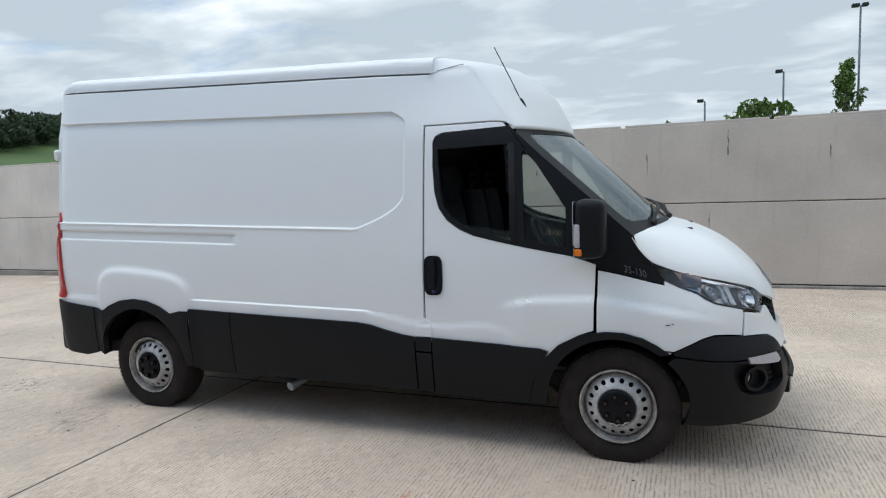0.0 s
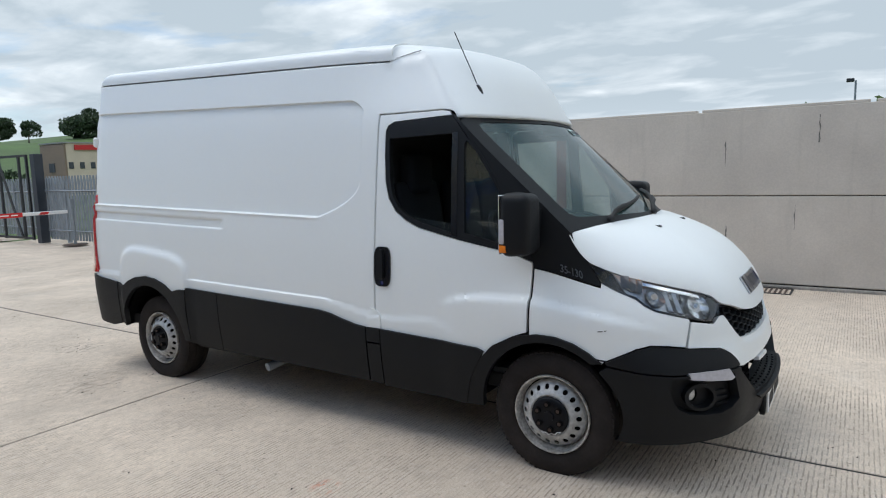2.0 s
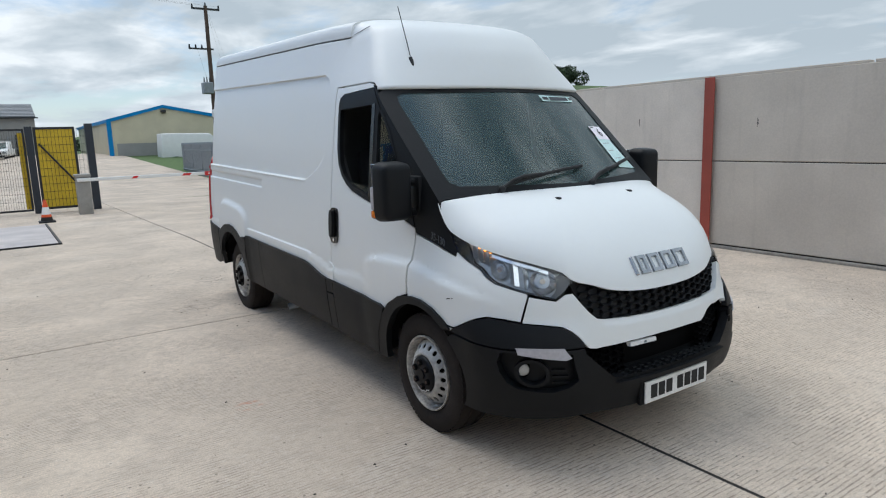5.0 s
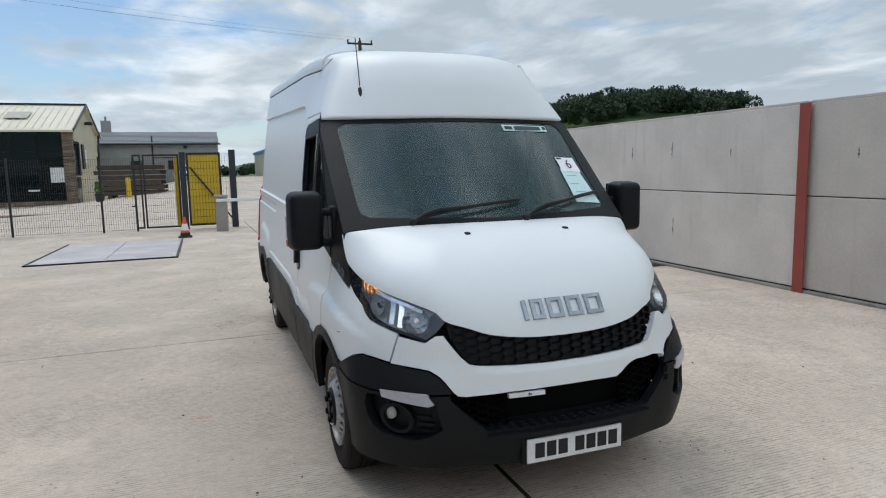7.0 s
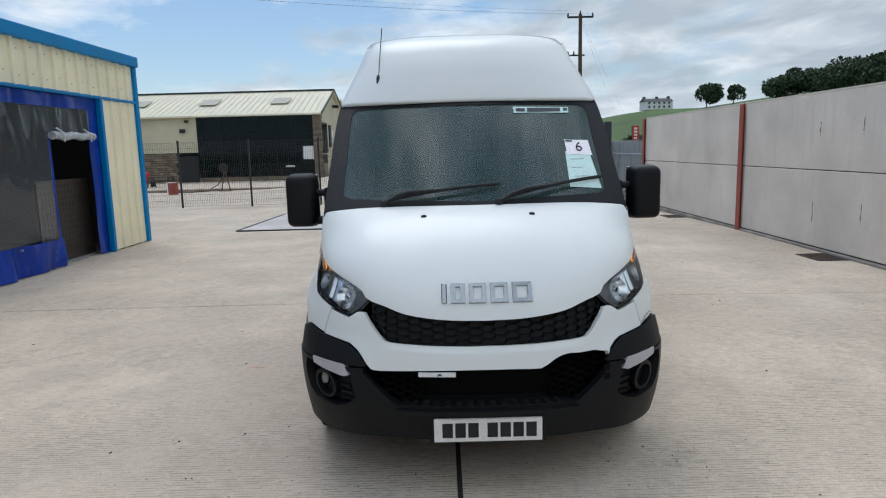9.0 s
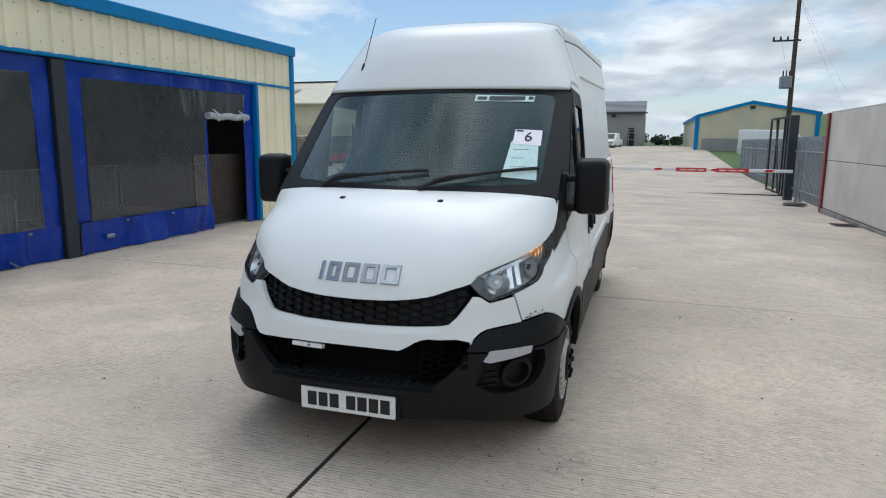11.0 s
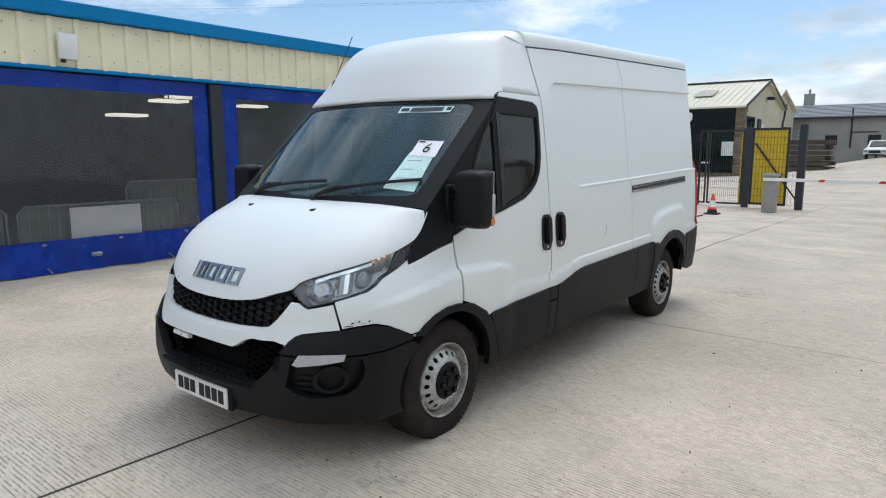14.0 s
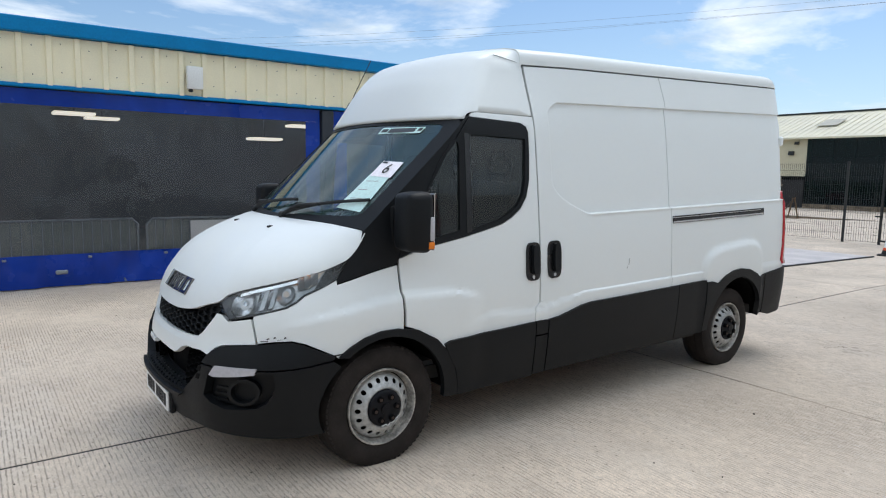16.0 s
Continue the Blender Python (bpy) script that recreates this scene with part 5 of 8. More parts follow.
def conifer(at, height, width, seed):
    rs = random.Random(seed)
    t = base("conifer", "bushy green conifer behind the wall", "conifer", at)
    bm = tube(NB(), (0, 0, -0.2), (0, 0, height * 0.95), 0.14, 8, 0.03)
    part("trunk", bm, BARK, t)
    bm = NB()
    for k in range(60):
        z = height * rs.uniform(0.25, 1.0)
        r = width * (1.05 - z / height) * rs.uniform(0.5, 1.0)
        a = rs.uniform(0, 6.28)
        tip = Vector((r * math.cos(a), r * math.sin(a), z + 0.25))
        root = Vector((0, 0, z - 0.15))
        leaf_cloud(bm, [(*root.lerp(tip, f), 0.16 + 0.12 * (1 - f)) for f in (0.35, 0.6, 0.8, 1.0)], 45, 0.09, rs)
    part("crown", bm, LEAFY, t)
    return t


conifer((7.0, 30.0, 0.0), 6.2, 2.6, 4)


def hedge(x0, x1, y0, y1, z, h, n, seed, label):
    rs = random.Random(seed)
    bm = NB()
    cs = []
    for k in range(n // 60):
        cs.append((rs.uniform(x0, x1), rs.uniform(y0, y1), z + h * rs.uniform(0.2, 0.6), h * rs.uniform(0.35, 0.55)))
    leaf_cloud(bm, cs, n, 0.35, rs)
    return tagged(part("hedge", bm, LEAF, None), label, "hedge", kind="stuff")


hedge(-150, -145, -4, 60, 1.0, 3.0, 3600, 31, "rough green hedge at the field edge")
hedge(-110, -108, 2, 18, 1.0, 1.5, 1200, 32, "low scrub by the road")
hedge(-150, -90, 35, 38, 1.2, 2.4, 1800, 33, "green hedge below the field")


def flood_mast(x, y, h, head):
    p = base("lamp_mast", "slim steel lamp mast behind the wall", "lamp mast", (x, y, 0), group="masts behind the wall")
    bm = tube(NB(), (0, 0, 0), (0, 0, h), 0.06, 8, 0.04)
    part("pole", bm, GALV, p)
    for s in (-1, 1)[: 2 if head > 1 else 1]:
        bm = NB(); box(bm, (-0.35 if s < 0 else 0.05, -0.12, h - 0.05), (-0.05 if s < 0 else 0.3, 0.12, h + 0.1), 0.02)
        part("lamp_head", bm, DARKM, p)
    return p


flood_mast(7.45, 30, 8.75, 2)
flood_mast(4.42, 30, 6.15, 1)
flood_mast(1.0, 30, 5.05, 1)


# ---- small things in front of the office barn ----
def red_machine():
    m = base("red_machine", "small red wheeled yard machine by the stone wall", "machine", (-41.5, -21.2, land(-41.5, -21.2) + 0.06), 20)
    for y in (-0.32, 0.32):
        bm = NB(); box(bm, (-0.5, y - 0.25, 0.35), (0.5, y + 0.25, 0.95 + 0.2 * y), 0.08, 2)
        part("hood", bm, REDP, m, smooth=True)
    bm = NB(); box(bm, (-0.75, -0.8, 0.28), (0.75, 0.8, 0.38), 0.02)
    part("frame", bm, BLACK, m)
    for y in (-0.75, 0.75):
        for x in (-0.5, 0.5):
            bm = tube(NB(), (x, y - 0.1, 0.22), (x, y + 0.1, 0.22), 0.22, 16)
            part("wheel", bm, BLACK, m)


def standpipe():
    p = base("hose_stand", "rusty trestle stand with a dark round hose reel", "hose stand", (-31.2, -11.9, land(-31.2, -11.9) + 0.06))
    for y in (-0.22, 0.28):
        bm = tube(NB(), (0, 0.02, 1.25), (0, y, 0.0), 0.035, 8)
        part("leg", bm, RUSTY, p)
    bm = NB(); box(bm, (-0.2, -0.3, 0), (0.2, 0.36, 0.04))
    part("foot", bm, RUSTY, p)
    bm = NB()
    for x in (0.06, 0.22):
        tube(bm, (x, 0, 1.28), (x + 0.02, 0, 1.28), 0.24, 24)
    part("reel_flange", bm, BLACK, p)
    bm = tube(NB(), (0.08, 0, 1.28), (0.22, 0, 1.28), 0.17, 20)
    part("hose_coil", bm, BLACK, p)
    bm = poly_tube(NB(), [(0.15, 0.1, 1.05), (0.2, -0.3, 0.4), (0.3, -0.9, 0.06), (0.4, -1.8, 0.02), (0.3, -2.6, 0.02)], 0.025, 6)
    part("loose_hose", bm, POLEW, p, smooth=True)


def kerb():
    bm = NB()
    z = land(-31.8, -12) + 0.04
    for i in range(9):
        box(bm, (-31.9, -16.5 + 0.95 * i, z), (-31.72, -15.56 + 0.95 * i, z + 0.15), 0.015)
    return tagged(part("kerb", bm, STONE, None), "low dark stone kerb in front of the building", "kerb", kind="structure")


def plant_pot():
    p = base("potted_plant", "green shrub in a dark pot by the entrance", "plant", (-42.9, -7.6, land(-42.9, -7.6) + 0.06))
    bm = tube(NB(), (0, 0, 0), (0, 0, 0.5), 0.22, 16, 0.3)
    part("pot", bm, DARKM, p, smooth=True)
    bm = NB(); leaf_cloud(bm, [(0, 0, 0.75, 0.32), (0.1, 0.05, 0.95, 0.22)], 260, 0.07, random.Random(2))
    part("foliage", bm, LEAFY, p)


def marker_post():
    p = base("marker_post", "yellow steel protection post", "post", (-45.0, -6.1, land(-45, -6.1) + 0.06))
    bm = tube(NB(), (0, 0, 0), (0, 0, 1.25), 0.16, 14)
    part("tube", bm, YELLOW, p, smooth=True)
    bm = NB(); bmesh.ops.create_uvsphere(bm, u_segments=14, v_segments=6, radius=0.16, matrix=Matrix.Translation((0, 0, 1.25)) @ Matrix.Diagonal((1, 1, 0.4, 1)))
    part("domed_cap", bm, YELLOW, p, smooth=True)


def bin_drum(at, mat, label):
    p = base("drum", label, "drum", at, group="drums by the fence")
    bm = NB()
    for z0, z1, r in ((0, 0.26, 0.24), (0.26, 0.30, 0.255), (0.30, 0.56, 0.24), (0.56, 0.60, 0.25)):
        tube(bm, (0, 0, z0), (0, 0, z1), r, 16)
    part("shell", bm, mat, p)


def picnic_table():
    p = base("picnic_table", "dark timber picnic table by the stone wall", "table", (-39.5, -18.9, land(-39.5, -18.9) + 0.06), 90)
    for k in range(5):
        bm = NB(); box(bm, (-0.9, -0.36 + 0.15 * k, 0.70), (0.9, -0.23 + 0.15 * k, 0.74))
        part("plank", bm, TIMBER, p)
    for y in (-0.75, 0.62):
        bm = NB(); box(bm, (-0.9, y, 0.42), (0.9, y + 0.14, 0.46))
        part("bench_plank", bm, TIMBER, p)
    for x in (-0.7, 0.6):
        for sg in (-1, 1):
            bm = NB(); prism(bm, [(sg * 0.3, 0.7), (sg * 0.36, 0.7), (sg * 0.7, 0.0), (sg * 0.62, 0.0)], lambda a, c, d: (x + d, a, c), 0.06)
            part("leg", bm, TIMBER, p)
        bm = NB(); box(bm, (x + 0.06, -0.72, 0.34), (x + 0.12, 0.72, 0.42))
        part("brace", bm, TIMBER, p)


red_machine()
standpipe()
kerb()
plant_pot()
marker_post()
bin_drum((-29.2, -13.9, land(-29.2, -13.9) + 0.06), RED, "rusty red steel drum by the fence")
bin_drum((-30.0, -14.3, land(-30.0, -14.3) + 0.06), WHITEP, "white plastic drum by the fence")
picnic_table()


def grit():
    """Crumbs and small stones lying on the concrete."""
    rs = random.Random(31)
    bm = NB()
    pts = [(-5.2, -0.82, 0.25, 16), (-5.1, 1.33, 0.25, 14), (-3.9, -1.35, 0.3, 14), (0.63, 1.01, 0.2, 8), (1.28, 0.11, 0.03, 2), (0.2, -1.44, 0.03, 2), (0.73, -1.57, 0.03, 2)]
    spots = [(x + rs.gauss(0, r) * 0.6, y + rs.gauss(0, r) * 0.6) for x, y, r, k in pts for _ in range(k)]
    spots += [(rs.uniform(-8, 6), rs.uniform(-5.5, 5.2)) for _ in range(150)]
    for x, y in spots:
        r = rs.uniform(0.002, 0.0065)
        bmesh.ops.create_icosphere(bm, subdivisions=1, radius=r, matrix=Matrix.Translation((x, y, r * 0.35)) @ pose(0, 0, 0, rs.uniform(0, 90), 0, rs.uniform(0, 180)) @ Matrix.Diagonal((1.5, 1, 0.6, 1)))
    ob = part("grit", bm, make_mat("dark_grit", (0.06, 0.05, 0.042), 0.9, island=0.5), None)
    return tagged(ob, "dark crumbs and grit scattered on the concrete", "grit", kind="stuff")


grit()


def banner_flag():
    f = base("banner_flag", "tall red banner flag with white writing on a pole", "banner", (-75, 22.7, land(-75, 22.7)))
    bm = tube(NB(), (0, 0, -0.1), (0, 0, 2.95), 0.03, 8)
    part("pole", bm, DARKM, f)
    bm = NB(); box(bm, (-0.01, 0.05, 1.1), (0.02, 0.85, 2.85))
    cl = part("cloth", bm, REDP, f)
    for k in range(4):
        bm = NB(); box(bm, (0.022, 0.25, 1.3 + 0.37 * k), (0.03, 0.65, 1.52 + 0.37 * k))
        part("writing", bm, WHITEP, cl)


banner_flag()


# ---- the van ----
PAINT = make_mat("white_van_paint", (0.80, 0.82, 0.81), 0.40, var=0.012, scale=0.7, fine=0.004, bscale=30, coat=0.16, rvar=0.01)
TRIM = make_mat("grained_black_plastic", (0.0068, 0.0078, 0.0093), 0.52, var=0.22, scale=2.2, bump=0.12, bscale=260, fine=0.12, spec=0.22)
GLOSSB = make_mat("gloss_black", (0.010, 0.010, 0.011), 0.25, var=0.1, scale=3)
RUBBER = make_mat("tyre_rubber", (0.026, 0.0215, 0.0195), 0.85, var=0.35, scale=9, bump=0.2, bscale=70, spec=0.2)
STEELW = make_mat("worn_silver_wheel", (0.46, 0.46, 0.45), 0.45, metal=0.3, var=0.35, scale=9, fine=0.2, bscale=45)
BADGEM = make_mat("badge_chrome", (0.36, 0.38, 0.41), 0.14, metal=1.0, var=0.05, scale=8)
DEEP = make_mat("deep_black", (0.004, 0.004, 0.0045), 0.8, var=0.2, scale=6, spec=0.1)
HUBP = make_mat("scuffed_hub_plastic", (0.0045, 0.0055, 0.0085), 0.45, var=0.5, scale=14, spec=0.2)
BOLTR = make_mat("rusty_bolt", (0.05, 0.03, 0.022), 0.75, var=0.4, scale=40)
RIMW = make_mat("grubby_silver_rim", (0.44, 0.42, 0.39), 0.45, metal=0.3, var=0.55, scale=13, fine=0.3, bscale=60)
DARKCH = make_mat("dark_chrome_badge", (0.2, 0.215, 0.235), 0.35, metal=0.8, var=0.1, scale=8)
CHROME = make_mat("chrome", (0.72, 0.73, 0.75), 0.12, metal=1.0, var=0.04, scale=8, fine=0.0)
REFLECT = make_mat("lamp_reflector", (0.82, 0.83, 0.85), 0.2, metal=1.0, var=0.08, scale=16, fine=0.05, bscale=60)
LAMPS = make_mat("satin_lamp_body", (0.55, 0.565, 0.58), 0.22, metal=0.45, var=0.06, scale=14)
INDIC = make_mat("amber_bulb_reflector", (0.82, 0.74, 0.64), 0.22, metal=0.2, var=0.12, scale=25)
AMBERLIT = emit_mat("lit_amber", (1.0, 0.36, 0.05), 1.8)
# the teal diffuse share stands in for part of the reflected sky
GLASSC = glass_mat("windscreen_glass_sky_haze", (0.42, 0.49, 0.48), 0.0, 0.76, (0.145, 0.24, 0.235), 1.55)
# grey diffuse share paints in the wall and sky mirrored by the side windows
GLASSD = glass_mat("door_glass_reflection_haze", (0.80, 0.86, 0.84), 0.0, 0.88, (0.11, 0.135, 0.14), 1.58)
LENS = glass_mat("lamp_lens", (0.97, 0.98, 0.98), 0.0, 0.98, (0.6, 0.6, 0.6), 1.45)
AMBER = make_mat("amber_lens", (0.75, 0.20, 0.015), 0.2, var=0.1, scale=20)
REDL = make_mat("red_lamp_lens", (0.45, 0.012, 0.015), 0.15, var=0.1, scale=9, coat=0.6)
LAMPGREY = make_mat("smoked_lamp_grey", (0.10, 0.105, 0.115), 0.25, var=0.1, scale=8)
MILK = make_mat("milky_lamp_cover", (0.47, 0.455, 0.48), 0.35, var=0.06, scale=8)
SEATC = make_mat("dark_seat_fabric", (0.016, 0.017, 0.02), 0.9, var=0.25, scale=8, bump=0.3, bscale=160)
DASH = make_mat("dash_plastic", (0.035, 0.036, 0.038), 0.7, var=0.15, scale=6)
LINER = make_mat("dark_cab_lining", (0.030, 0.032, 0.034), 0.85, var=0.12, scale=3)
PAPER = make_mat("white_card", (0.95, 0.90, 0.95), 0.7, var=0.03, scale=9)
GREENP = make_mat("pale_green_sheet", (0.64, 0.84, 0.81), 0.7, var=0.05, scale=9)
PLATEW = make_mat("white_number_plate", (0.76, 0.76, 0.75), 0.35, var=0.04, scale=9)
SEAL = make_mat("grey_roof_seal", (0.16, 0.17, 0.175), 0.7, var=0.2, scale=5)
UNDER = make_mat("underbody_black", (0.012, 0.011, 0.010), 0.9, var=0.3, scale=5)

# plan line of the body from the middle of the nose round to the middle of the tail
PLAN = [(0.975, 0), (0.972, 0.14), (0.962, 0.28), (0.940, 0.42), (0.90, 0.55), (0.845, 0.665), (0.77, 0.765), (0.68, 0.85), (0.56, 0.915), (0.40, 0.955),
        (0.2, 0.976), (0.0, 0.984), (-0.3, 0.985), (-1.2, 0.985), (-2.5, 0.985), (-4.2, 0.983), (-4.32, 0.972), (-4.40, 0.93), (-4.43, 0.85), (-4.44, 0.6), (-4.44, 0.0)]


def catmull(pts, n=8):
    p = [np.array(a, float) for a in pts]
    p = [2 * p[0] - p[1]] + p + [2 * p[-1] - p[-2]]
    out = []
    for i in range(1, len(p) - 2):
        a, b, c, d = p[i - 1], p[i], p[i + 1], p[i + 2]
        for k in range(n):
            t = k / n
            out.append(0.5 * (2 * b + (c - a) * t + (2 * a - 5 * b + 4 * c - d) * t * t + (3 * b - a - 3 * c + d) * t ** 3))
    out.append(p[-2])
    return np.array(out)


CUR = np.vstack([catmull(PLAN[:13]), np.array(PLAN[13:15]), catmull(PLAN[15:])])
CUL = np.concatenate([[0], np.cumsum(np.hypot(*np.diff(CUR, axis=0).T))])
SIDE_Z = [0.2, 0.3, 0.45, 0.6, 0.9, 1.2, 1.3, 1.6, 2.0, 2.37, 2.5]
SIDE_W = [0.93, 0.945, 0.965, 0.98, 0.985, 0.968, 0.957, 0.925, 0.873, 0.79, 0.755]
NOSE_Z = [0.2, 0.3, 0.4, 0.5, 0.6, 0.75, 0.86, 0.95, 1.05, 1.2]
NOSE_X = [0.90, 0.95, 0.975, 0.975, 0.965, 0.93, 0.915, 0.885, 0.83, 0.75]
_zz = np.linspace(0.1, 2.6, 251)


def _soft(zs, vs, w=9):
    v = np.interp(_zz, zs, vs)
    pad = np.concatenate([np.full(w, v[0]), v, np.full(w, v[-1])])
    return np.convolve(pad, np.ones(2 * w + 1) / (2 * w + 1), "valid")


SIDE_V, NOSE_V = _soft(SIDE_Z, SIDE_W), _soft(NOSE_Z, NOSE_X)


def ux(x):
    return float(np.interp(-x, -CUR[:, 0], CUL))


def relief(x, zp, s):
    """Pressed shapes of the sides, in metres outwards."""
    d = 0.0
    # large recessed panel of the load space with a round front end
    if x < -1.25:
        lo, hi = 1.378, 2.136
        front = -1.325
        if zp < 1.62:
            front = -1.325 - 0.36 * min(1, (1.62 - zp) / 0.245) ** 2.0
        if zp > 2.05:
            front = -1.325 - 0.10 * ((zp - 2.05) / 0.086) ** 2
        e = min(zp - lo, hi - zp)
        d -= 0.020 * smooth01((e + 0.004) / 0.008) * smooth01(((front - x) * 0.8 + 0.005) / 0.010)
        # rolled lip under the recess
        b = lo - zp
        if b > -0.006:
            d += 0.007 * smooth01((b + 0.006) / 0.006) * (1 - smooth01(b / 0.022)) * smooth01((-1.62 - x) / 0.1)
        # short groove below it
        if s < 0:
            e = min(zp - 1.253, 1.318 - zp, -2.62 - x)
            d -= 0.013 * smooth01((e + 0.004) / 0.008)
    # swelling over the rear wheel
    swell = 0.0
    if -4.15 < x < -2.9:
        q = (abs(x + 3.47) / 0.475) ** 4 + (max(0.0, zp - 0.72) / (0.325 - 0.06 * (x + 3.5))) ** 4
        swell = 0.030 * smooth01(((1 - q ** 0.25) * 0.4 + 0.014) / 0.055)
    # step above the lower cladding
    if x < -1.2:
        zc = 0.775 + (0.07 if x < -1.6 else 0.07 * max(0, (-1.2 - x) / 0.4)) - (0.03 if x < -3.9 else 0)
        d += max(swell, 0.013 * smooth01((zc - zp + 0.006) / 0.012))
    # low crease on the door, and the swell that runs over the front wheel
    if -1.2 <= x < -0.45:
        zc = 0.775 + 0.03 * (x + 1.2) - 0.07 * smooth01((x + 0.78) / 0.3)
        d += 0.013 * smooth01((zc - zp + 0.005) / 0.010) * (1 - smooth01((x + 0.85) / 0.35))
    if -0.72 <= x < 0.78:
        zc = float(np.interp(x, [-0.72, -0.58, -0.45, -0.106, 0.097, 0.407, 0.594, 0.75], [0.90, 0.94, 0.962, 0.972, 0.948, 0.902, 0.866, 0.813]))
        d += 0.022 * smooth01((zc - zp + 0.012) / 0.024) * smooth01((0.78 - x) / 0.55) * smooth01((x + 0.72) / 0.18)
    return d


def P(u, zp, off=0.0):
    """Body skin at the distance u along the plan line (its sign gives the side) and the height zp."""
    s = -1.0 if u < 0 else 1.0
    u = abs(u)
    xb, yb = float(np.interp(u, CUL, CUR[:, 0])), float(np.interp(u, CUL, CUR[:, 1]))
    z = zp + (0.012 + 0.012 * zp) * max(0.0, -1.2 - xb)
    wf = smooth01((xb + 0.1) / 0.7)
    x = xb + (float(np.interp(zp, _zz, NOSE_V)) - 0.975) * wf
    tuck = 0.05 * smooth01((x + 0.6) / 0.7) * smooth01((zp - 0.85) / 0.3) + 0.07 * smooth01((x + 1.70) / 0.85) * smooth01((zp - 1.92) / 0.5)
    y = yb * float(np.interp(zp, _zz, SIDE_V)) / 0.985 - tuck * min(1, yb / 0.7)
    off = off + (relief(xb, zp, s) if xb < 0.78 else 0.0)
    off += 0.030 * smooth01((0.80 - zp) / 0.16) * smooth01((xb - 0.35) / 0.2) * smooth01((yb - 0.45) / 0.25)
    if off:
        a = np.array([np.interp(u - 1e-3, CUL, CUR[:, 0]), np.interp(u - 1e-3, CUL, CUR[:, 1])])
        b = np.array([np.interp(u + 1e-3, CUL, CUR[:, 0]), np.interp(u + 1e-3, CUL, CUR[:, 1])])
        t = b - a
        n = math.hypot(*t) or 1.0
        x += off * t[1] / n
        y -= off * t[0] / n
    return Vector((x, s * y, z))


def skin(outline, fn, cell=0.05, thick=0.02, holes=(), cuts_p=(), cuts_q=(), cq=None):
    """A panel: an outline in two surface coordinates, cut into cells, laid on the surface fn and given a turned-in edge."""
    bm = NB()
    for ring in (outline, *holes):
        vs = [bm.verts.new((p, q, 0)) for p, q in ring]
        for i in range(len(vs)):
            bm.edges.new((vs[i], vs[(i + 1) % len(vs)]))
    bmesh.ops.triangle_fill(bm, use_beauty=True, use_dissolve=False, edges=bm.edges[:], normal=(0, 0, 1))
    ps, qs = [p for p, _ in outline], [q for _, q in outline]
    cq = cq or cell
    lines = [((p, 0, 0), (1, 0, 0)) for p in list(np.arange(min(ps) + cell, max(ps), cell)) + list(cuts_p)]
    lines += [((0, q, 0), (0, 1, 0)) for q in list(np.arange(min(qs) + cq, max(qs), cq)) + list(cuts_q)]
    for co, no in lines:
        bmesh.ops.bisect_plane(bm, geom=bm.verts[:] + bm.edges[:] + bm.faces[:], dist=1e-5, plane_co=co, plane_no=no)
    pq = {v: (v.co.x, v.co.y) for v in bm.verts}
    rim = [e for e in bm.edges if len(e.link_faces) == 1]
    nor = {}
    for v, (p, q) in pq.items():
        a = fn(p, q)
        h = 2e-3
        n = (fn(p + h, q) - fn(p - h, q)).cross(fn(p, q + h) - fn(p, q - h))
        nor[v] = n.normalized() if n.length > 1e-12 else Vector((0, 0, 1))
        v.co = a
    c = sum((v.co for v in bm.verts), Vector()) / len(bm.verts)
    inner = Vector((min(0.3, c.x * 0.7 - 0.4), 0, 0.95))
    votes = sum(1 if nor[v].dot(v.co - inner) > 0 else -1 for v in bm.verts)
    sg = 1.0 if votes > 0 else -1.0
    bm.normal_update()
    fv = sum(1 if f.normal.dot(f.calc_center_median() - inner) > 0 else -1 for f in bm.faces)
    if fv < 0:
        bmesh.ops.reverse_faces(bm, faces=bm.faces[:])
    if thick:
        low = {}
        for e in rim:
            for v in e.verts:
                if v not in low:
                    low[v] = bm.verts.new(v.co - nor[v] * sg * thick)
        for e in rim:
            f = e.link_faces[0]
            l = next(l for l in f.loops if l.edge == e)
            a, b = l.vert, l.link_loop_next.vert
            bm.faces.new((b, a, low[a], low[b]))
    return bm


def inset(ring, d):
    """The ring drawn inwards by d."""
    n = len(ring)
    area = sum(ring[i][0] * ring[(i + 1) % n][1] - ring[(i + 1) % n][0] * ring[i][1] for i in range(n))
    sg = 1 if area > 0 else -1
    out = []
    for i in range(n):
        a, b, c = np.array(ring[i - 1]), np.array(ring[i]), np.array(ring[(i + 1) % n])
        e1, e2 = b - a, c - b
        e1, e2 = e1 / (np.hypot(*e1) + 1e-9), e2 / (np.hypot(*e2) + 1e-9)
        n1, n2 = np.array([-e1[1], e1[0]]) * sg, np.array([-e2[1], e2[0]]) * sg
        m = n1 + n2
        k = d * 2 / max(0.5, float(m @ m))
        out.append(tuple(b + m * k))
    return out


def curve2(pts, n=5):
    return [tuple(p) for p in catmull(pts, n)]


def arc(cx, cz, r, a0, a1, n=18, rz=None):
    return [(cx + r * math.cos(radians(a0 + (a1 - a0) * i / n)), cz + (rz or r) * math.sin(radians(a0 + (a1 - a0) * i / n))) for i in range(n + 1)]


def uz(ring, s):
    """Side outline in (x, z) to skin coordinates on side s."""
    return [(s * ux(x), z) for x, z in ring]


def su(ring, s):
    return [(s * u, z) for u, z in ring]


VAN = base("panel_van", "white high-roof panel van with black lower trim parked on concrete", "van")
GAP = 0.0036
HEADS, CREASE = {}, []


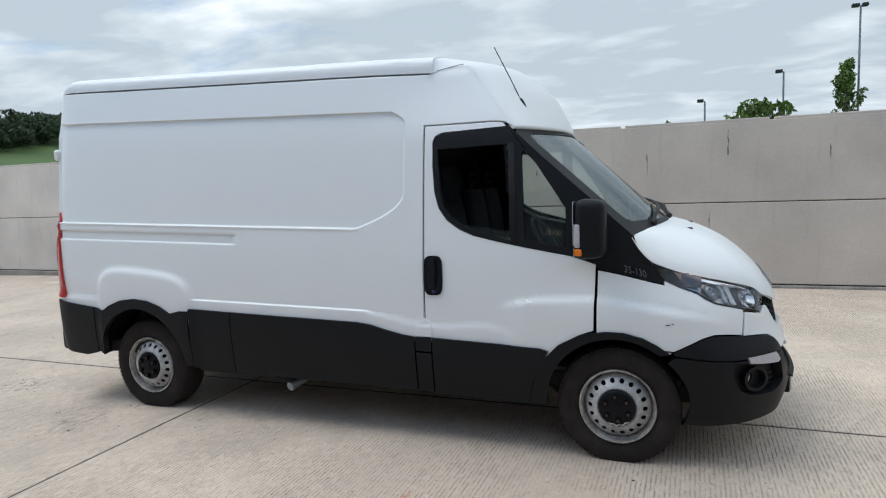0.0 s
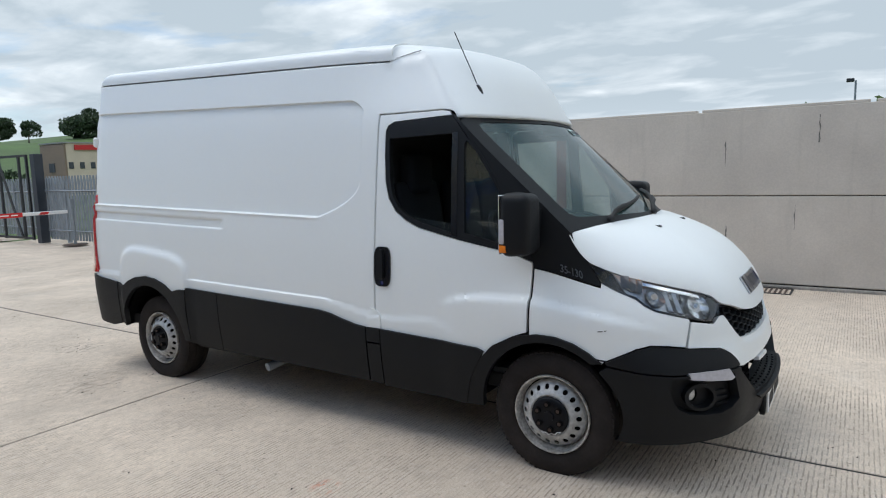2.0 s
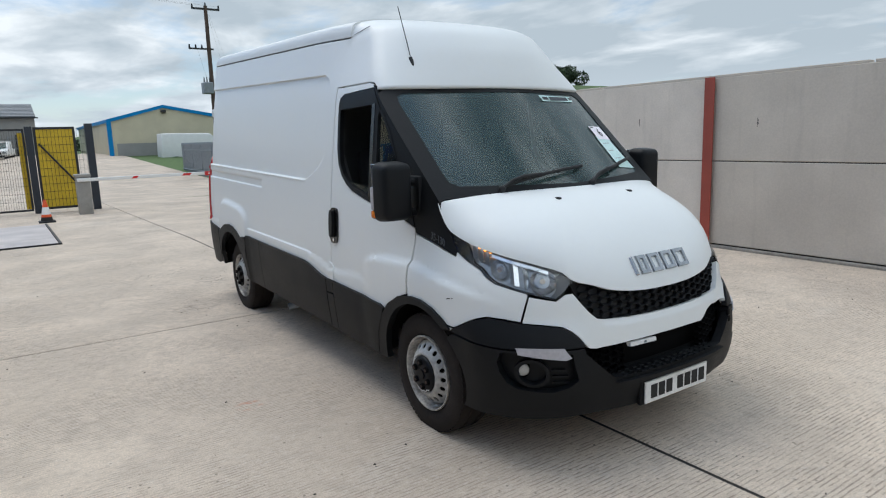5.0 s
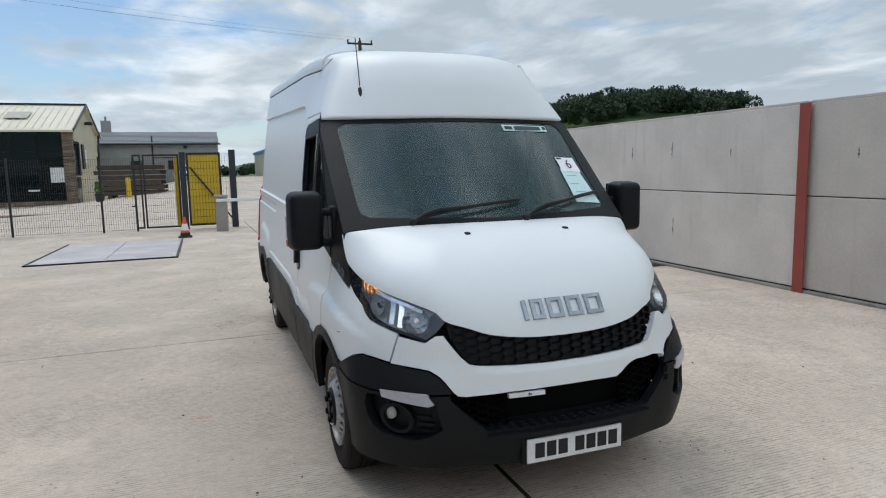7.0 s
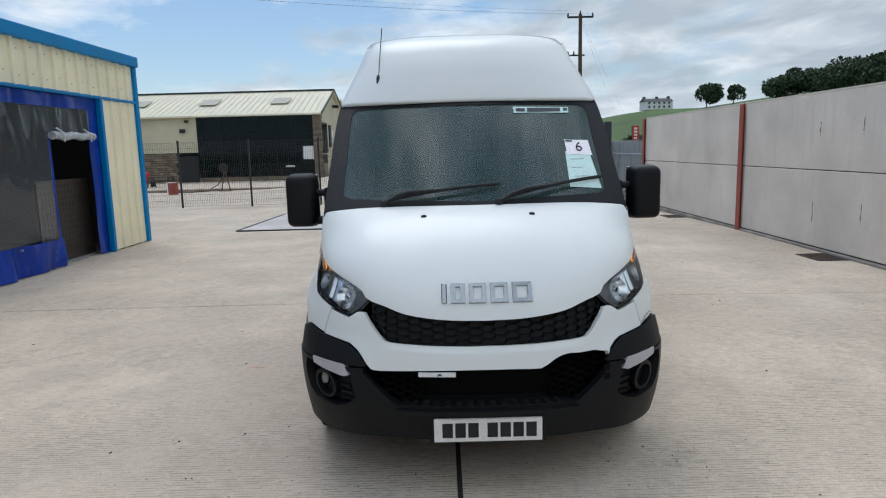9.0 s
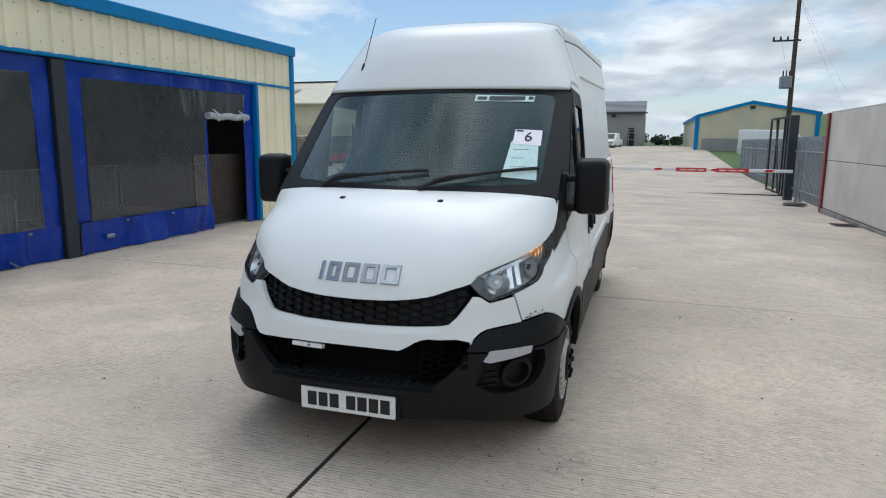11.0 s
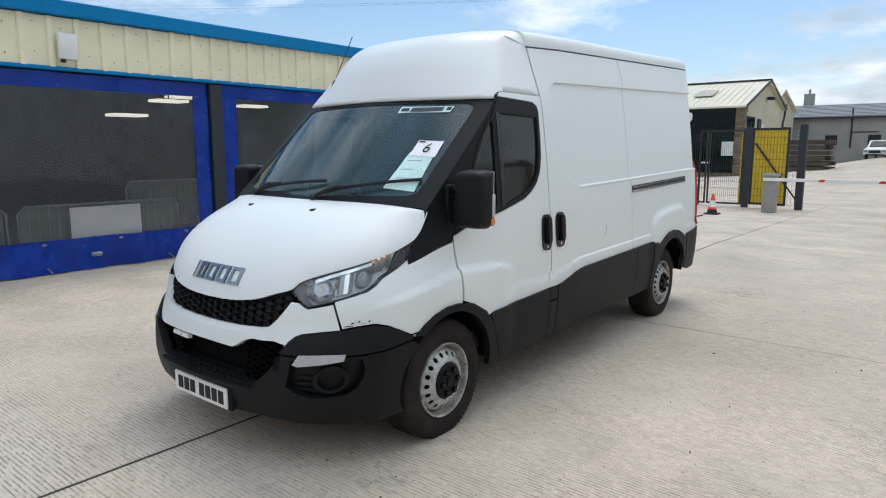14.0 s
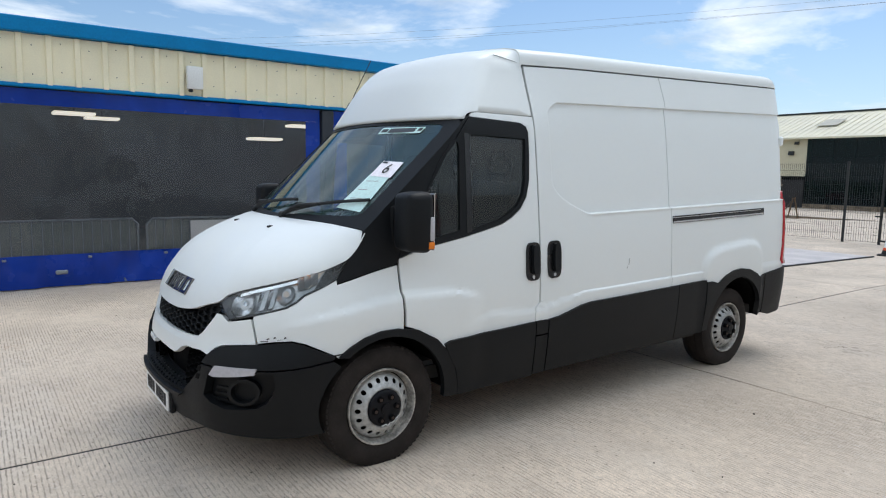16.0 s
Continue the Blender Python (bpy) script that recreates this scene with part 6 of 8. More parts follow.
def vp(name, outline, material, off=0.0, label="", smooth_angle=40, parent=None, **kw):
    bm = skin(outline, lambda p, q: P(p, q, off), **kw)
    return part(name, bm, material, parent or VAN, label, smooth=True, angle=smooth_angle)


HL_TOP = [(1.31, 1.187), (1.21, 1.152), (1.11, 1.12), (0.94, 1.075), (0.765, 1.03), (0.65, 0.994), (0.60, 0.953)]
HL_BOT = [(0.645, 0.905), (0.697, 0.870), (0.835, 0.903), (1.00, 0.945), (1.045, 0.972), (1.075, 1.003), (1.17, 1.042), (1.25, 1.08)]
TRIM_TOP = [(1.31, 0.68), (1.22, 0.72), (1.135, 0.757), (1.06, 0.776), (0.97, 0.772), (0.887, 0.762)]
TRIM_TOP2 = [(0.78, 0.752), (0.69, 0.742), (0.645, 0.718), (0.617, 0.69), (0.588, 0.648)]
WS_A, WS_S, WS_K = 1.752, 1.092, 0.25


def wscreen(y, z):
    return Vector((WS_A - WS_S * z - WS_K * y * y, y, z))


def pillar_edge(z):
    """Where the windscreen plane meets the side skin: plan distance and y."""
    y, u = 0.86, 0
    for _ in range(6):
        x = WS_A - WS_S * z - WS_K * y * y
        lo, hi = 1.0, 2.6
        for _ in range(22):
            m = (lo + hi) / 2
            if P(m, z).x > x:
                lo = m
            else:
                hi = m
        u = lo
        y = P(u, z).y
    return u, y


PE = [(z, *pillar_edge(z)) for z in (1.328, 1.42, 1.52, 1.62, 1.72, 1.82, 1.90, 1.96, 2.0)]
DOOR_DIAG = [(-0.665, 2.022), (-0.60, 1.955), (-0.46, 1.775), (-0.33, 1.575), (-0.21, 1.375), (-0.135, 1.235), (-0.108, 1.15)]
WIN_LOW = [(-0.108, 1.17), (-0.258, 1.222), (-0.569, 1.282), (-0.72, 1.315), (-0.85, 1.345), (-0.94, 1.385), (-1.02, 1.44), (-1.075, 1.515), (-1.105, 1.62), (-1.118, 1.78), (-1.12, 1.93)]

FR = arc(0, 0.345, 0.43, 12, 168, 20)      # front arch, from front to rear
RR = arc(-3.52, 0.335, 0.435, 8, 172, 20)


def uxc(s):
    """Closer cuts where the pressed recess ends in its rounded front."""
    return [s * ux(x) for x in np.arange(-1.70, -1.30, 0.006)]


def side_panels(s):
    near = "driver" if s < 0 else "passenger"
    # load space side
    low = [(-1.185, 0.66), (-3.05, 0.66)] + RR + [(-3.99, 0.66), (-4.40, 0.70)]
    body_front, top = -1.185, 2.375
    zc = list(np.arange(1.390, 1.64, 0.006)) + list(np.arange(2.045, 2.129, 0.006)) + [1.354, 1.360, 1.366, 1.372, 1.375, 1.378, 1.381, 1.384, 2.130, 2.133, 2.136, 2.139, 2.142, 1.249, 1.253, 1.257, 1.314, 1.318, 1.322, 0.838, 0.842, 0.846, 0.85, 0.854]
    if s < 0:
        ring = low[:1] + low[1:] + [(-4.40, top), (-1.185, top), (-1.08, 2.400), (-0.99, 2.416), (-0.93, 2.423), (-0.85, 2.32), (-0.76, 2.20), (-0.68, 2.10), (-0.60, 2.0), (-0.66, 2.032), (-0.73, 2.04), (-1.185, 2.04)]
        HEADS[s] = vp("side_panel", inset(uz(ring, s), GAP), PAINT, label="white pressed side panel", cell=0.024, cq=0.020, cuts_q=zc, cuts_p=uxc(s))
    else:
        ring = [(-1.185, 0.66), (-2.585, 0.66), (-2.585, 2.19), (-2.55, top), (-1.185, top)]
        door = vp("sliding_door", inset(uz(ring, s), GAP), PAINT, label="white sliding load door", cell=0.024, cq=0.020, cuts_q=zc, cuts_p=uxc(s))
        ring = [(-2.585, 0.66), (-3.05, 0.66)] + RR + [(-3.99, 0.66), (-4.40, 0.70), (-4.40, top), (-2.55, top), (-2.585, 2.19)]
        vp("side_panel", inset(uz(ring, s), GAP), PAINT, label="white pressed rear side panel", cell=0.024, cq=0.024, cuts_q=zc)
        # slide rail
        rail = vp("slide_rail", uz([(-2.60, 1.258), (-3.96, 1.262), (-3.96, 1.318), (-2.60, 1.314)], s), GLOSSB, off=0.006, label="dark slide rail channel", cell=0.2, thick=0.006)
        vp("rail_lip", uz([(-2.60, 1.262), (-3.95, 1.266), (-3.95, 1.278), (-2.60, 1.274)], s), CHROME, off=0.011, cell=0.2, thick=0.004, parent=rail)
        vp("rail_lip", uz([(-2.60, 1.300), (-3.90, 1.304), (-3.90, 1.309), (-2.60, 1.305)], s), CHROME, off=0.011, cell=0.2, thick=0.004, parent=rail)
        handle(s, -1.31, door)
    # cab door
    door_ring = [(-1.1795, 0.66), (-0.46, 0.62)] + arc(0, 0.345, 0.46, 143, 105, 8) + [(-0.1105, 1.15)] + WIN_LOW + [(-1.105, 1.965), (-1.06, 1.985), (-0.64, 2.0), (-0.664, 2.029), (-0.72, 2.0365), (-1.1795, 2.0365)]
    d = vp("cab_door", inset(uz(door_ring, s), GAP), PAINT, label="white cab door", cell=0.025, cq=0.02)
    handle(s, -1.115, d)
    # dark window surround with two openings
    outer = WIN_LOW + [(-1.105, 1.965), (-1.06, 1.985), (-0.64, 2.0)] + DOOR_DIAG[1:-1]
    main = [(-0.615, 1.315), (-0.72, 1.345), (-0.84, 1.375), (-0.92, 1.41), (-0.995, 1.46), (-1.045, 1.53), (-1.07, 1.63), (-1.083, 1.78), (-1.088, 1.885), (-0.63, 1.895)]
    quart = [(-0.28, 1.262), (-0.525, 1.32), (-0.548, 1.82), (-0.535, 1.85), (-0.505, 1.855), (-0.40, 1.72), (-0.285, 1.50)]
    frame_ob = vp("window_surround", inset(uz(outer, s), 0.002), TRIM, off=0.004, label="black window surround", cell=0.06, holes=[uz(main, s), uz(quart, s)], thick=0.03, parent=d)
    vp("quarter_glass", uz(quart, s), GLASSD, off=-0.008, label="fixed quarter glass", cell=0.2, thick=0, parent=d)
    if s > 0:
        vp("window_glass", uz(main, s), GLASSD, off=-0.010, label="raised side window", cell=0.2, thick=0, parent=d)
    else:
        low_w = [(-0.615, 1.315), (-0.72, 1.345), (-0.84, 1.375), (-0.92, 1.41), (-0.62, 1.37)]
        vp("window_glass", uz(low_w, s), GLASSD, off=-0.014, label="lowered side window", cell=0.2, thick=0, parent=d)
    vp("division_bar", uz([(-0.575, 1.30), (-0.615, 1.31), (-0.63, 1.90), (-0.59, 1.90)], s), GLOSSB, off=0.007, cell=0.2, thick=0.01, parent=d)
    # header over the door, up to the roof edge
    head = [(-1.17 if s > 0 else -1.1867, 2.04), (-0.73, 2.04), (-0.66, 2.032), (-0.60, 2.0), (-0.68, 2.10), (-0.76, 2.20), (-0.85, 2.32), (-0.93, 2.425), (-0.99, 2.418), (-1.08, 2.402), (-1.17 if s > 0 else -1.1867, 2.388)]
    if s > 0:
        HEADS[s] = vp("header_panel", uz(head, s), PAINT, label="white panel over the cab door", cell=0.04, thick=0.015)
    # black pillar and fender wedge
    edge = [(u, z) for z, u, _ in reversed(PE)]
    ring = edge + [(1.408, 1.256), (1.31, 1.187), (1.25, 1.08), (1.264, 1.058), (1.5, 1.10), (1.745, 1.142)] + [(ux(x), z) for x, z in reversed(DOOR_DIAG[:-1])]
    w = vp("pillar_cover", su(inset(ring, 0.002), s), TRIM, label="black windscreen pillar cover", cell=0.05)
    if s < 0:
        badge(s, w)
    # front wing
    ring = [(ux(x), z) for x, z in arc(0, 0.345, 0.44, 104, 46, 9)] + TRIM_TOP + [(0.832, 0.892)] + HL_BOT[2:] + [(1.264, 1.054), (1.5, 1.096), (1.742, 1.138)]
    vp("front_wing", su(inset(ring, GAP), s), PAINT, label="white front wing with a small dent" if s < 0 else "white front wing", cell=0.02)
    # wheel arch lips
    ring = [(-0.512, 0.318), (-0.505, 0.37), (-0.475, 0.48), (-0.42, 0.60), (-0.33, 0.695), (-0.2, 0.765), (-0.06, 0.79), (0.05, 0.788), (0.16, 0.762), (0.25, 0.718), (0.31, 0.672)] + arc(0, 0.345, 0.405, 52, 183, 22)
    vp("arch_lip", uz(ring, s), TRIM, off=0.016, label="black wheel arch lip", cell=0.05, thick=0.04)
    ring = [(-3.03, 0.345), (-3.035, 0.60), (-3.03, 0.762), (-3.12, 0.758), (-3.205, 0.735), (-3.30, 0.785), (-3.42, 0.82), (-3.55, 0.828), (-3.68, 0.81), (-3.80, 0.765), (-3.87, 0.722), (-3.97, 0.738), (-3.985, 0.40)] + [(-3.935, 0.36)] + arc(-3.52, 0.335, 0.415, 176, 2, 24)
    vp("arch_lip", uz(inset(ring, 0.002), s), TRIM, off=0.016, label="black wheel arch lip", cell=0.05, thick=0.04)
    # lower cladding
    for nm, ring in (
            ("cladding", [(-1.25, 0.335), (-1.25, 0.70), (-1.34, 0.708), (-1.44, 0.728), (-1.56, 0.757), (-1.66, 0.768), (-2.66, 0.774), (-2.66, 0.336)]),
            ("cladding", [(-2.664, 0.336), (-2.664, 0.774), (-3.026, 0.778), (-3.03, 0.336)]),
            ("cladding", [(-1.13, 0.325), (-1.13, 0.70), (-0.43, 0.671), (-0.385, 0.655), (-0.42, 0.58), (-0.475, 0.485), (-0.505, 0.37), (-0.512, 0.315)]),
            ("rear_bumper_corner", [(-3.99, 0.38), (-3.975, 0.74), (-4.38, 0.775), (-4.425, 0.77), (-4.425, 0.40), (-4.30, 0.36), (-4.12, 0.35)])):
        vp(nm, inset(uz(ring, s), 0.002), TRIM, off=0.018, label="black plastic cladding", cell=0.06, thick=0.035)
    # filler flap: white top, black below
    ring = [(-1.245, 0.335), (-1.245, 0.60), (-1.135, 0.60), (-1.135, 0.33)]
    vp("cladding", inset(uz(ring, s), 0.003), TRIM, off=0.017, cell=0.06, thick=0.03)
    ring = [(-1.245, 0.606), (-1.245, 0.70), (-1.135, 0.70), (-1.135, 0.606)]
    vp("cladding", inset(uz(ring, s), 0.002), TRIM, off=0.017, cell=0.06, thick=0.03)
    ring = curve2([(-1.238, 0.702), (-1.238, 0.80), (-1.215, 0.825), (-1.165, 0.81), (-1.135, 0.77), (-1.13, 0.702)], 3)
    vp("filler_flap", inset(uz(ring, s), 0.001), PAINT, off=0.008, label="small white hinged flap", cell=0.06, thick=0.02)
    # tail lamp on the corner
    ring = [(-4.285, 0.80), (-4.325, 1.02), (-4.36, 1.40), (-4.39, 1.445), (-4.432, 1.47), (-4.432, 0.80)]
    tl = vp("tail_lamp", uz(ring, s), REDL, off=0.02, label="tall red tail lamp", cell=0.05, thick=0.03)
    vp("reverse_lens", uz([(-4.385, 1.05), (-4.395, 1.2), (-4.43, 1.2), (-4.43, 1.05)], s), MILK, off=0.023, cell=0.05, thick=0.01, parent=tl)
    # sill and rear door hinge
    bm = NB(); box(bm, (-3.05, min(s * 0.80, s * 0.93), 0.32), (-0.5, max(s * 0.80, s * 0.93), 0.42), 0.02)
    part("sill", bm, UNDER, VAN, "dirty black sill")
    bm = NB(); box(bm, (-4.47, min(s * 0.79, s * 0.838), 1.97), (-4.41, max(s * 0.79, s * 0.838), 2.06), 0.015)
    part("rear_hinge", bm, PAINT, VAN)
    return d


def handle(s, x, parent):
    """Upright black pull handle in a rounded recess plate."""
    rx, rz, cz = 0.062, 0.125, 1.095
    plate = [(x + rx * math.copysign(abs(math.cos(a)) ** 0.55, math.cos(a)), cz + rz * math.copysign(abs(math.sin(a)) ** 0.45, math.sin(a))) for a in [6.2832 * k / 28 for k in range(28)]]
    pl_ = vp("handle_plate", uz(plate, s), GLOSSB, off=0.010, label="black handle plate", cell=0.03, thick=0.016, parent=parent)
    grip = [(x - 0.006 + 0.026 * math.copysign(abs(math.cos(a)) ** 0.6, math.cos(a)), cz + 0.015 + 0.095 * math.copysign(abs(math.sin(a)) ** 0.5, math.sin(a))) for a in [6.2832 * k / 24 for k in range(24)]]
    vp("grip", uz(grip, s), TRIM, off=0.034, cell=0.03, thick=0.022, parent=pl_)
    lock = [(x + 0.004 + 0.012 * math.cos(6.2832 * k / 12), cz - 0.10 + 0.012 * math.sin(6.2832 * k / 12)) for k in range(12)]
    vp("lock", uz(lock, s), CHROME, off=0.014, cell=0.1, thick=0.006, parent=pl_)


def text_mesh(txt, size, depth=0.0):
    cu = bpy.data.curves.new("writing", "FONT")
    cu.body, cu.size, cu.extrude = txt, size, depth
    cu.align_x, cu.align_y = "CENTER", "CENTER"
    cu.resolution_u = 3
    ob = bpy.data.objects.new("writing_source", cu)
    scene.collection.objects.link(ob)
    bpy.context.view_layer.update()
    me = bpy.data.meshes.new_from_object(ob.evaluated_get(bpy.context.evaluated_depsgraph_get()))
    bpy.data.objects.remove(ob)
    return me


def put_text(name, txt, size, fn, material, parent, depth=0.004, flip=False, width=1.0):
    """Raised writing laid on a surface: fn(p, q, out) gives the place."""
    me = text_mesh(txt, size, depth / 2)
    for v in me.vertices:
        p, q, w = v.co
        v.co = fn((-p if flip else p) * width, q, w + depth / 2)
    me.materials.clear()
    me.materials.append(material)
    me.update()
    ob = new(name, me)
    ob.parent = parent
    return ob


def badge(s, parent):
    u0, z0 = 1.47, 1.128
    put_text("badge", "35-130", 0.058, lambda p, q, w: P(s * (u0 - p if s < 0 else u0 + p), z0 + q + (-0.17 * (p if s < 0 else -p)), 0.004 + w), DARKCH, parent, 0.004, width=1.15)


for s in (-1, 1):
    side_panels(s)

# dent, scratches
bm = NB()
for u, z, l in ((-1.33, 0.835, 0.03), (-1.29, 0.84, 0.012)):
    prism(bm, [(u, z), (u + l, z + 0.004), (u + l, z + 0.007), (u, z + 0.004)], lambda p, q, d: P(p, q, 0.0015 + d), 0.0015)
part("scratch", bm, TRIM, VAN, "dark scuff on the wing")
bm = NB()
for x, z, dz in ((-2.07, 0.985, 0.05), (-2.05, 0.96, 0.02)):
    prism(bm, [(ux(x), z), (ux(x - 0.012), z + dz), (ux(x - 0.016), z + dz), (ux(x - 0.005), z)], lambda p, q, d: P(p, q, 0.0012 + d), 0.001)
part("scratch", bm, GREYR, VAN, "fine scratch on the sliding door")

# scuffed corner of the front wing
bm = NB()
for u, z, l, h in ((0.895, 0.774, 0.05, 0.006), (0.93, 0.786, 0.016, 0.009), (0.965, 0.792, 0.012, 0.010), (1.018, 0.791, 0.012, 0.010), (0.985, 0.784, 0.03, 0.003)):
    prism(bm, [(u, z), (u + l, z + 0.003), (u + l * 0.9, z + h), (u + l * 0.2, z + h * 0.8)], lambda p, q, d: P(p, q, 0.0015 + d), 0.0015)
part("scuff", bm, TRIM, VAN, "dark scuffs and clips on the wing corner")

# white bumper strip, with a broken lower edge on its far corner
up = HL_BOT[:2]
half_top = [(0.829, 0.889), (0.697, 0.866), (0.648, 0.897), (0.61, 0.90), (0.573, 0.848), (0.535, 0.80), (0.5, 0.768), (0.45, 0.757), (0.276, 0.748), (0.1, 0.744)]
low_r = [(0.1, 0.633), (0.306, 0.631), (0.53, 0.622), (0.568, 0.628)] + list(reversed(TRIM_TOP2)) + [(0.882, 0.759)]
low_l = [(0.1, 0.633), (0.263, 0.630), (0.30, 0.648), (0.334, 0.671), (0.37, 0.686), (0.407, 0.693), (0.46, 0.690), (0.54, 0.695), (0.605, 0.684), (0.612, 0.655), (0.625, 0.70), (0.655, 0.727)] + [(0.69, 0.742), (0.78, 0.752), (0.882, 0.759)]
ring = [(-u, z) for u, z in half_top] + [(u, z) for u, z in reversed(half_top)] + [(u, z) for u, z in reversed(low_l)] + [(-u, z) for u, z in low_r]
def strip_skin(p, q):
    top = float(np.interp(abs(p), [0.1, 0.276, 0.45, 0.5, 0.535, 0.573, 0.61], [0.744, 0.748, 0.757, 0.768, 0.80, 0.848, 0.90]))
    return P(p, q, 0.004 - 0.010 * smooth01((q - top + 0.030) / 0.02) * smooth01((0.50 - abs(p)) / 0.06))


bm = skin(inset(ring, 0.002), strip_skin, cell=0.04, cq=0.012, thick=0.03)
part("bumper_strip", bm, PAINT, VAN, "white bumper strip broken at one corner", smooth=True, angle=40)

# black band, lower bumper with openings
INTAKE = [(0.0, 0.655), (0.33, 0.655), (0.58, 0.645), (0.60, 0.615), (0.52, 0.53), (0.45, 0.468), (0.25, 0.452), (0.0, 0.45)]
POCKET = [(1.0, 0.618), (1.02, 0.57), (1.015, 0.52), (0.985, 0.465), (0.937, 0.437), (0.85, 0.427), (0.771, 0.426), (0.70, 0.45), (0.648, 0.485), (0.66, 0.55), (0.665, 0.618), (0.80, 0.630)]
for s in (-1, 1):
    ring = TRIM_TOP + TRIM_TOP2 + [(0.60, 0.642), (0.77, 0.640), (0.99, 0.638), (1.15, 0.648), (1.30, 0.664)]
    vp("bumper_band", su(inset(ring, 0.002), s), TRIM, off=0.016, label="black bumper band", cell=0.05, thick=0.035)
low = [(1.30, 0.655), (1.15, 0.642), (0.99, 0.632), (0.77, 0.634), (0.60, 0.637), (0.56, 0.66), (0.3, 0.665)]
bot = [(1.255, 0.262), (1.1, 0.262), (0.95, 0.265), (0.8, 0.272), (0.62, 0.288), (0.40, 0.285), (0.2, 0.28)]
arch_edge = [(ux(x), z) for x, z in arc(0, 0.345, 0.405, 50, -12, 10)]
low = low[:5] + INTAKE[3:]
rr = [(u, z) for u, z in low] + [(-u, z) for u, z in reversed(low[:-1])] + [(-u, z) for u, z in arch_edge[1:]] + [(-u, z) for u, z in bot] + [(u, z) for u, z in reversed(bot)] + list(reversed(arch_edge[1:]))
lower = vp("lower_bumper", rr, TRIM, off=0.022, label="black plastic lower bumper", cell=0.045, thick=0.05, holes=[POCKET, [(-u, z) for u, z in POCKET]])
# moulded ledge above the plate and lower lip
for z0, z1, o in ((0.425, 0.447, 0.045),):
    vp("bumper_ledge", [(-0.42, z0), (0.42, z0), (0.45, z1), (-0.45, z1)], TRIM, off=o, cell=0.06, thick=0.05, parent=lower)


def inside(ring, p, q):
    c = False
    for i in range(len(ring)):
        (x1, y1), (x2, y2) = ring[i - 1], ring[i]
        if (y1 > q) != (y2 > q) and p < (x2 - x1) * (q - y1) / (y2 - y1) + x1:
            c = not c
    return c


def honeycomb(name, ring, off, w, h, wall, parent, material, label):
    """Hexagon lattice on the skin inside a ring."""
    bm = NB()
    us, zs = [p for p, _ in ring], [q for _, q in ring]
    row, z = 0, min(zs)
    while z < max(zs) + h:
        u = min(us) - (w * 1.024 if row % 2 else 0)
        while u < max(us) + w:
            if inside(ring, u, z):
                hexa = [(0.5, 0.0), (0.27, 0.5), (-0.27, 0.5), (-0.5, 0.0), (-0.27, -0.5), (0.27, -0.5)]
                o = [bm.verts.new(P(u + a * w * 1.33, z + b * h, off)) for a, b in hexa]
                i_ = [bm.verts.new(P(u + a * w * 1.33 * (1 - wall), z + b * h * (1 - wall * 1.3), off - 0.004)) for a, b in hexa]
                k_ = [bm.verts.new(P(u + a * w * 1.33 * (1 - wall * 1.5), z + b * h * (1 - wall * 1.9), off - 0.03)) for a, b in hexa]
                for k in range(6):
                    j = (k + 1) % 6
                    bm.faces.new((o[k], o[j], i_[j], i_[k]))
                    bm.faces.new((i_[k], i_[j], k_[j], k_[k]))
            u += w * 2.048
        z += h * 0.5
        row += 1
    # every second row is shifted by half a cell
    return tagged(part(name, bm, material, parent, label), kind="stuff")


GR = [(-u, z) for u, z in ((0.60, 0.945), (0.573, 0.852), (0.5, 0.772), (0.45, 0.76), (0.276, 0.75), (0.0, 0.747))] + [(0.276, 0.75), (0.45, 0.76), (0.5, 0.772), (0.573, 0.852), (0.60, 0.945), (0.504, 0.925), (0.384, 0.89), (0.2, 0.866), (0.0, 0.86), (-0.2, 0.866), (-0.384, 0.89), (-0.504, 0.925)]
grille = vp("grille", [(u * 1.02, z + (0.03 if z > 0.85 else -0.01)) for u, z in GR], BLACK, off=-0.045, label="black honeycomb grille", cell=0.06, thick=0.02)
honeycomb("mesh", GR, -0.020, 0.060, 0.036, 0.12, grille, TRIM, "black honeycomb mesh")
vp("intake_back", [(-0.72, 0.40), (0.72, 0.40), (0.74, 0.73), (-0.74, 0.73)], DEEP, off=-0.13, cell=0.08, thick=0.02, parent=lower, label="dark air intake")
SIDEG = [(0.30, 0.64), (0.585, 0.68), (0.60, 0.615), (0.52, 0.53), (0.455, 0.472), (0.33, 0.458)]
for s in (-1, 1):
    honeycomb("intake_mesh", su(SIDEG, s), -0.05, 0.048, 0.034, 0.10, lower, DEEP, "black honeycomb intake mesh")
bm = skin([(-0.45, 0.0), (0.45, 0.0), (0.45, 1.0), (-0.45, 1.0)], lambda p, q: P(p, 0.452 + 0.01 * q, 0.02 - 0.12 * q), cell=0.1, thick=0.015)
part("intake_shelf", bm, TRIM, lower, "dimpled intake shelf")
bm = NB()
for i in range(16):
    for j in range(3):
        c = P(-0.42 + 0.056 * i, 0.46, 0.0 - 0.03 * j)
        box(bm, c + Vector((-0.006, -0.014, -0.004)), c + Vector((0.006, 0.014, 0.006)), 0.003)
tagged(part("shelf_dimple", bm, TRIM, lower), kind="stuff")
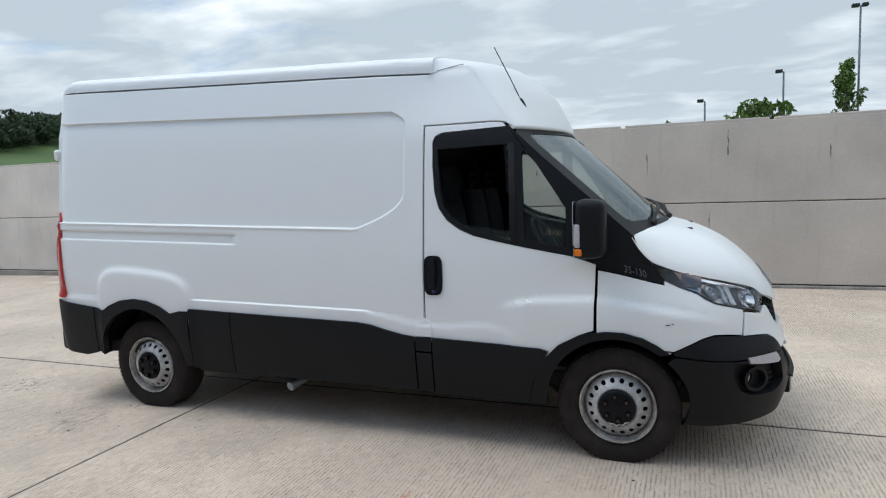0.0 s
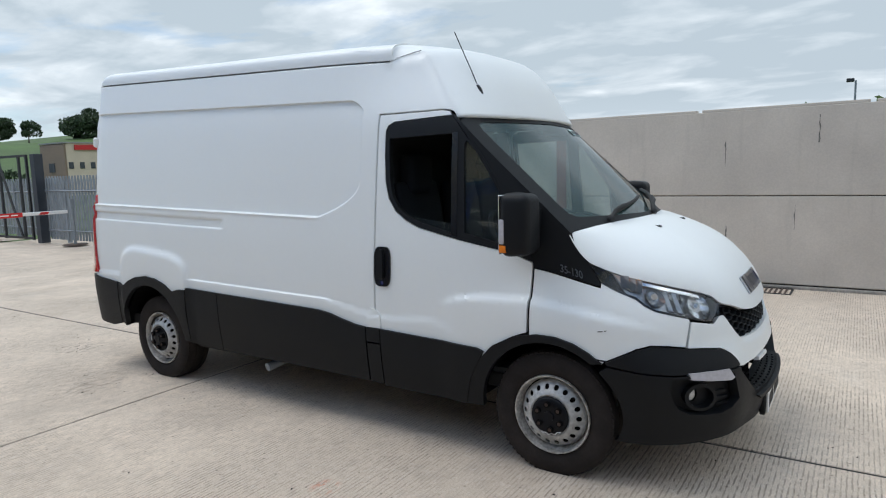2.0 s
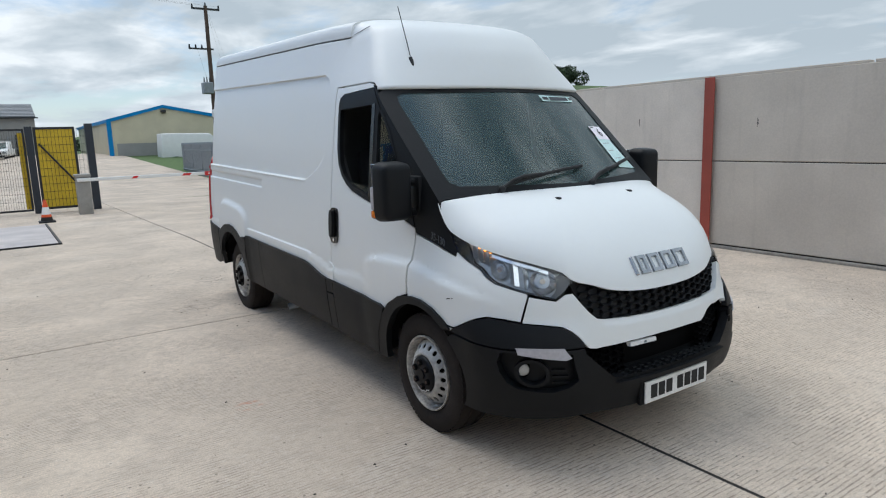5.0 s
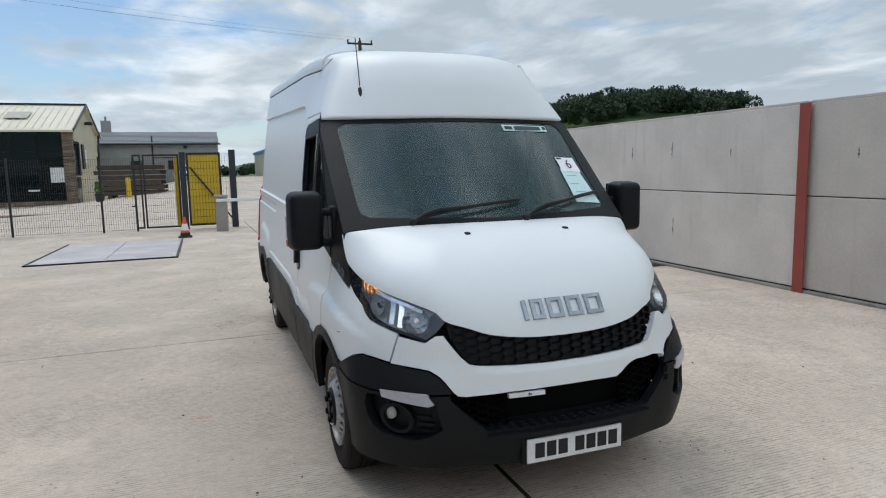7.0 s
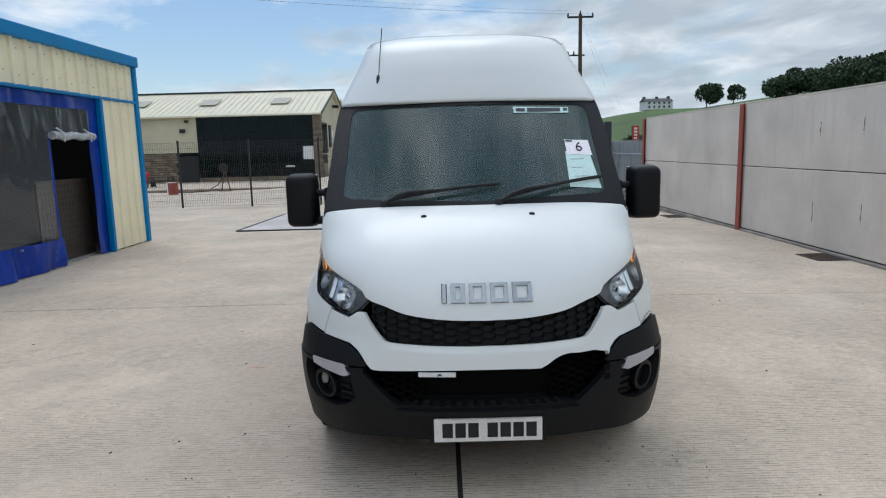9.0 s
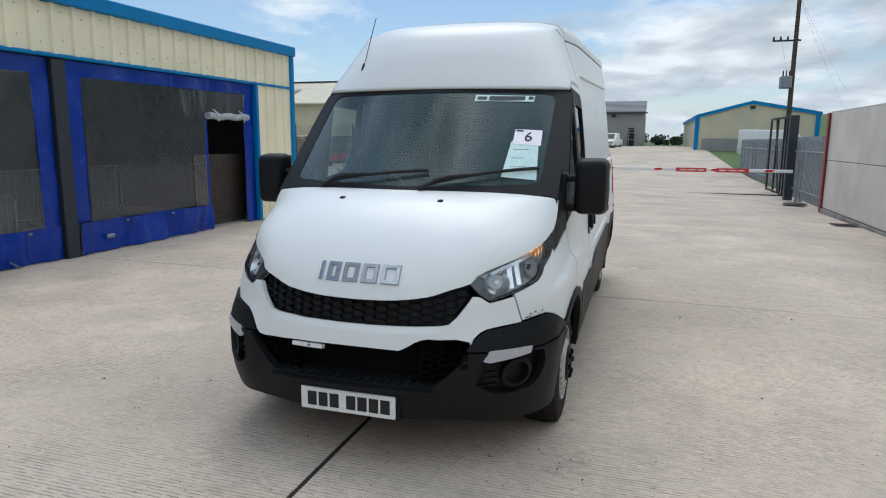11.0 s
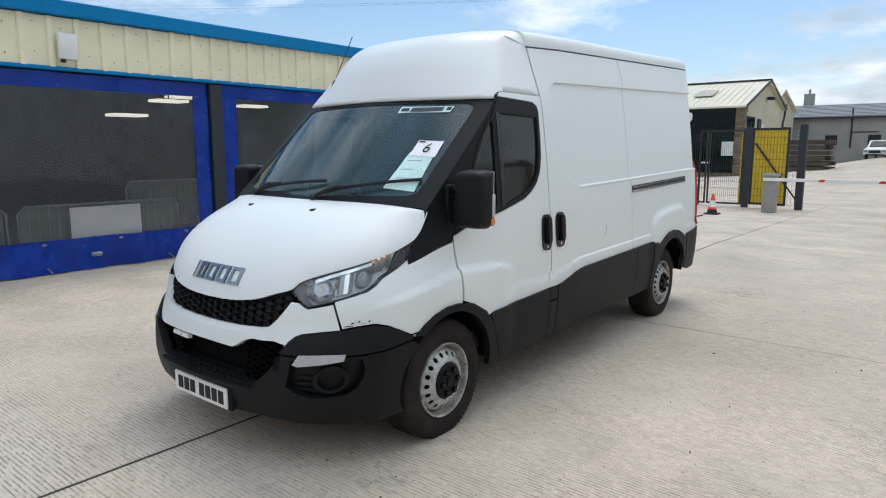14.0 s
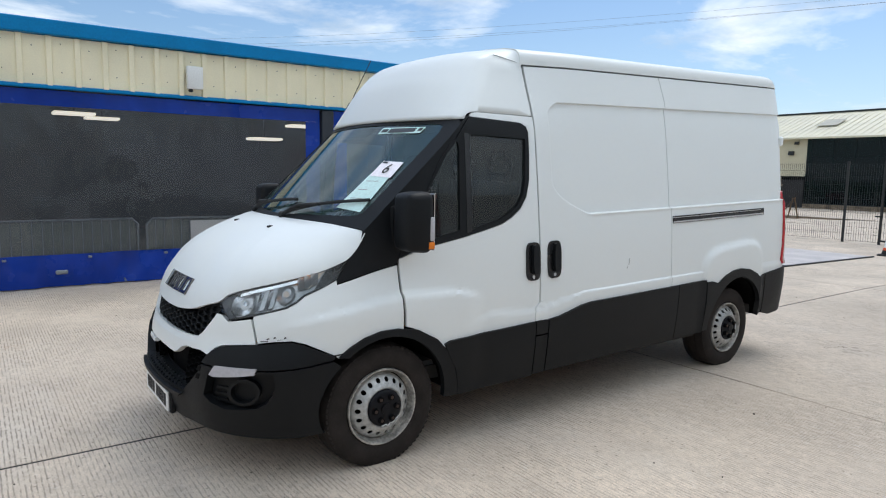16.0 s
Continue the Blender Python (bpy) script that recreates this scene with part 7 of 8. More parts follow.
# exposed white clip on the intake's upper edge
bm = NB()
ring = [(-0.33, 0.606), (-0.15, 0.606), (-0.15, 0.626), (-0.33, 0.626)]
bm = skin(ring, lambda p, q: P(p, q, 0.012), cell=0.05, thick=0.03, holes=[[(-0.24, 0.609), (-0.215, 0.609), (-0.22, 0.621), (-0.235, 0.621)]])
part("bumper_bracket", bm, PLATEW, VAN, "bare white bumper bracket")


def fog_pockets():
    for s in (-1, 1):
        pk = vp("fog_pocket", su([(u + (0.02 if u > 0.84 else -0.02), z + (0.015 if z > 0.53 else -0.015)) for u, z in POCKET], s), TRIM, off=-0.035, label="black ribbed fog lamp pocket", cell=0.05, thick=0.02, parent=lower)
        drl = [(0.920, 0.649), (0.83, 0.650), (0.70, 0.649), (0.672, 0.600), (0.70, 0.591), (0.83, 0.604), (0.916, 0.617)]
        vp("running_lamp", su(drl, s), MILK, off=0.026, label="milky daytime running lamp", cell=0.04, thick=0.04, parent=lower)
        # thin black strip painted in as the shadow below the overhanging shoulder
        vp("bumper_seam", su([(1.37, 0.693), (1.25, 0.684), (1.12, 0.674), (0.98, 0.664), (0.84, 0.660), (0.62, 0.660), (0.62, 0.653), (0.84, 0.653), (0.98, 0.657), (1.12, 0.667), (1.25, 0.677), (1.37, 0.686)], s), DEEP, off=0.003, label="dark strip painted as the shadow line under the bumper shoulder", cell=0.05, thick=0.01, parent=lower)
        for k in range(3):
            z = 0.455 + 0.032 * k
            vp("rib", su([(0.68 + 0.01 * k, z), (0.77, z), (0.77, z + 0.012), (0.68 + 0.01 * k, z + 0.012)], s), TRIM, off=-0.02, cell=0.06, thick=0.015, parent=pk)
        c_u, c_z = 0.865, 0.515
        ro, ri = 0.085, 0.066
        ring = [(c_u + ro * math.cos(6.2832 * k / 28), c_z + ro * 0.85 * math.sin(6.2832 * k / 28)) for k in range(28)]
        hole = [(c_u + ri * math.cos(6.2832 * k / 28), c_z + ri * 0.85 * math.sin(6.2832 * k / 28)) for k in range(28)]
        vp("lamp_ring", su(ring, s), TRIM, off=0.004, cell=0.05, thick=0.05, holes=[su(hole, s)], parent=pk)
        if s < 0:
            c = P(-0.912, 0.527, -0.028)
            n = (P(-0.925, 0.517, 0.1) - P(-0.925, 0.517, 0)).normalized()
            n = (n + Vector((0.5, 0, 0))).normalized()
            q = n.to_track_quat("Z", "Y").to_matrix().to_4x4()
            bm = NB()
            bmesh.ops.create_uvsphere(bm, u_segments=20, v_segments=10, radius=0.034, matrix=Matrix.Translation(c) @ q @ Matrix.Diagonal((1, 1, 0.45, 1)))
            lamp = part("fog_lamp", bm, LENS, lower, "round clear fog lamp", smooth=True)
            bm = NB()
            bmesh.ops.create_cone(bm, cap_ends=True, segments=20, radius1=0.013, radius2=0.032, depth=0.03, matrix=Matrix.Translation(c - n * 0.012) @ q)
            part("reflector", bm, LAMPS, lamp, smooth=True)
            bm = NB()
            bmesh.ops.create_cone(bm, cap_ends=False, segments=24, radius1=0.038, radius2=0.038, depth=0.04, matrix=Matrix.Translation(c - n * 0.012) @ q)
            part("bezel", bm, TRIM, lamp, smooth=True)


fog_pockets()
# black patches painted as the shade in torn openings beside the broken corner
for z in (0.60, 0.56):
    vp("torn_slot", [(0.57, z), (0.60, z), (0.605, z + 0.028), (0.575, z + 0.028)], DEEP, off=0.024, cell=0.1, thick=0.01, parent=lower)


def number_plate():
    bm = NB(); box(bm, (0.985, -0.26, 0.29), (0.998, 0.26, 0.408), 0.004, 1)
    ob = part("number_plate", bm, PLATEW, VAN, "white number plate with dark characters")
    x = -0.22
    for i, w in enumerate((0.05, 0.05, 0.05, 0.0, 0.05, 0.05, 0.05, 0.05)):
        if w:
            b2 = NB(); box(b2, (0.9982, x, 0.313), (1.0, x + w, 0.386), 0.0)
            part("character_bar", b2, BLACK, ob)
            x += 0.062
        else:
            x += 0.03
    bm = NB(); box(bm, (0.955, -0.28, 0.28), (0.984, 0.28, 0.42), 0.006)
    part("plate_holder", bm, TRIM, VAN)


number_plate()


# bonnet
def bonnet_edge():
    e = [(1.487, 1.328), (1.408, 1.256)] + HL_TOP + [(0.504, 0.929), (0.384, 0.892), (0.2, 0.868), (0.0, 0.862)]
    e = catmull(e, 4)
    L = np.concatenate([[0], np.cumsum(np.hypot(*np.diff(e, axis=0).T))])
    return e, L / L[-1]


BE, BF = bonnet_edge()


def bonnet(a, b):
    """a: -1..1 across from corner to corner, b: 0 at the windscreen, 1 at the leading edge."""
    s = -1.0 if a < 0 else 1.0
    f = 1 - abs(a)
    u, z = float(np.interp(f, BF, BE[:, 0])), float(np.interp(f, BF, BE[:, 1]))
    e = P(u, z, 0.004)
    y = 0.885 * (1 - f)
    r = Vector((0.262 - 0.175 * (y / 0.885) ** 2, y, 1.366 - 0.035 * (y / 0.885) ** 4))
    k = smooth01(f * 1.25)
    near_ = min(1.0, (e - r).length / 0.3)
    c1 = r + (Vector((0.03, 0.05, 0.0)) * near_).lerp(Vector((0.34, 0.0, -0.068)), k)
    c2 = e + (Vector((-0.01, -0.03, 0.085)) * near_).lerp(Vector((-0.055, 0.0, 0.20)), k)
    q = (1 - b) ** 3 * r + 3 * (1 - b) ** 2 * b * c1 + 3 * (1 - b) * b * b * c2 + b ** 3 * e
    return Vector((q.x, s * q.y, q.z))


bm = skin([(-0.992, 0), (0.992, 0), (0.992, 0.995), (-0.992, 0.995)], bonnet, cell=0.03, cq=0.05, thick=0.02)
hood = part("bonnet", bm, PAINT, VAN, "white bonnet", smooth=True, angle=50)
for y in (-0.296, 0.296):
    c = Vector((0.397, y, 1.316))
    bm = NB(); box(bm, c + Vector((-0.022, -0.016, -0.01)), c + Vector((0.018, 0.016, 0.014)), 0.008, 2)
    part("washer_jet", bm, BLACK, hood, smooth=True)


def badge_plates():
    """Five plain chrome plates in a row on the bonnet."""
    y = -0.208
    widths = (0.026, 0.070, 0.085, 0.088, 0.098)
    for i, w in enumerate(widths):
        def on(p, q, d):
            # find the bonnet point with this y and height
            al, ah = -0.7, 0.7
            for _ in range(24):
                am = (al + ah) / 2
                bl, bh = 0.2, 1.0
                for _ in range(20):
                    bmid = (bl + bh) / 2
                    if bonnet(am, bmid).z > q:
                        bl = bmid
                    else:
                        bh = bmid
                if bonnet(am, bl).y < p:
                    al = am
                else:
                    ah = am
            return bonnet(am, bl)
        bm = NB()
        h = 0.045
        pts = []
        for fy, fz in ((0, 0), (1, 0), (1, 1), (0, 1)):
            pts.append(on(y + w * fy, 0.942 + 2 * h * fz, 0))
        nn = (pts[1] - pts[0]).cross(pts[3] - pts[0]).normalized()
        if nn.x < 0:
            nn = -nn
        if i > 0:
            ctr = sum(pts, Vector()) / 4
            side_, up_ = (pts[1] - pts[0]).normalized(), (pts[3] - pts[0]).normalized()
            t_ = 0.024
            hole = [pts[0] + (side_ + up_) * t_, pts[1] + (-side_ + up_) * t_, pts[2] + (-side_ - up_) * t_, pts[3] + (side_ - up_) * t_]
            lay = []
            for ring_ in (pts, hole):
                sg_ = 1 if ring_ is pts else -1
                lay.append([[bm.verts.new(p + nn * h_ + (p - ctr).normalized() * sg_ * g_) for p in ring_] for h_, g_ in ((0.001, 0.0), (0.012, -0.004))])
            for k in range(4):
                j2 = (k + 1) % 4
                (oa, ob_), (ha, hb) = lay
                bm.faces.new((ob_[k], ob_[j2], hb[j2], hb[k]))
                bm.faces.new((oa[k], oa[j2], ob_[j2], ob_[k]))
                bm.faces.new((hb[k], hb[j2], ha[j2], ha[k]))
            bmesh.ops.recalc_face_normals(bm, faces=bm.faces)
            part("badge_plate", bm, BADGEM, hood, "plain chrome badge shape")
            y += w + 0.0185
            continue
        a_ = [bm.verts.new(p + nn * 0.001) for p in pts]
        b_ = [bm.verts.new(p + nn * 0.010) for p in pts]
        bm.faces.new(b_); bm.faces.new(list(reversed(a_)))
        for k in range(4):
            bm.faces.new((a_[k], a_[(k + 1) % 4], b_[(k + 1) % 4], b_[k]))
        bmesh.ops.recalc_face_normals(bm, faces=bm.faces)
        bmesh.ops.bevel(bm, geom=bm.edges[:], offset=0.0045, segments=1, affect="EDGES", profile=0.5)
        part("badge_plate", bm, BADGEM, hood, "plain chrome badge plate")
        y += w + 0.0185


badge_plates()


# headlamps
def headlamp(s):
    ring = HL_TOP + HL_BOT
    lamp = vp("headlamp", su([(u, z) for u, z in ring], s), LAMPS, off=-0.040, label="clear headlamp with amber indicator", cell=0.05, thick=0.01)
    vp("lens", su(inset(ring, 0.002), s), LENS, off=0.004, cell=0.05, thick=0.0, parent=lamp)
    vp("rear_cover", su([(1.30, 1.183), (1.21, 1.148), (1.155, 1.130), (1.12, 1.03), (1.17, 1.047), (1.25, 1.085)], s), GLOSSB, off=-0.008, cell=0.06, thick=0.02, parent=lamp)

    def bowl(name, c0, r0, flat, depth, mat, label):
        """Round hollow facing forwards and a little outwards."""
        bm = NB()
        rings = []
        for k in range(8):
            rr_, dd = r0 * (1 - k / 8.0), -0.010 - depth * math.sin(1.5708 * k / 7)
            rings.append([bm.verts.new(P(s * (c0[0] + rr_ * math.cos(6.2832 * i / 28)), c0[1] + flat * rr_ * math.sin(6.2832 * i / 28), dd)) for i in range(28)])
        for a, b in zip(rings, rings[1:]):
            for i in range(28):
                bm.faces.new((a[i], a[(i + 1) % 28], b[(i + 1) % 28], b[i]))
        bm.faces.new(rings[-1])
        return part(name, bm, mat, lamp, label, smooth=True, angle=60)

    bowl("reflector_bowl", (0.752, 0.953), 0.068, 0.86, 0.045, REFLECT, "bright reflector bowl")
    bm = tube(NB(), P(s * 0.752, 0.953, -0.055), P(s * 0.752, 0.953, -0.028), 0.014, 12)
    part("bulb_shield", bm, CHROME, lamp, smooth=True)
    bowl("reflector_bowl", (0.972, 1.008), 0.047, 0.95, 0.04, LAMPS, "small reflector bowl")
    bm = tube(NB(), P(s * 0.972, 1.008, -0.05), P(s * 0.972, 1.008, -0.026), 0.017, 12)
    part("bulb", bm, CHROME, lamp, smooth=True)
    # smooth stepped reflector between the bowls
    rs = random.Random(17)
    top = lambda u: float(np.interp(u, [0.70, 0.765, 0.94, 1.11], [1.000, 1.022, 1.066, 1.112]))
    bot_ = lambda u: float(np.interp(u, [0.697, 0.835, 1.0, 1.045, 1.075], [0.882, 0.913, 0.955, 0.982, 1.012]))
    cols = [0.822, 0.848, 0.872, 0.898, 0.922]
    for k, (a, b) in enumerate(zip(cols, cols[1:])):
        t1 = (0.5, -0.35, 0.3, -0.45)[k]
        um = (a + b) / 2
        z0, z1 = bot_(um) + 0.004, top(um) - 0.012
        bm = skin(su([(a + 0.0008, z0), (b - 0.0008, z0 + 0.005), (b - 0.0008, z1 + 0.004), (a + 0.0008, z1)], s),
                  lambda p, q: P(p, q, -0.028 + t1 * (abs(p) - um) + 1.6 * (q - (z0 + z1) / 2) ** 2), cell=0.02, thick=0.008)
        part("reflector_facet", bm, LAMPS if k % 2 else REFLECT, lamp, smooth=True)
    # upper bright strip under the lens edge
    strip = [(u, top(u) - 0.004) for u in (0.72, 0.80, 0.90, 1.0, 1.09)] + [(u, top(u) - 0.020) for u in (1.09, 1.0, 0.90, 0.80, 0.72)]
    vp("upper_strip", su(strip, s), REFLECT, off=-0.014, cell=0.05, thick=0.01, parent=lamp)
    vp("inner_cover", su([(0.66, 0.988), (0.605, 0.952), (0.648, 0.907), (0.697, 0.875), (0.72, 0.883), (0.685, 0.915), (0.682, 0.975)], s), LAMPGREY, off=-0.012, cell=0.05, thick=0.02, parent=lamp)
    vp("indicator", su([(1.150, 1.122), (1.09, 1.104), (1.035, 1.086), (1.020, 1.060), (1.040, 1.040), (1.085, 1.036), (1.118, 1.062)], s), INDIC, off=-0.020, label="amber indicator behind clear glass", cell=0.04, thick=0.02, parent=lamp)
    for u0, z0, z1 in ((1.035, 1.040, 1.082), (1.070, 1.048, 1.094), (1.105, 1.062, 1.106)):
        bm = NB()
        a0, a1 = P(s * u0, z0, -0.062), P(s * u0, z1, -0.062)
        b0, b1 = P(s * u0, z0, -0.016), P(s * u0, z1, -0.016)
        for p in (b0, b1):
            p.x = a0.x + 0.006
        a1.x = a0.x
        quad = [a0, b0, b1, a1]
        f_, r_ = [bm.verts.new(p) for p in quad], [bm.verts.new(p - Vector((0.004, 0, 0))) for p in quad]
        bm.faces.new(f_); bm.faces.new(list(reversed(r_)))
        for k in range(4):
            bm.faces.new((f_[k], r_[k], r_[(k + 1) % 4], f_[(k + 1) % 4]))
        bmesh.ops.recalc_face_normals(bm, faces=bm.faces)
        part("indicator_bulb", bm, AMBERLIT, lamp, "glowing amber indicator")
        # added shutter that blocks the plate's glow from the side
        bm = NB()
        box(bm, (b0.x - 0.016, min(b0.y, b0.y + 0.003 * s), min(b0.z, b1.z) - 0.010), (b0.x + 0.026, max(b0.y, b0.y + 0.003 * s), max(b0.z, b1.z) + 0.010))
        part("indicator_shutter", bm, LAMPS, lamp)
    vp("lamp_edge", su(HL_BOT[1:] + [(1.25, 1.088), (1.17, 1.05), (1.068, 1.012), (1.038, 0.98), (0.997, 0.953), (0.832, 0.911), (0.70, 0.878)], s), GLOSSB, off=0.003, cell=0.08, thick=0.02, parent=lamp)
    return lamp


for s in (-1, 1):
    headlamp(s)


# windscreen
def windscreen():
    ed = [(y, z) for z, u, y in PE]
    rear = [(y, (WS_A - WS_K * y * y - 0.262 + 0.175 * (y / 0.885) ** 2) / WS_S - 0.003) for y in (0.86, 0.7, 0.45, 0.2, -0.2, -0.45, -0.7, -0.86)]
    outer = [(-y, z) for y, z in ed[:-1]] + [(-0.835, 1.982), (-0.5, 1.986), (0.0, 1.988), (0.5, 1.986), (0.835, 1.982)] + [(y, z) for y, z in reversed(ed[:-1])] + rear
    gl = [(-0.74, 1.405), (-0.785, 1.425), (-0.79, 1.47), (-0.788, 1.90), (-0.775, 1.94), (-0.735, 1.958), (0.0, 1.968), (0.735, 1.958), (0.775, 1.94), (0.788, 1.90), (0.79, 1.47), (0.785, 1.425), (0.74, 1.405), (0.0, 1.385)]
    bm = skin(outer, lambda y, z: wscreen(y, z), cell=0.08, thick=0.02, holes=[gl])
    sur = part("windscreen_surround", bm, TRIM, VAN, "black windscreen surround", smooth=True)
    bm = skin(gl, lambda y, z: wscreen(y, z) - Vector((0.004, 0, 0.003)), cell=0.1, thick=0.0)
    part("windscreen", bm, GLASSC, VAN, "clear curved windscreen", smooth=True)

    def on(y, z, d=0.0):
        return wscreen(y, z) + Vector((0.675, 0, 0.737)) * d

    bm = skin([(-0.235, 1.958), (-0.183, 1.902), (0.186, 1.902), (0.225, 1.958)], lambda y, z: wscreen(y, z) - Vector((0.006, 0, 0.0045)), cell=0.1, thick=0.0)
    part("sensor_band", bm, TRIM, sur, "black dotted sensor band")
    # wipers
    for (y0, z0), (y1, z1), (ym, zm) in (((-0.53, 1.372), (0.14, 1.455), (-0.24, 1.425)), ((0.13, 1.372), (0.77, 1.475), (0.45, 1.435))):
        bm = poly_tube(NB(), [on(y0, z0, 0.012), on(y0 + 0.08, z0 + 0.03, 0.03), on((y0 + ym) / 2, (z0 + zm) / 2 + 0.012, 0.045), on(ym, zm, 0.035)], 0.011, 8)
        arm = part("wiper_arm", bm, BLACK, VAN, "black wiper arm", smooth=True)
        n = 10
        bm = poly_tube(NB(), [on(y0 + 0.02 + (y1 - y0 - 0.02) * k / n, z0 + 0.012 + (z1 - z0) * (k / n) ** 0.8, 0.014 + 0.014 * math.sin(3.14 * k / n)) for k in range(n + 1)], 0.011, 6)
        part("wiper_blade", bm, BLACK, arm, smooth=True)
        bm = NB(); bmesh.ops.create_uvsphere(bm, u_segments=12, v_segments=8, radius=0.022, matrix=Matrix.Translation(on(y0, z0, 0.012)))
        part("pivot_cap", bm, BLACK, arm, smooth=True)

    # papers on the glass
    def sheet(name, ring, mat, depth, label):
        b = skin(ring, lambda y, z: wscreen(y, z) - Vector((0.675, 0, 0.737)) * depth, cell=0.3, thick=0.0)
        return part(name, b, mat, VAN, label)

    sheet("banner_sticker", [(0.285, 1.902), (0.655, 1.900), (0.658, 1.938), (0.283, 1.945)], GREENP, -0.001, "pale green sticker along the glass edge")
    bs = [(0.30, 0.36), (0.62, 0.65)]
    for a, b in bs:
        sheet("sticker_writing", [(a, 1.912), (b, 1.912), (b, 1.932), (a, 1.933)], DARKM, -0.003, "")
    sheet("sticker_writing", [(0.375, 1.907), (0.60, 1.907), (0.60, 1.934), (0.375, 1.935)], SLATE, -0.003, "")
    sheet("price_sheet", [(0.565, 1.445), (0.765, 1.428), (0.735, 1.652), (0.578, 1.652)], GREENP, -0.001, "pale green paper sheet")
    for k in range(3):
        z = 1.60 - 0.05 * k
        sheet("sheet_writing", [(0.60, z), (0.69 - 0.02 * (k % 2), z), (0.69 - 0.02 * (k % 2), z + 0.003), (0.60, z + 0.003)], GREYR, -0.002, "")
    card = sheet("number_card", [(0.588, 1.632), (0.752, 1.622), (0.745, 1.715), (0.585, 1.722)], PAPER, -0.003, "white card with a handwritten number")
    sheet("card_logo", [(0.592, 1.708), (0.635, 1.706), (0.635, 1.716), (0.592, 1.718)], DARKM, -0.005, "")
    put_text("card_number", "6", 0.080, lambda p, q, w: wscreen(0.672 + p, 1.672 + q) - Vector((0.675, 0, 0.737)) * -0.005, BLACK, card, 0.0005, width=1.25)


windscreen()


# roof cap and roof
def roof(a, x):
    s = -1.0 if a < 0 else 1.0
    k = abs(a)
    e = P(s * ux(max(x, -4.19)), 2.383)
    g = e.z + (0.0416 * max(0, -4.19 - x))
    ks = [0, 0.08, 0.16, 0.26, 0.40, 0.62, 1.0]
    yy = np.interp(1 - k, ks, [0.792, 0.790, 0.775, 0.735, 0.62, 0.40, 0.0])
    zz = np.interp(1 - k, ks, [0.0, 0.042, 0.076, 0.102, 0.122, 0.138, 0.146])
    zz = zz * (1 + 0.04 * smooth01((x + 3.4) / 2.0))
    yy = yy * (1 + (abs(e.y) / 0.787 - 1) * smooth01((x + 2.2) / 0.6))
    fall = 1.0
    if x < -4.0:
        yy = yy * min(1.0, abs(P(s * ux(max(x, -4.425)), 2.383).y) / 0.787)
    if x < -4.25:
        fall = math.cos(min(1.0, (-4.25 - x) / 0.17) * 1.45)
    return Vector((x, s * float(yy), g + float(zz) * fall - 0.03 * (1 - fall)))


def cap(a, b):
    """a: -1..1 across, b: 0 at the windscreen top to 1 at the roof joint."""
    s = -1.0 if a < 0 else 1.0
    k = abs(a)
    bs = [0, 0.12, 0.4, 0.62, 0.78, 1.0]
    ex = np.interp(b, bs, [-0.598, -0.640, -0.76, -0.85, -0.93, -1.17])
    ez = np.interp(b, bs, [1.998, 2.05, 2.20, 2.32, 2.425, 2.39])
    ey = abs(P(ux(float(ex)), float(ez)).y)
    cx = np.interp(b, bs, [-0.412, -0.432, -0.52, -0.63, -0.765, -1.17])
    cz = np.interp(b, bs, [1.992, 2.05, 2.24, 2.375, 2.458, 2.532])
    y = ey * k
    x = ex + (cx - ex) * (1 - k ** 2.6)
    z = ez + (cz - ez) * (1 - k ** 4.5)
    p = Vector((float(x), s * float(y), float(z)))
    if b > 0.78:
        q = roof(a, -1.17) - Vector((0, 0, 0.004))
        p = p.lerp(q, (b - 0.78) / 0.22)
    return p


def soft_cap(a, b):
    """The cap with its breaks along b rounded off."""
    w = 0.07
    b = max(0.0, min(1.0, b))
    k = min(w, b, 1 - b)
    if k < 1e-3:
        return cap(a, b)
    return (cap(a, b - k) + 2 * cap(a, b - k / 2) + 2 * cap(a, b) + 2 * cap(a, b + k / 2) + cap(a, b + k)) / 8


bm = skin([(-1, 0), (1, 0), (1, 1), (-1, 1)], soft_cap, cell=0.05, cq=0.04, thick=0.02)
ROOF_CAP = part("roof_cap", bm, PAINT, VAN, "white moulded roof cap over the cab", smooth=True, angle=60)


def soften(ob, line, reach):
    """Shade a soft bend along a crease: normals near the line turn to the mean of both faces."""
    me = ob.data
    nor = []
    for vtx in me.vertices:
        n, p = Vector(vtx.normal), Vector(vtx.co)
        best, bn = 9.0, None
        for q, m in line:
            d = (p - q).length
            if d < best:
                best, bn = d, m
        if best < reach:
            n = n.lerp(bn, smooth01(1 - best / reach)).normalized()
        nor.append(n)
    me.normals_split_custom_set_from_vertices(nor)


for s in (-1, 1):
    line = []
    for i in range(40):
        b_ = i / 39
        q = soft_cap(s, b_)
        n1 = (soft_cap(s * 0.995, b_) - soft_cap(s * 0.90, b_)).cross(soft_cap(s * 0.95, min(1, b_ + 0.02)) - soft_cap(s * 0.95, max(0, b_ - 0.02))).normalized()
        if n1.z < 0:
            n1 = -n1
        uu = s * ux(q.x)
        n2 = (P(uu + 0.01, q.z - 0.02) - P(uu - 0.01, q.z - 0.02)).cross(P(uu, q.z) - P(uu, q.z - 0.04)).normalized()
        if n2.y * s < 0:
            n2 = -n2
        line.append((q, (n1 + n2).normalized()))
    HEADS[s].data.update()
    soften(HEADS[s], line, 0.09)
    CREASE.extend(line)
soften(ROOF_CAP, CREASE, 0.09)


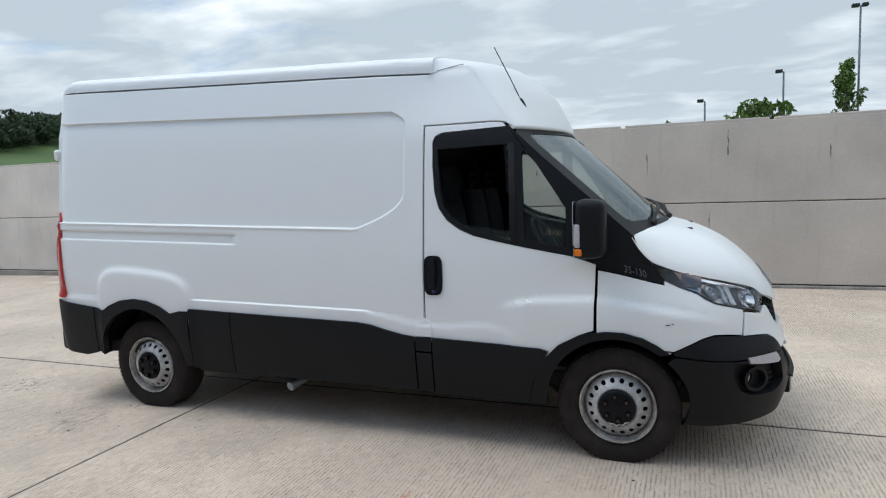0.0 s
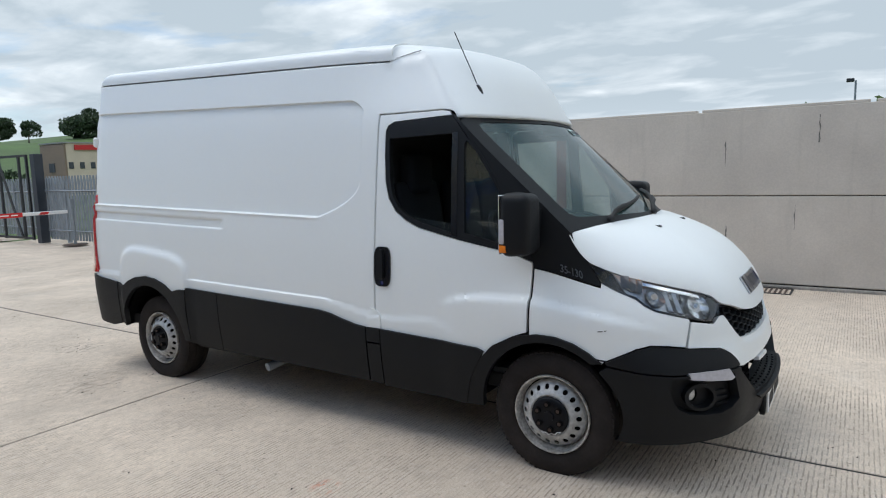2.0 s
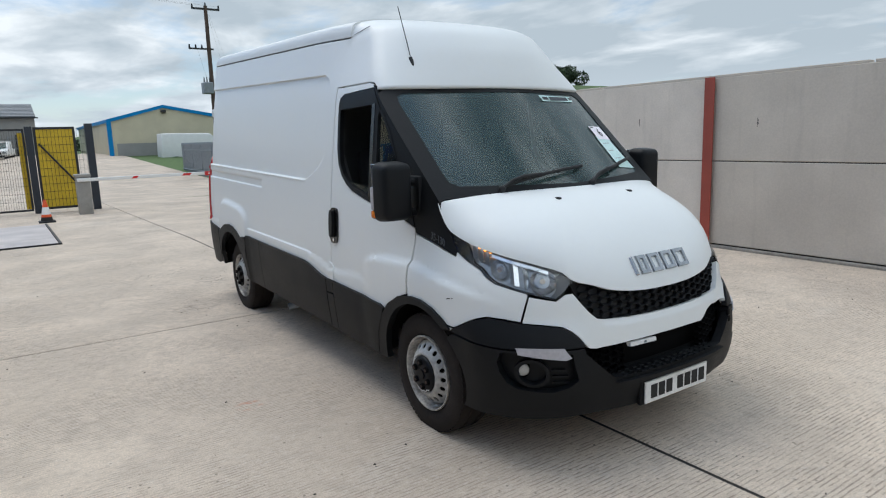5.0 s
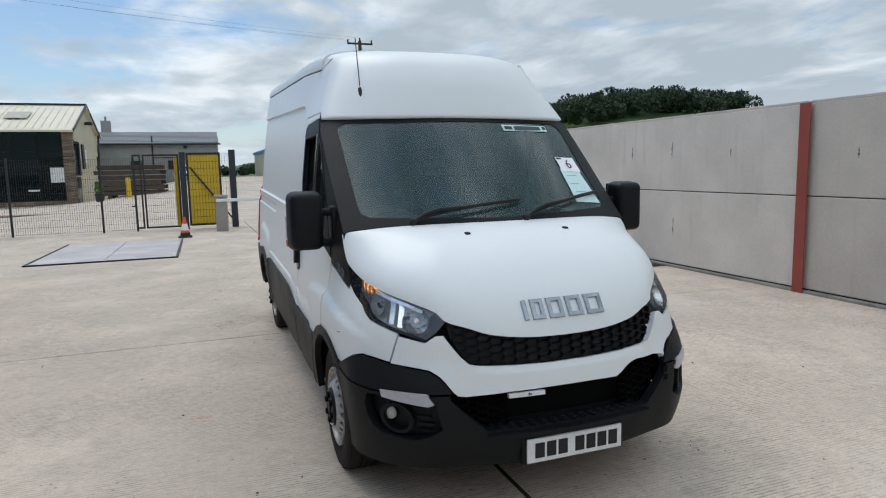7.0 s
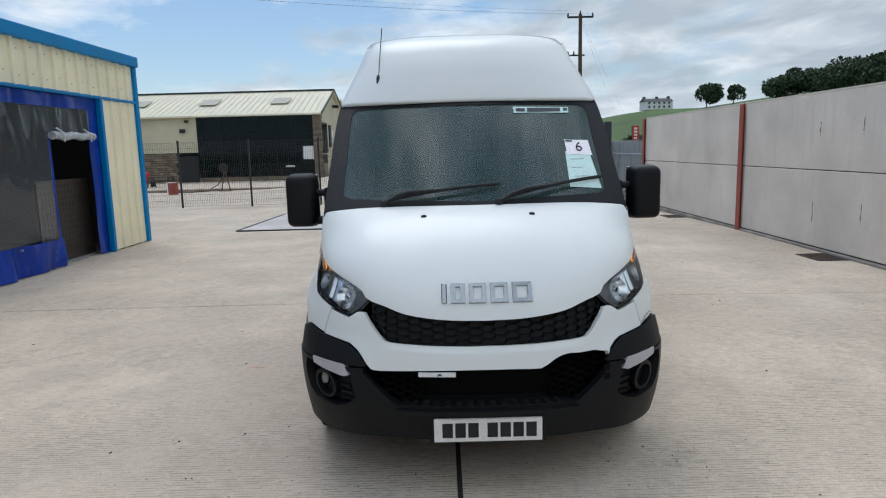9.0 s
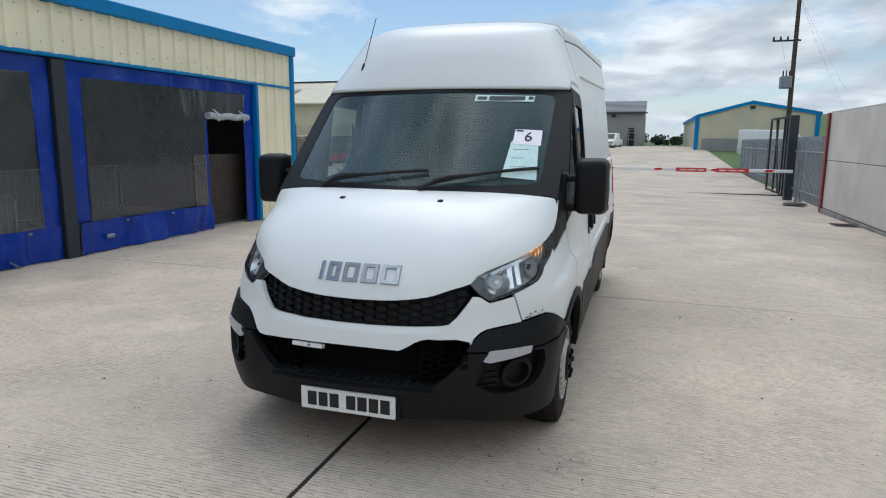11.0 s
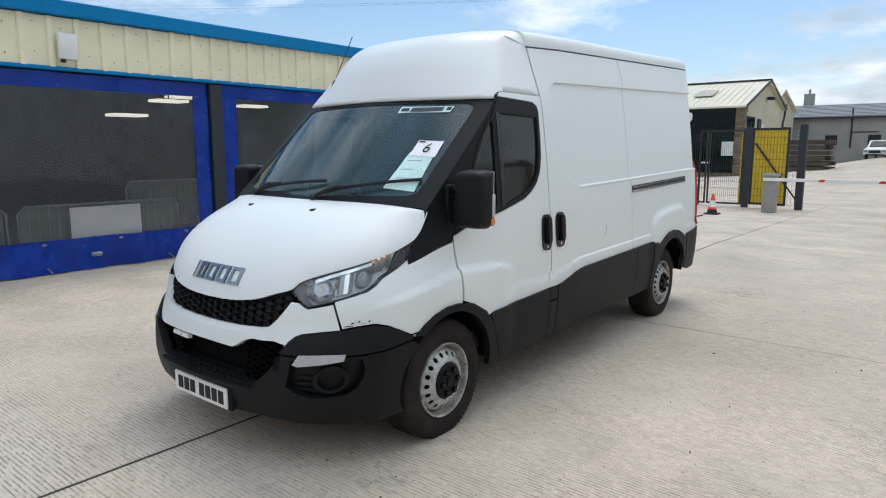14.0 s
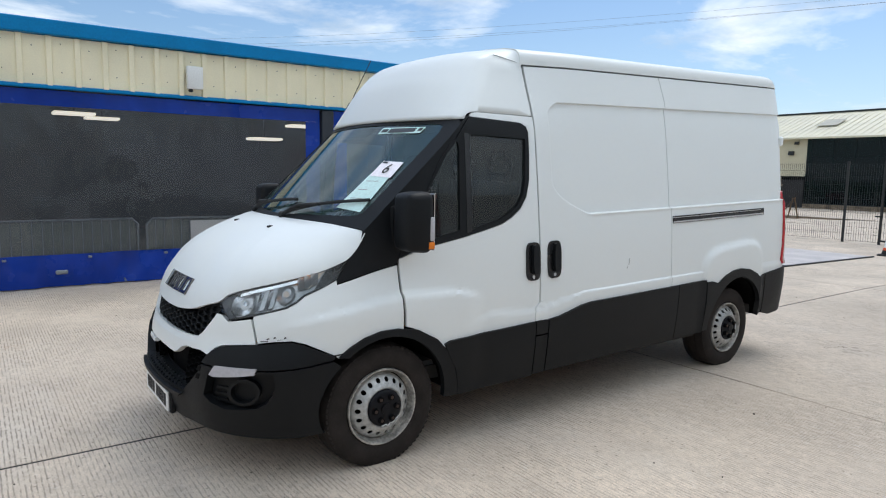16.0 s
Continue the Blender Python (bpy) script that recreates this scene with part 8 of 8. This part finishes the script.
bm = skin([(-1, -4.42), (1, -4.42), (1, -1.16), (-1, -1.16)], roof, cell=0.04, cq=0.10, thick=0.02, cuts_q=(-4.40, -4.37, -4.34, -4.30, -4.28))
part("roof", bm, PAINT, VAN, "white high roof", smooth=True, angle=60)
for s in (-1, 1):
    bm = poly_tube(NB(), [P(s * ux(x), 2.379, -0.006) for x in (-1.18, -1.8, -2.6, -3.4, -4.2)], 0.0042, 6)
    part("gutter_seal", bm, SEAL, VAN)
    bm = poly_tube(NB(), [P(s * ux(x), z, 0.0) for x, z in ((-0.955, 2.424), (-1.0, 2.418), (-1.08, 2.403), (-1.18, 2.383))], 0.0026, 6)
    part("gutter_end", bm, SEAL, VAN)

# rear face
bm = NB()
prism(bm, [(-0.88, 0.42), (0.88, 0.42), (0.89, 1.3), (0.80, 2.15), (0.71, 2.50), (-0.71, 2.50), (-0.80, 2.15), (-0.89, 1.3)], lambda p, q, d: (-4.43 + d, p, q), 0.06)
part("rear_door", bm, PAINT, VAN, "white rear door pair")
bm = NB(); box(bm, (-4.50, -0.90, 0.40), (-4.36, 0.90, 0.58), 0.03, 2)
part("rear_bumper", bm, TRIM, VAN, "black rear step bumper", smooth=True)

# floor pan, chassis, inner arches
bm = NB()
box(bm, (-4.38, -0.90, 0.42), (0.35, 0.90, 0.50))
part("floor_pan", bm, UNDER, VAN)
for y in (-0.42, 0.30):
    bm = NB(); box(bm, (-4.35, y, 0.36), (0.7, y + 0.12, 0.46))
    part("chassis_rail", bm, UNDER, VAN)
bm = tube(NB(), (-3.52, -0.75, 0.345), (-3.52, 0.75, 0.345), 0.06, 10)
bmesh.ops.create_uvsphere(bm, u_segments=12, v_segments=8, radius=0.17, matrix=Matrix.Translation((-3.52, 0, 0.345)))
part("rear_axle", bm, UNDER, VAN, smooth=True)
bm = NB(); box(bm, (-0.5, -0.5, 0.22), (0.6, 0.5, 0.45), 0.05); tube(bm, (0, -0.75, 0.3), (0, 0.75, 0.3), 0.05, 8)
part("engine_tray", bm, UNDER, VAN)
for s in (-1, 1):
    for cx, cz in ((0.0, 0.345), (-3.52, 0.39)):
        bm = NB()
        ring = arc(cx, cz, 0.43, 3, 177, 20)
        a = [bm.verts.new((x, s * 0.95, z)) for x, z in ring]
        b = [bm.verts.new((x, s * 0.58, z)) for x, z in ring]
        for i in range(len(ring) - 1):
            bm.faces.new((a[i], a[i + 1], b[i + 1], b[i]))
        bm.faces.new(b)
        part("arch_liner", bm, DEEP, VAN, "black wheel arch liner")
# unseen box added in the load space to keep light out of the joints
bm = NB()
box(bm, (-4.36, -0.70, 0.5), (-1.30, 0.70, 2.30))
part("load_liner", bm, UNDER, VAN)
# exhaust end
bm = poly_tube(NB(), [(-2.25, -0.55, 0.30), (-2.22, -0.80, 0.29), (-2.25, -0.93, 0.265)], 0.032, 12)
part("exhaust", bm, GALV, VAN, "dull steel exhaust tail", smooth=True)


# cab inside
def cab():
    bm = NB(); prism(bm, [(-0.90, 0.5), (0.90, 0.5), (0.90, 1.2), (0.80, 2.0), (0.70, 2.36), (-0.70, 2.36), (-0.80, 2.0), (-0.90, 1.2)], lambda p, q, d: (-1.30 + d, p, q), 0.04)
    part("bulkhead", bm, LINER, VAN, "grey cab bulkhead")
    bm = skin([(-0.98, 0), (0.98, 0), (0.98, 1), (-0.98, 1)], lambda a, b: soft_cap(a, b) * 0.97 + Vector((-0.03, 0, 0.0)), cell=0.2, thick=0)
    part("headlining", bm, LINER, VAN, "grey headlining", smooth=True)
    bm = NB(); box(bm, (-1.26, -0.84, 1.985), (-0.62, 0.84, 2.0))
    part("overhead_shelf", bm, LINER, VAN)
    bm = NB()
    prism(bm, [(-0.35, 0.75), (-0.32, 1.10), (-0.18, 1.27), (-0.06, 1.29), (0.06, 1.27), (0.06, 0.75)], lambda p, q, d: (p, -0.82 + d, q), 1.64)
    bmesh.ops.bevel(bm, geom=bm.edges[:], offset=0.03, segments=2, affect="EDGES", profile=0.5)
    dash = part("dashboard", bm, DASH, VAN, "dark grey dashboard", smooth=True)
    bm = NB(); prism(bm, [(-0.30, 1.25), (-0.10, 1.40), (0.02, 1.37), (0.0, 1.28)], lambda p, q, d: (p, -0.66 + d, q), 0.44)
    bmesh.ops.bevel(bm, geom=bm.edges[:], offset=0.02, segments=2, affect="EDGES", profile=0.5)
    part("instrument_hood", bm, DASH, dash, smooth=True)
    # steering wheel
    c = Vector((-0.47, -0.45, 1.24))
    m = Matrix.Translation(c) @ pose(0, 0, 0, 0, 55, 0)
    bm = NB()
    seg, tb = 32, 8
    ring = []
    for i in range(seg):
        a = 6.2832 * i / seg
        ring.append([bm.verts.new(m @ Vector(((0.205 + 0.016 * math.cos(6.2832 * k / tb)) * math.cos(a), (0.205 + 0.016 * math.cos(6.2832 * k / tb)) * math.sin(a), 0.016 * math.sin(6.2832 * k / tb)))) for k in range(tb)])
    for i in range(seg):
        for k in range(tb):
            bm.faces.new((ring[i][k], ring[(i + 1) % seg][k], ring[(i + 1) % seg][(k + 1) % tb], ring[i][(k + 1) % tb]))
    sw = part("steering_wheel", bm, DASH, VAN, "black steering wheel", smooth=True)
    for a in (0.3, 2.84, 4.71):
        bm = tube(NB(), m @ Vector((0, 0, -0.03)), m @ Vector((0.2 * math.cos(a), 0.2 * math.sin(a), 0)), 0.017, 8)
        part("spoke", bm, DASH, sw)
    bm = NB(); bmesh.ops.create_uvsphere(bm, u_segments=16, v_segments=8, radius=0.075, matrix=m @ Matrix.Diagonal((1, 1, 0.5, 1)))
    part("boss", bm, DASH, sw, smooth=True)
    # seats
    for y, w in ((-0.48, 0.48), (0.10, 0.40), (0.52, 0.40)):
        bm = NB(); box(bm, (-1.12, y - w / 2, 0.72), (-0.62, y + w / 2, 0.92), 0.05, 3)
        seat = part("seat", bm, SEATC, VAN, "dark fabric cab seat", smooth=True)
        bm = NB()
        prism(bm, [(-1.20, 0.86), (-1.06, 0.86), (-1.13, 1.45), (-1.17, 1.62), (-1.24, 1.60)], lambda p, q, d: (p, y - w / 2 + d, q), w)
        bmesh.ops.bevel(bm, geom=bm.edges[:], offset=0.035, segments=3, affect="EDGES", profile=0.5)
        part("backrest", bm, SEATC, seat, smooth=True)
        bm = poly_tube(NB(), [(-1.19, y - 0.085, 1.58), (-1.20, y - 0.10, 1.72), (-1.20, y - 0.07, 1.80), (-1.20, y + 0.07, 1.80), (-1.20, y + 0.10, 1.72), (-1.19, y + 0.085, 1.58)], 0.026, 8)
        for z in (1.66, 1.73):
            tube(bm, (-1.197, y - 0.095, z), (-1.197, y + 0.095, z), 0.014, 8)
        if y < -0.3:
            bm.free()
            bm = NB(); box(bm, (-1.25, y - 0.14, 1.52), (-1.12, y + 0.14, 1.80), 0.055, 3)
        part("headrest", bm, SEATC, seat, smooth=True)
        bm = NB(); box(bm, (-1.1, y - w / 2 + 0.04, 0.5), (-0.66, y + w / 2 - 0.04, 0.72), 0.02)
        part("pedestal", bm, DASH, seat)
    # inner mirror and visor band
    bm = NB(); box(bm, (-0.60, -0.78, 1.91), (-0.585, -0.28, 1.985), 0.006)
    part("sun_visor", bm, LINER, VAN)
    bm = NB(); box(bm, (-0.60, 0.30, 1.91), (-0.585, 0.78, 1.985), 0.006)
    part("sun_visor", bm, LINER, VAN)
    # cab floor and inner door skins
    bm = NB(); box(bm, (-1.26, -0.88, 0.5), (0.25, 0.88, 0.53))
    part("cab_floor", bm, DASH, VAN)
    for s in (-1, 1):
        bm = skin(uz([(-1.15, 0.55), (-0.62, 0.55), (-0.50, 0.80), (-0.14, 0.88), (-0.14, 1.14), (-0.3, 1.21), (-0.6, 1.27), (-0.85, 1.32), (-1.0, 1.40), (-1.15, 1.6)], s), lambda p, q: P(p, q, -0.05), cell=0.2, thick=0.02)
        part("door_card", bm, DASH, VAN, smooth=True)
        bm = skin(uz([(-1.26, 0.6), (-1.135, 0.6), (-1.135, 1.98), (-1.26, 1.98)], s), lambda p, q: P(p, q, -0.04), cell=0.2, thick=0.04)
        part("b_pillar", bm, LINER, VAN, smooth=True)


cab()


# door mirrors
def mirror(s):
    yi, yo = 0.965, 1.165
    bm = NB()
    box(bm, (-0.20, min(s * yi, s * yo), 1.222), (-0.035, max(s * yi, s * yo), 1.556), 0.045, 4)
    for v in bm.verts:
        if v.co.x > -0.1:
            v.co.y = s * (yi + (abs(v.co.y) - yi) * 0.90 + 0.010)
            v.co.z = 1.389 + (v.co.z - 1.389) * 0.96
    body = part("door_mirror", bm, TRIM, VAN, "tall black door mirror", smooth=True, angle=50)
    bm = NB(); box(bm, (-0.206, min(s * (yi + 0.015), s * (yo - 0.015)), 1.30), (-0.199, max(s * (yi + 0.015), s * (yo - 0.015)), 1.545), 0.003)
    part("mirror_glass", bm, CHROME, body, "mirror glass")
    bm = NB(); box(bm, (-0.206, min(s * (yi + 0.015), s * (yo - 0.015)), 1.235), (-0.199, max(s * (yi + 0.015), s * (yo - 0.015)), 1.29), 0.003)
    part("wide_angle_glass", bm, CHROME, body)
    bm = NB(); box(bm, (-0.196, min(s * (yo - 0.02), s * (yo + 0.004)), 1.245), (-0.155, max(s * (yo - 0.02), s * (yo + 0.003)), 1.285), 0.008, 2)
    ind = part("repeater", bm, AMBER, body, "amber side repeater", smooth=True)
    bm = NB(); box(bm, (-0.196, min(s * (yo - 0.02), s * (yo + 0.004)), 1.29), (-0.165, max(s * (yo - 0.02), s * (yo + 0.003)), 1.42), 0.008, 2)
    part("repeater_lens", bm, MILK, ind, "clear lens strip", smooth=True)
    for z, h in ((1.435, 0.022), (1.262, 0.026)):
        bm = poly_tube(NB(), [(-0.13, s * 0.86, z - 0.012), (-0.12, s * 0.93, z), (-0.12, s * 1.0, z + 0.004)], h, 10)
        part("mirror_arm", bm, TRIM, body, smooth=True)
    bm = NB(); box(bm, (-0.20, min(s * 0.86, s * 0.925), 1.215), (-0.07, max(s * 0.86, s * 0.925), 1.47), 0.02, 2)
    part("mirror_foot", bm, TRIM, body, smooth=True)


for s in (-1, 1):
    mirror(s)

# aerial
bm = poly_tube(NB(), [(-0.585, -0.607, 2.12), (-0.605, -0.606, 2.165), (-0.622, -0.605, 2.185)], 0.015, 10)
ant = part("aerial_foot", bm, BLACK, VAN, "black aerial foot", smooth=True)
bm = poly_tube(NB(), [(-0.60, -0.606, 2.15), (-0.66, -0.60, 2.28), (-0.785, -0.585, 2.53)], 0.0032, 6)
part("aerial_rod", bm, BLACK, ant)


# wheels
def lathe(bm, prof, seg, m):
    rings = []
    for r, d in prof:
        rings.append([bm.verts.new(m @ Vector((r * math.cos(6.28319 * k / seg), d, r * math.sin(6.28319 * k / seg)))) for k in range(seg)])
    for a, b in zip(rings, rings[1:]):
        for k in range(seg):
            bm.faces.new((a[k], a[(k + 1) % seg], b[(k + 1) % seg], b[k]))
    return rings


def wheel(x, s, turn, yo, front):
    """Tyre, pierced steel rim and bolt cover; d runs outwards."""
    m = Matrix.Translation((x, s * yo, 0.336)) @ Matrix.Diagonal((1, s, 1, 1)) @ pose(0, 0, 0, 0, turn, 0)
    bm = NB()
    lathe(bm, [(0.212, -0.212), (0.2339, -0.2279), (0.2865, -0.2385), (0.3281, -0.2311), (0.3467, -0.2173), (0.3554, -0.1908), (0.356, -0.1643), (0.3478, -0.1622), (0.3478, -0.1558), (0.356, -0.1537), (0.356, -0.0901), (0.3478, -0.088), (0.3478, -0.0816), (0.356, -0.0795), (0.3554, -0.0477), (0.3456, -0.0212), (0.3281, -0.0085), (0.3084, -0.0042), (0.2755, 0.0), (0.2481, -0.0042), (0.2251, -0.0148), (0.212, -0.0318)], 64, m)
    ty = part("wheel", bm, RUBBER, VAN, "black tyre on a worn silver steel wheel", smooth=True, angle=50)
    # shoulder tread blocks
    bm = NB()
    for k in range(68):
        for side in (-0.020, -0.075, -0.135, -0.190):
            a = 6.2832 * k / 68
            q = m @ pose(0, 0, 0, 0, math.degrees(a), 0)
            bmesh.ops.create_cube(bm, size=1.0, matrix=q @ Matrix.Translation((0.3405, side - 0.009, 0)) @ Matrix.Diagonal((0.014, 0.026, 0.019, 1)))
    tagged(part("tread_block", bm, RUBBER, ty), kind="stuff")
    # rim with a ring of holes
    bm = NB()
    lathe(bm, [(0.214, -0.19), (0.20, -0.15), (0.198, -0.05), (0.212, -0.035), (0.222, -0.012), (0.219, -0.003), (0.213, -0.003), (0.209, -0.010), (0.206, -0.026), (0.203, -0.060), (0.198, -0.080), (0.186, -0.082)], 56, m)
    rim = part("rim", bm, RIMW, ty, "silver steel rim with rust spots", smooth=True, angle=45)
    n = 18
    bm = NB()
    ro, ri, rm, hr = 0.176, 0.136, 0.156, 0.0138
    deep = lambda r: float(np.interp(r, [0.136, 0.176], [0.004, -0.031]))
    seg = 6.2832 / n
    for k in range(n):
        c = k * seg
        def pt(r, a):
            return m @ Vector((r * math.cos(a), deep(r), r * math.sin(a)))
        hole = [(rm + hr * math.cos(t), hr / rm * math.sin(t)) for t in [6.2832 * j / 16 for j in range(16)]]
        outer = []
        for j in range(16):
            t = 6.2832 * j / 16
            dr, da = math.cos(t), math.sin(t)
            q = max(abs(dr) / 1.0, abs(da) / 1.0)
            dr, da = dr / q, da / q
            r = rm + (ro - rm) * dr if dr > 0 else rm + (rm - ri) * dr
            outer.append((r, da * seg / 2))
        hv = [bm.verts.new(pt(r, c + a)) for r, a in hole]
        ov = [bm.verts.new(pt(r, c + a)) for r, a in outer]
        iv = [bm.verts.new(pt(r, c + a) - (m.to_3x3() @ Vector((0, 0.007, 0)))) for r, a in hole]
        for j in range(16):
            i2 = (j + 1) % 16
            bm.faces.new((ov[j], ov[i2], hv[i2], hv[j]))
            bm.faces.new((hv[j], hv[i2], iv[i2], iv[j]))
    lathe(bm, [(0.190, -0.080), (0.190, -0.052), (0.186, -0.042), (0.176, -0.031)], 40, m)
    lathe(bm, [(0.136, 0.004), (0.129, 0.010), (0.116, 0.013), (0.100, 0.004)], 40, m)
    bmesh.ops.recalc_face_normals(bm, faces=bm.faces)
    part("disc", bm, STEELW, rim, "pierced steel wheel disc", smooth=True, angle=40)
    bm = NB()
    lathe(bm, [(0.19, -0.10), (0.05, -0.10), (0.001, -0.10)], 24, m)
    part("brake_drum", bm, DEEP, ty)
    # bolt cover
    bm = NB()
    if front:
        lathe(bm, [(0.108, 0.006), (0.105, 0.020), (0.097, 0.026), (0.055, 0.028), (0.001, 0.028)], 32, m)
    else:
        lathe(bm, [(0.108, 0.006), (0.102, 0.018), (0.088, 0.012), (0.055, 0.028), (0.001, 0.028)], 32, m)
    cov = part("bolt_cover", bm, HUBP, ty, "scuffed dark bolt cover", smooth=True, angle=50)
    for k in range(6):
        a = 6.2832 * k / 6 + 0.3
        c = m @ Vector((0.070 * math.cos(a), 0.029, 0.070 * math.sin(a)))
        d = m.to_3x3() @ Vector((0, 1, 0))
        bm = tube(NB(), c - d * 0.014, c + d * 0.012, 0.021, 12, 0.017)
        part("bolt_cap", bm, DEEP, cov, smooth=True)
        bm = tube(NB(), c, c + d * 0.0145, 0.0105, 6)
        part("bolt", bm, BOLTR, cov, "rusty wheel bolt")
    bm = tube(NB(), m @ Vector((0, 0.0, 0)), m @ Vector((0, 0.036, 0)), 0.030, 16)
    part("hub_cap", bm, HUBP, cov, smooth=True)
    # light scuff lines where the paint has gone
    bm = NB()
    rs = random.Random(int(x * 7 + s * 3 + 50))
    a0 = rs.uniform(3.6, 4.4)
    pts = [m @ Vector(((0.098 + 0.005 * math.sin(k * 1.9)) * math.cos(a0 + 0.11 * k), 0.0255 + 0.001 * math.sin(k), (0.098 + 0.005 * math.sin(k * 1.9)) * math.sin(a0 + 0.11 * k))) for k in range(12)]
    poly_tube(bm, pts, 0.003, 5)
    part("paint_chip", bm, PLATEW, cov, "chipped silver edge")


for s in (-1, 1):
    wheel(0.004, s, 20 * s, 0.968, True)
    wheel(-3.52, s, 50, 0.935, False)


# the rear half of the body is slightly longer
for ob in VAN.children_recursive:
    m = ob.matrix_world.copy()
    mi = m.inverted()
    for v in ob.data.vertices:
        w = m @ v.co
        back = smooth01((-1.3 - w.x) / 1.7)
        w.x -= 0.035 * back
        v.co = mi @ w
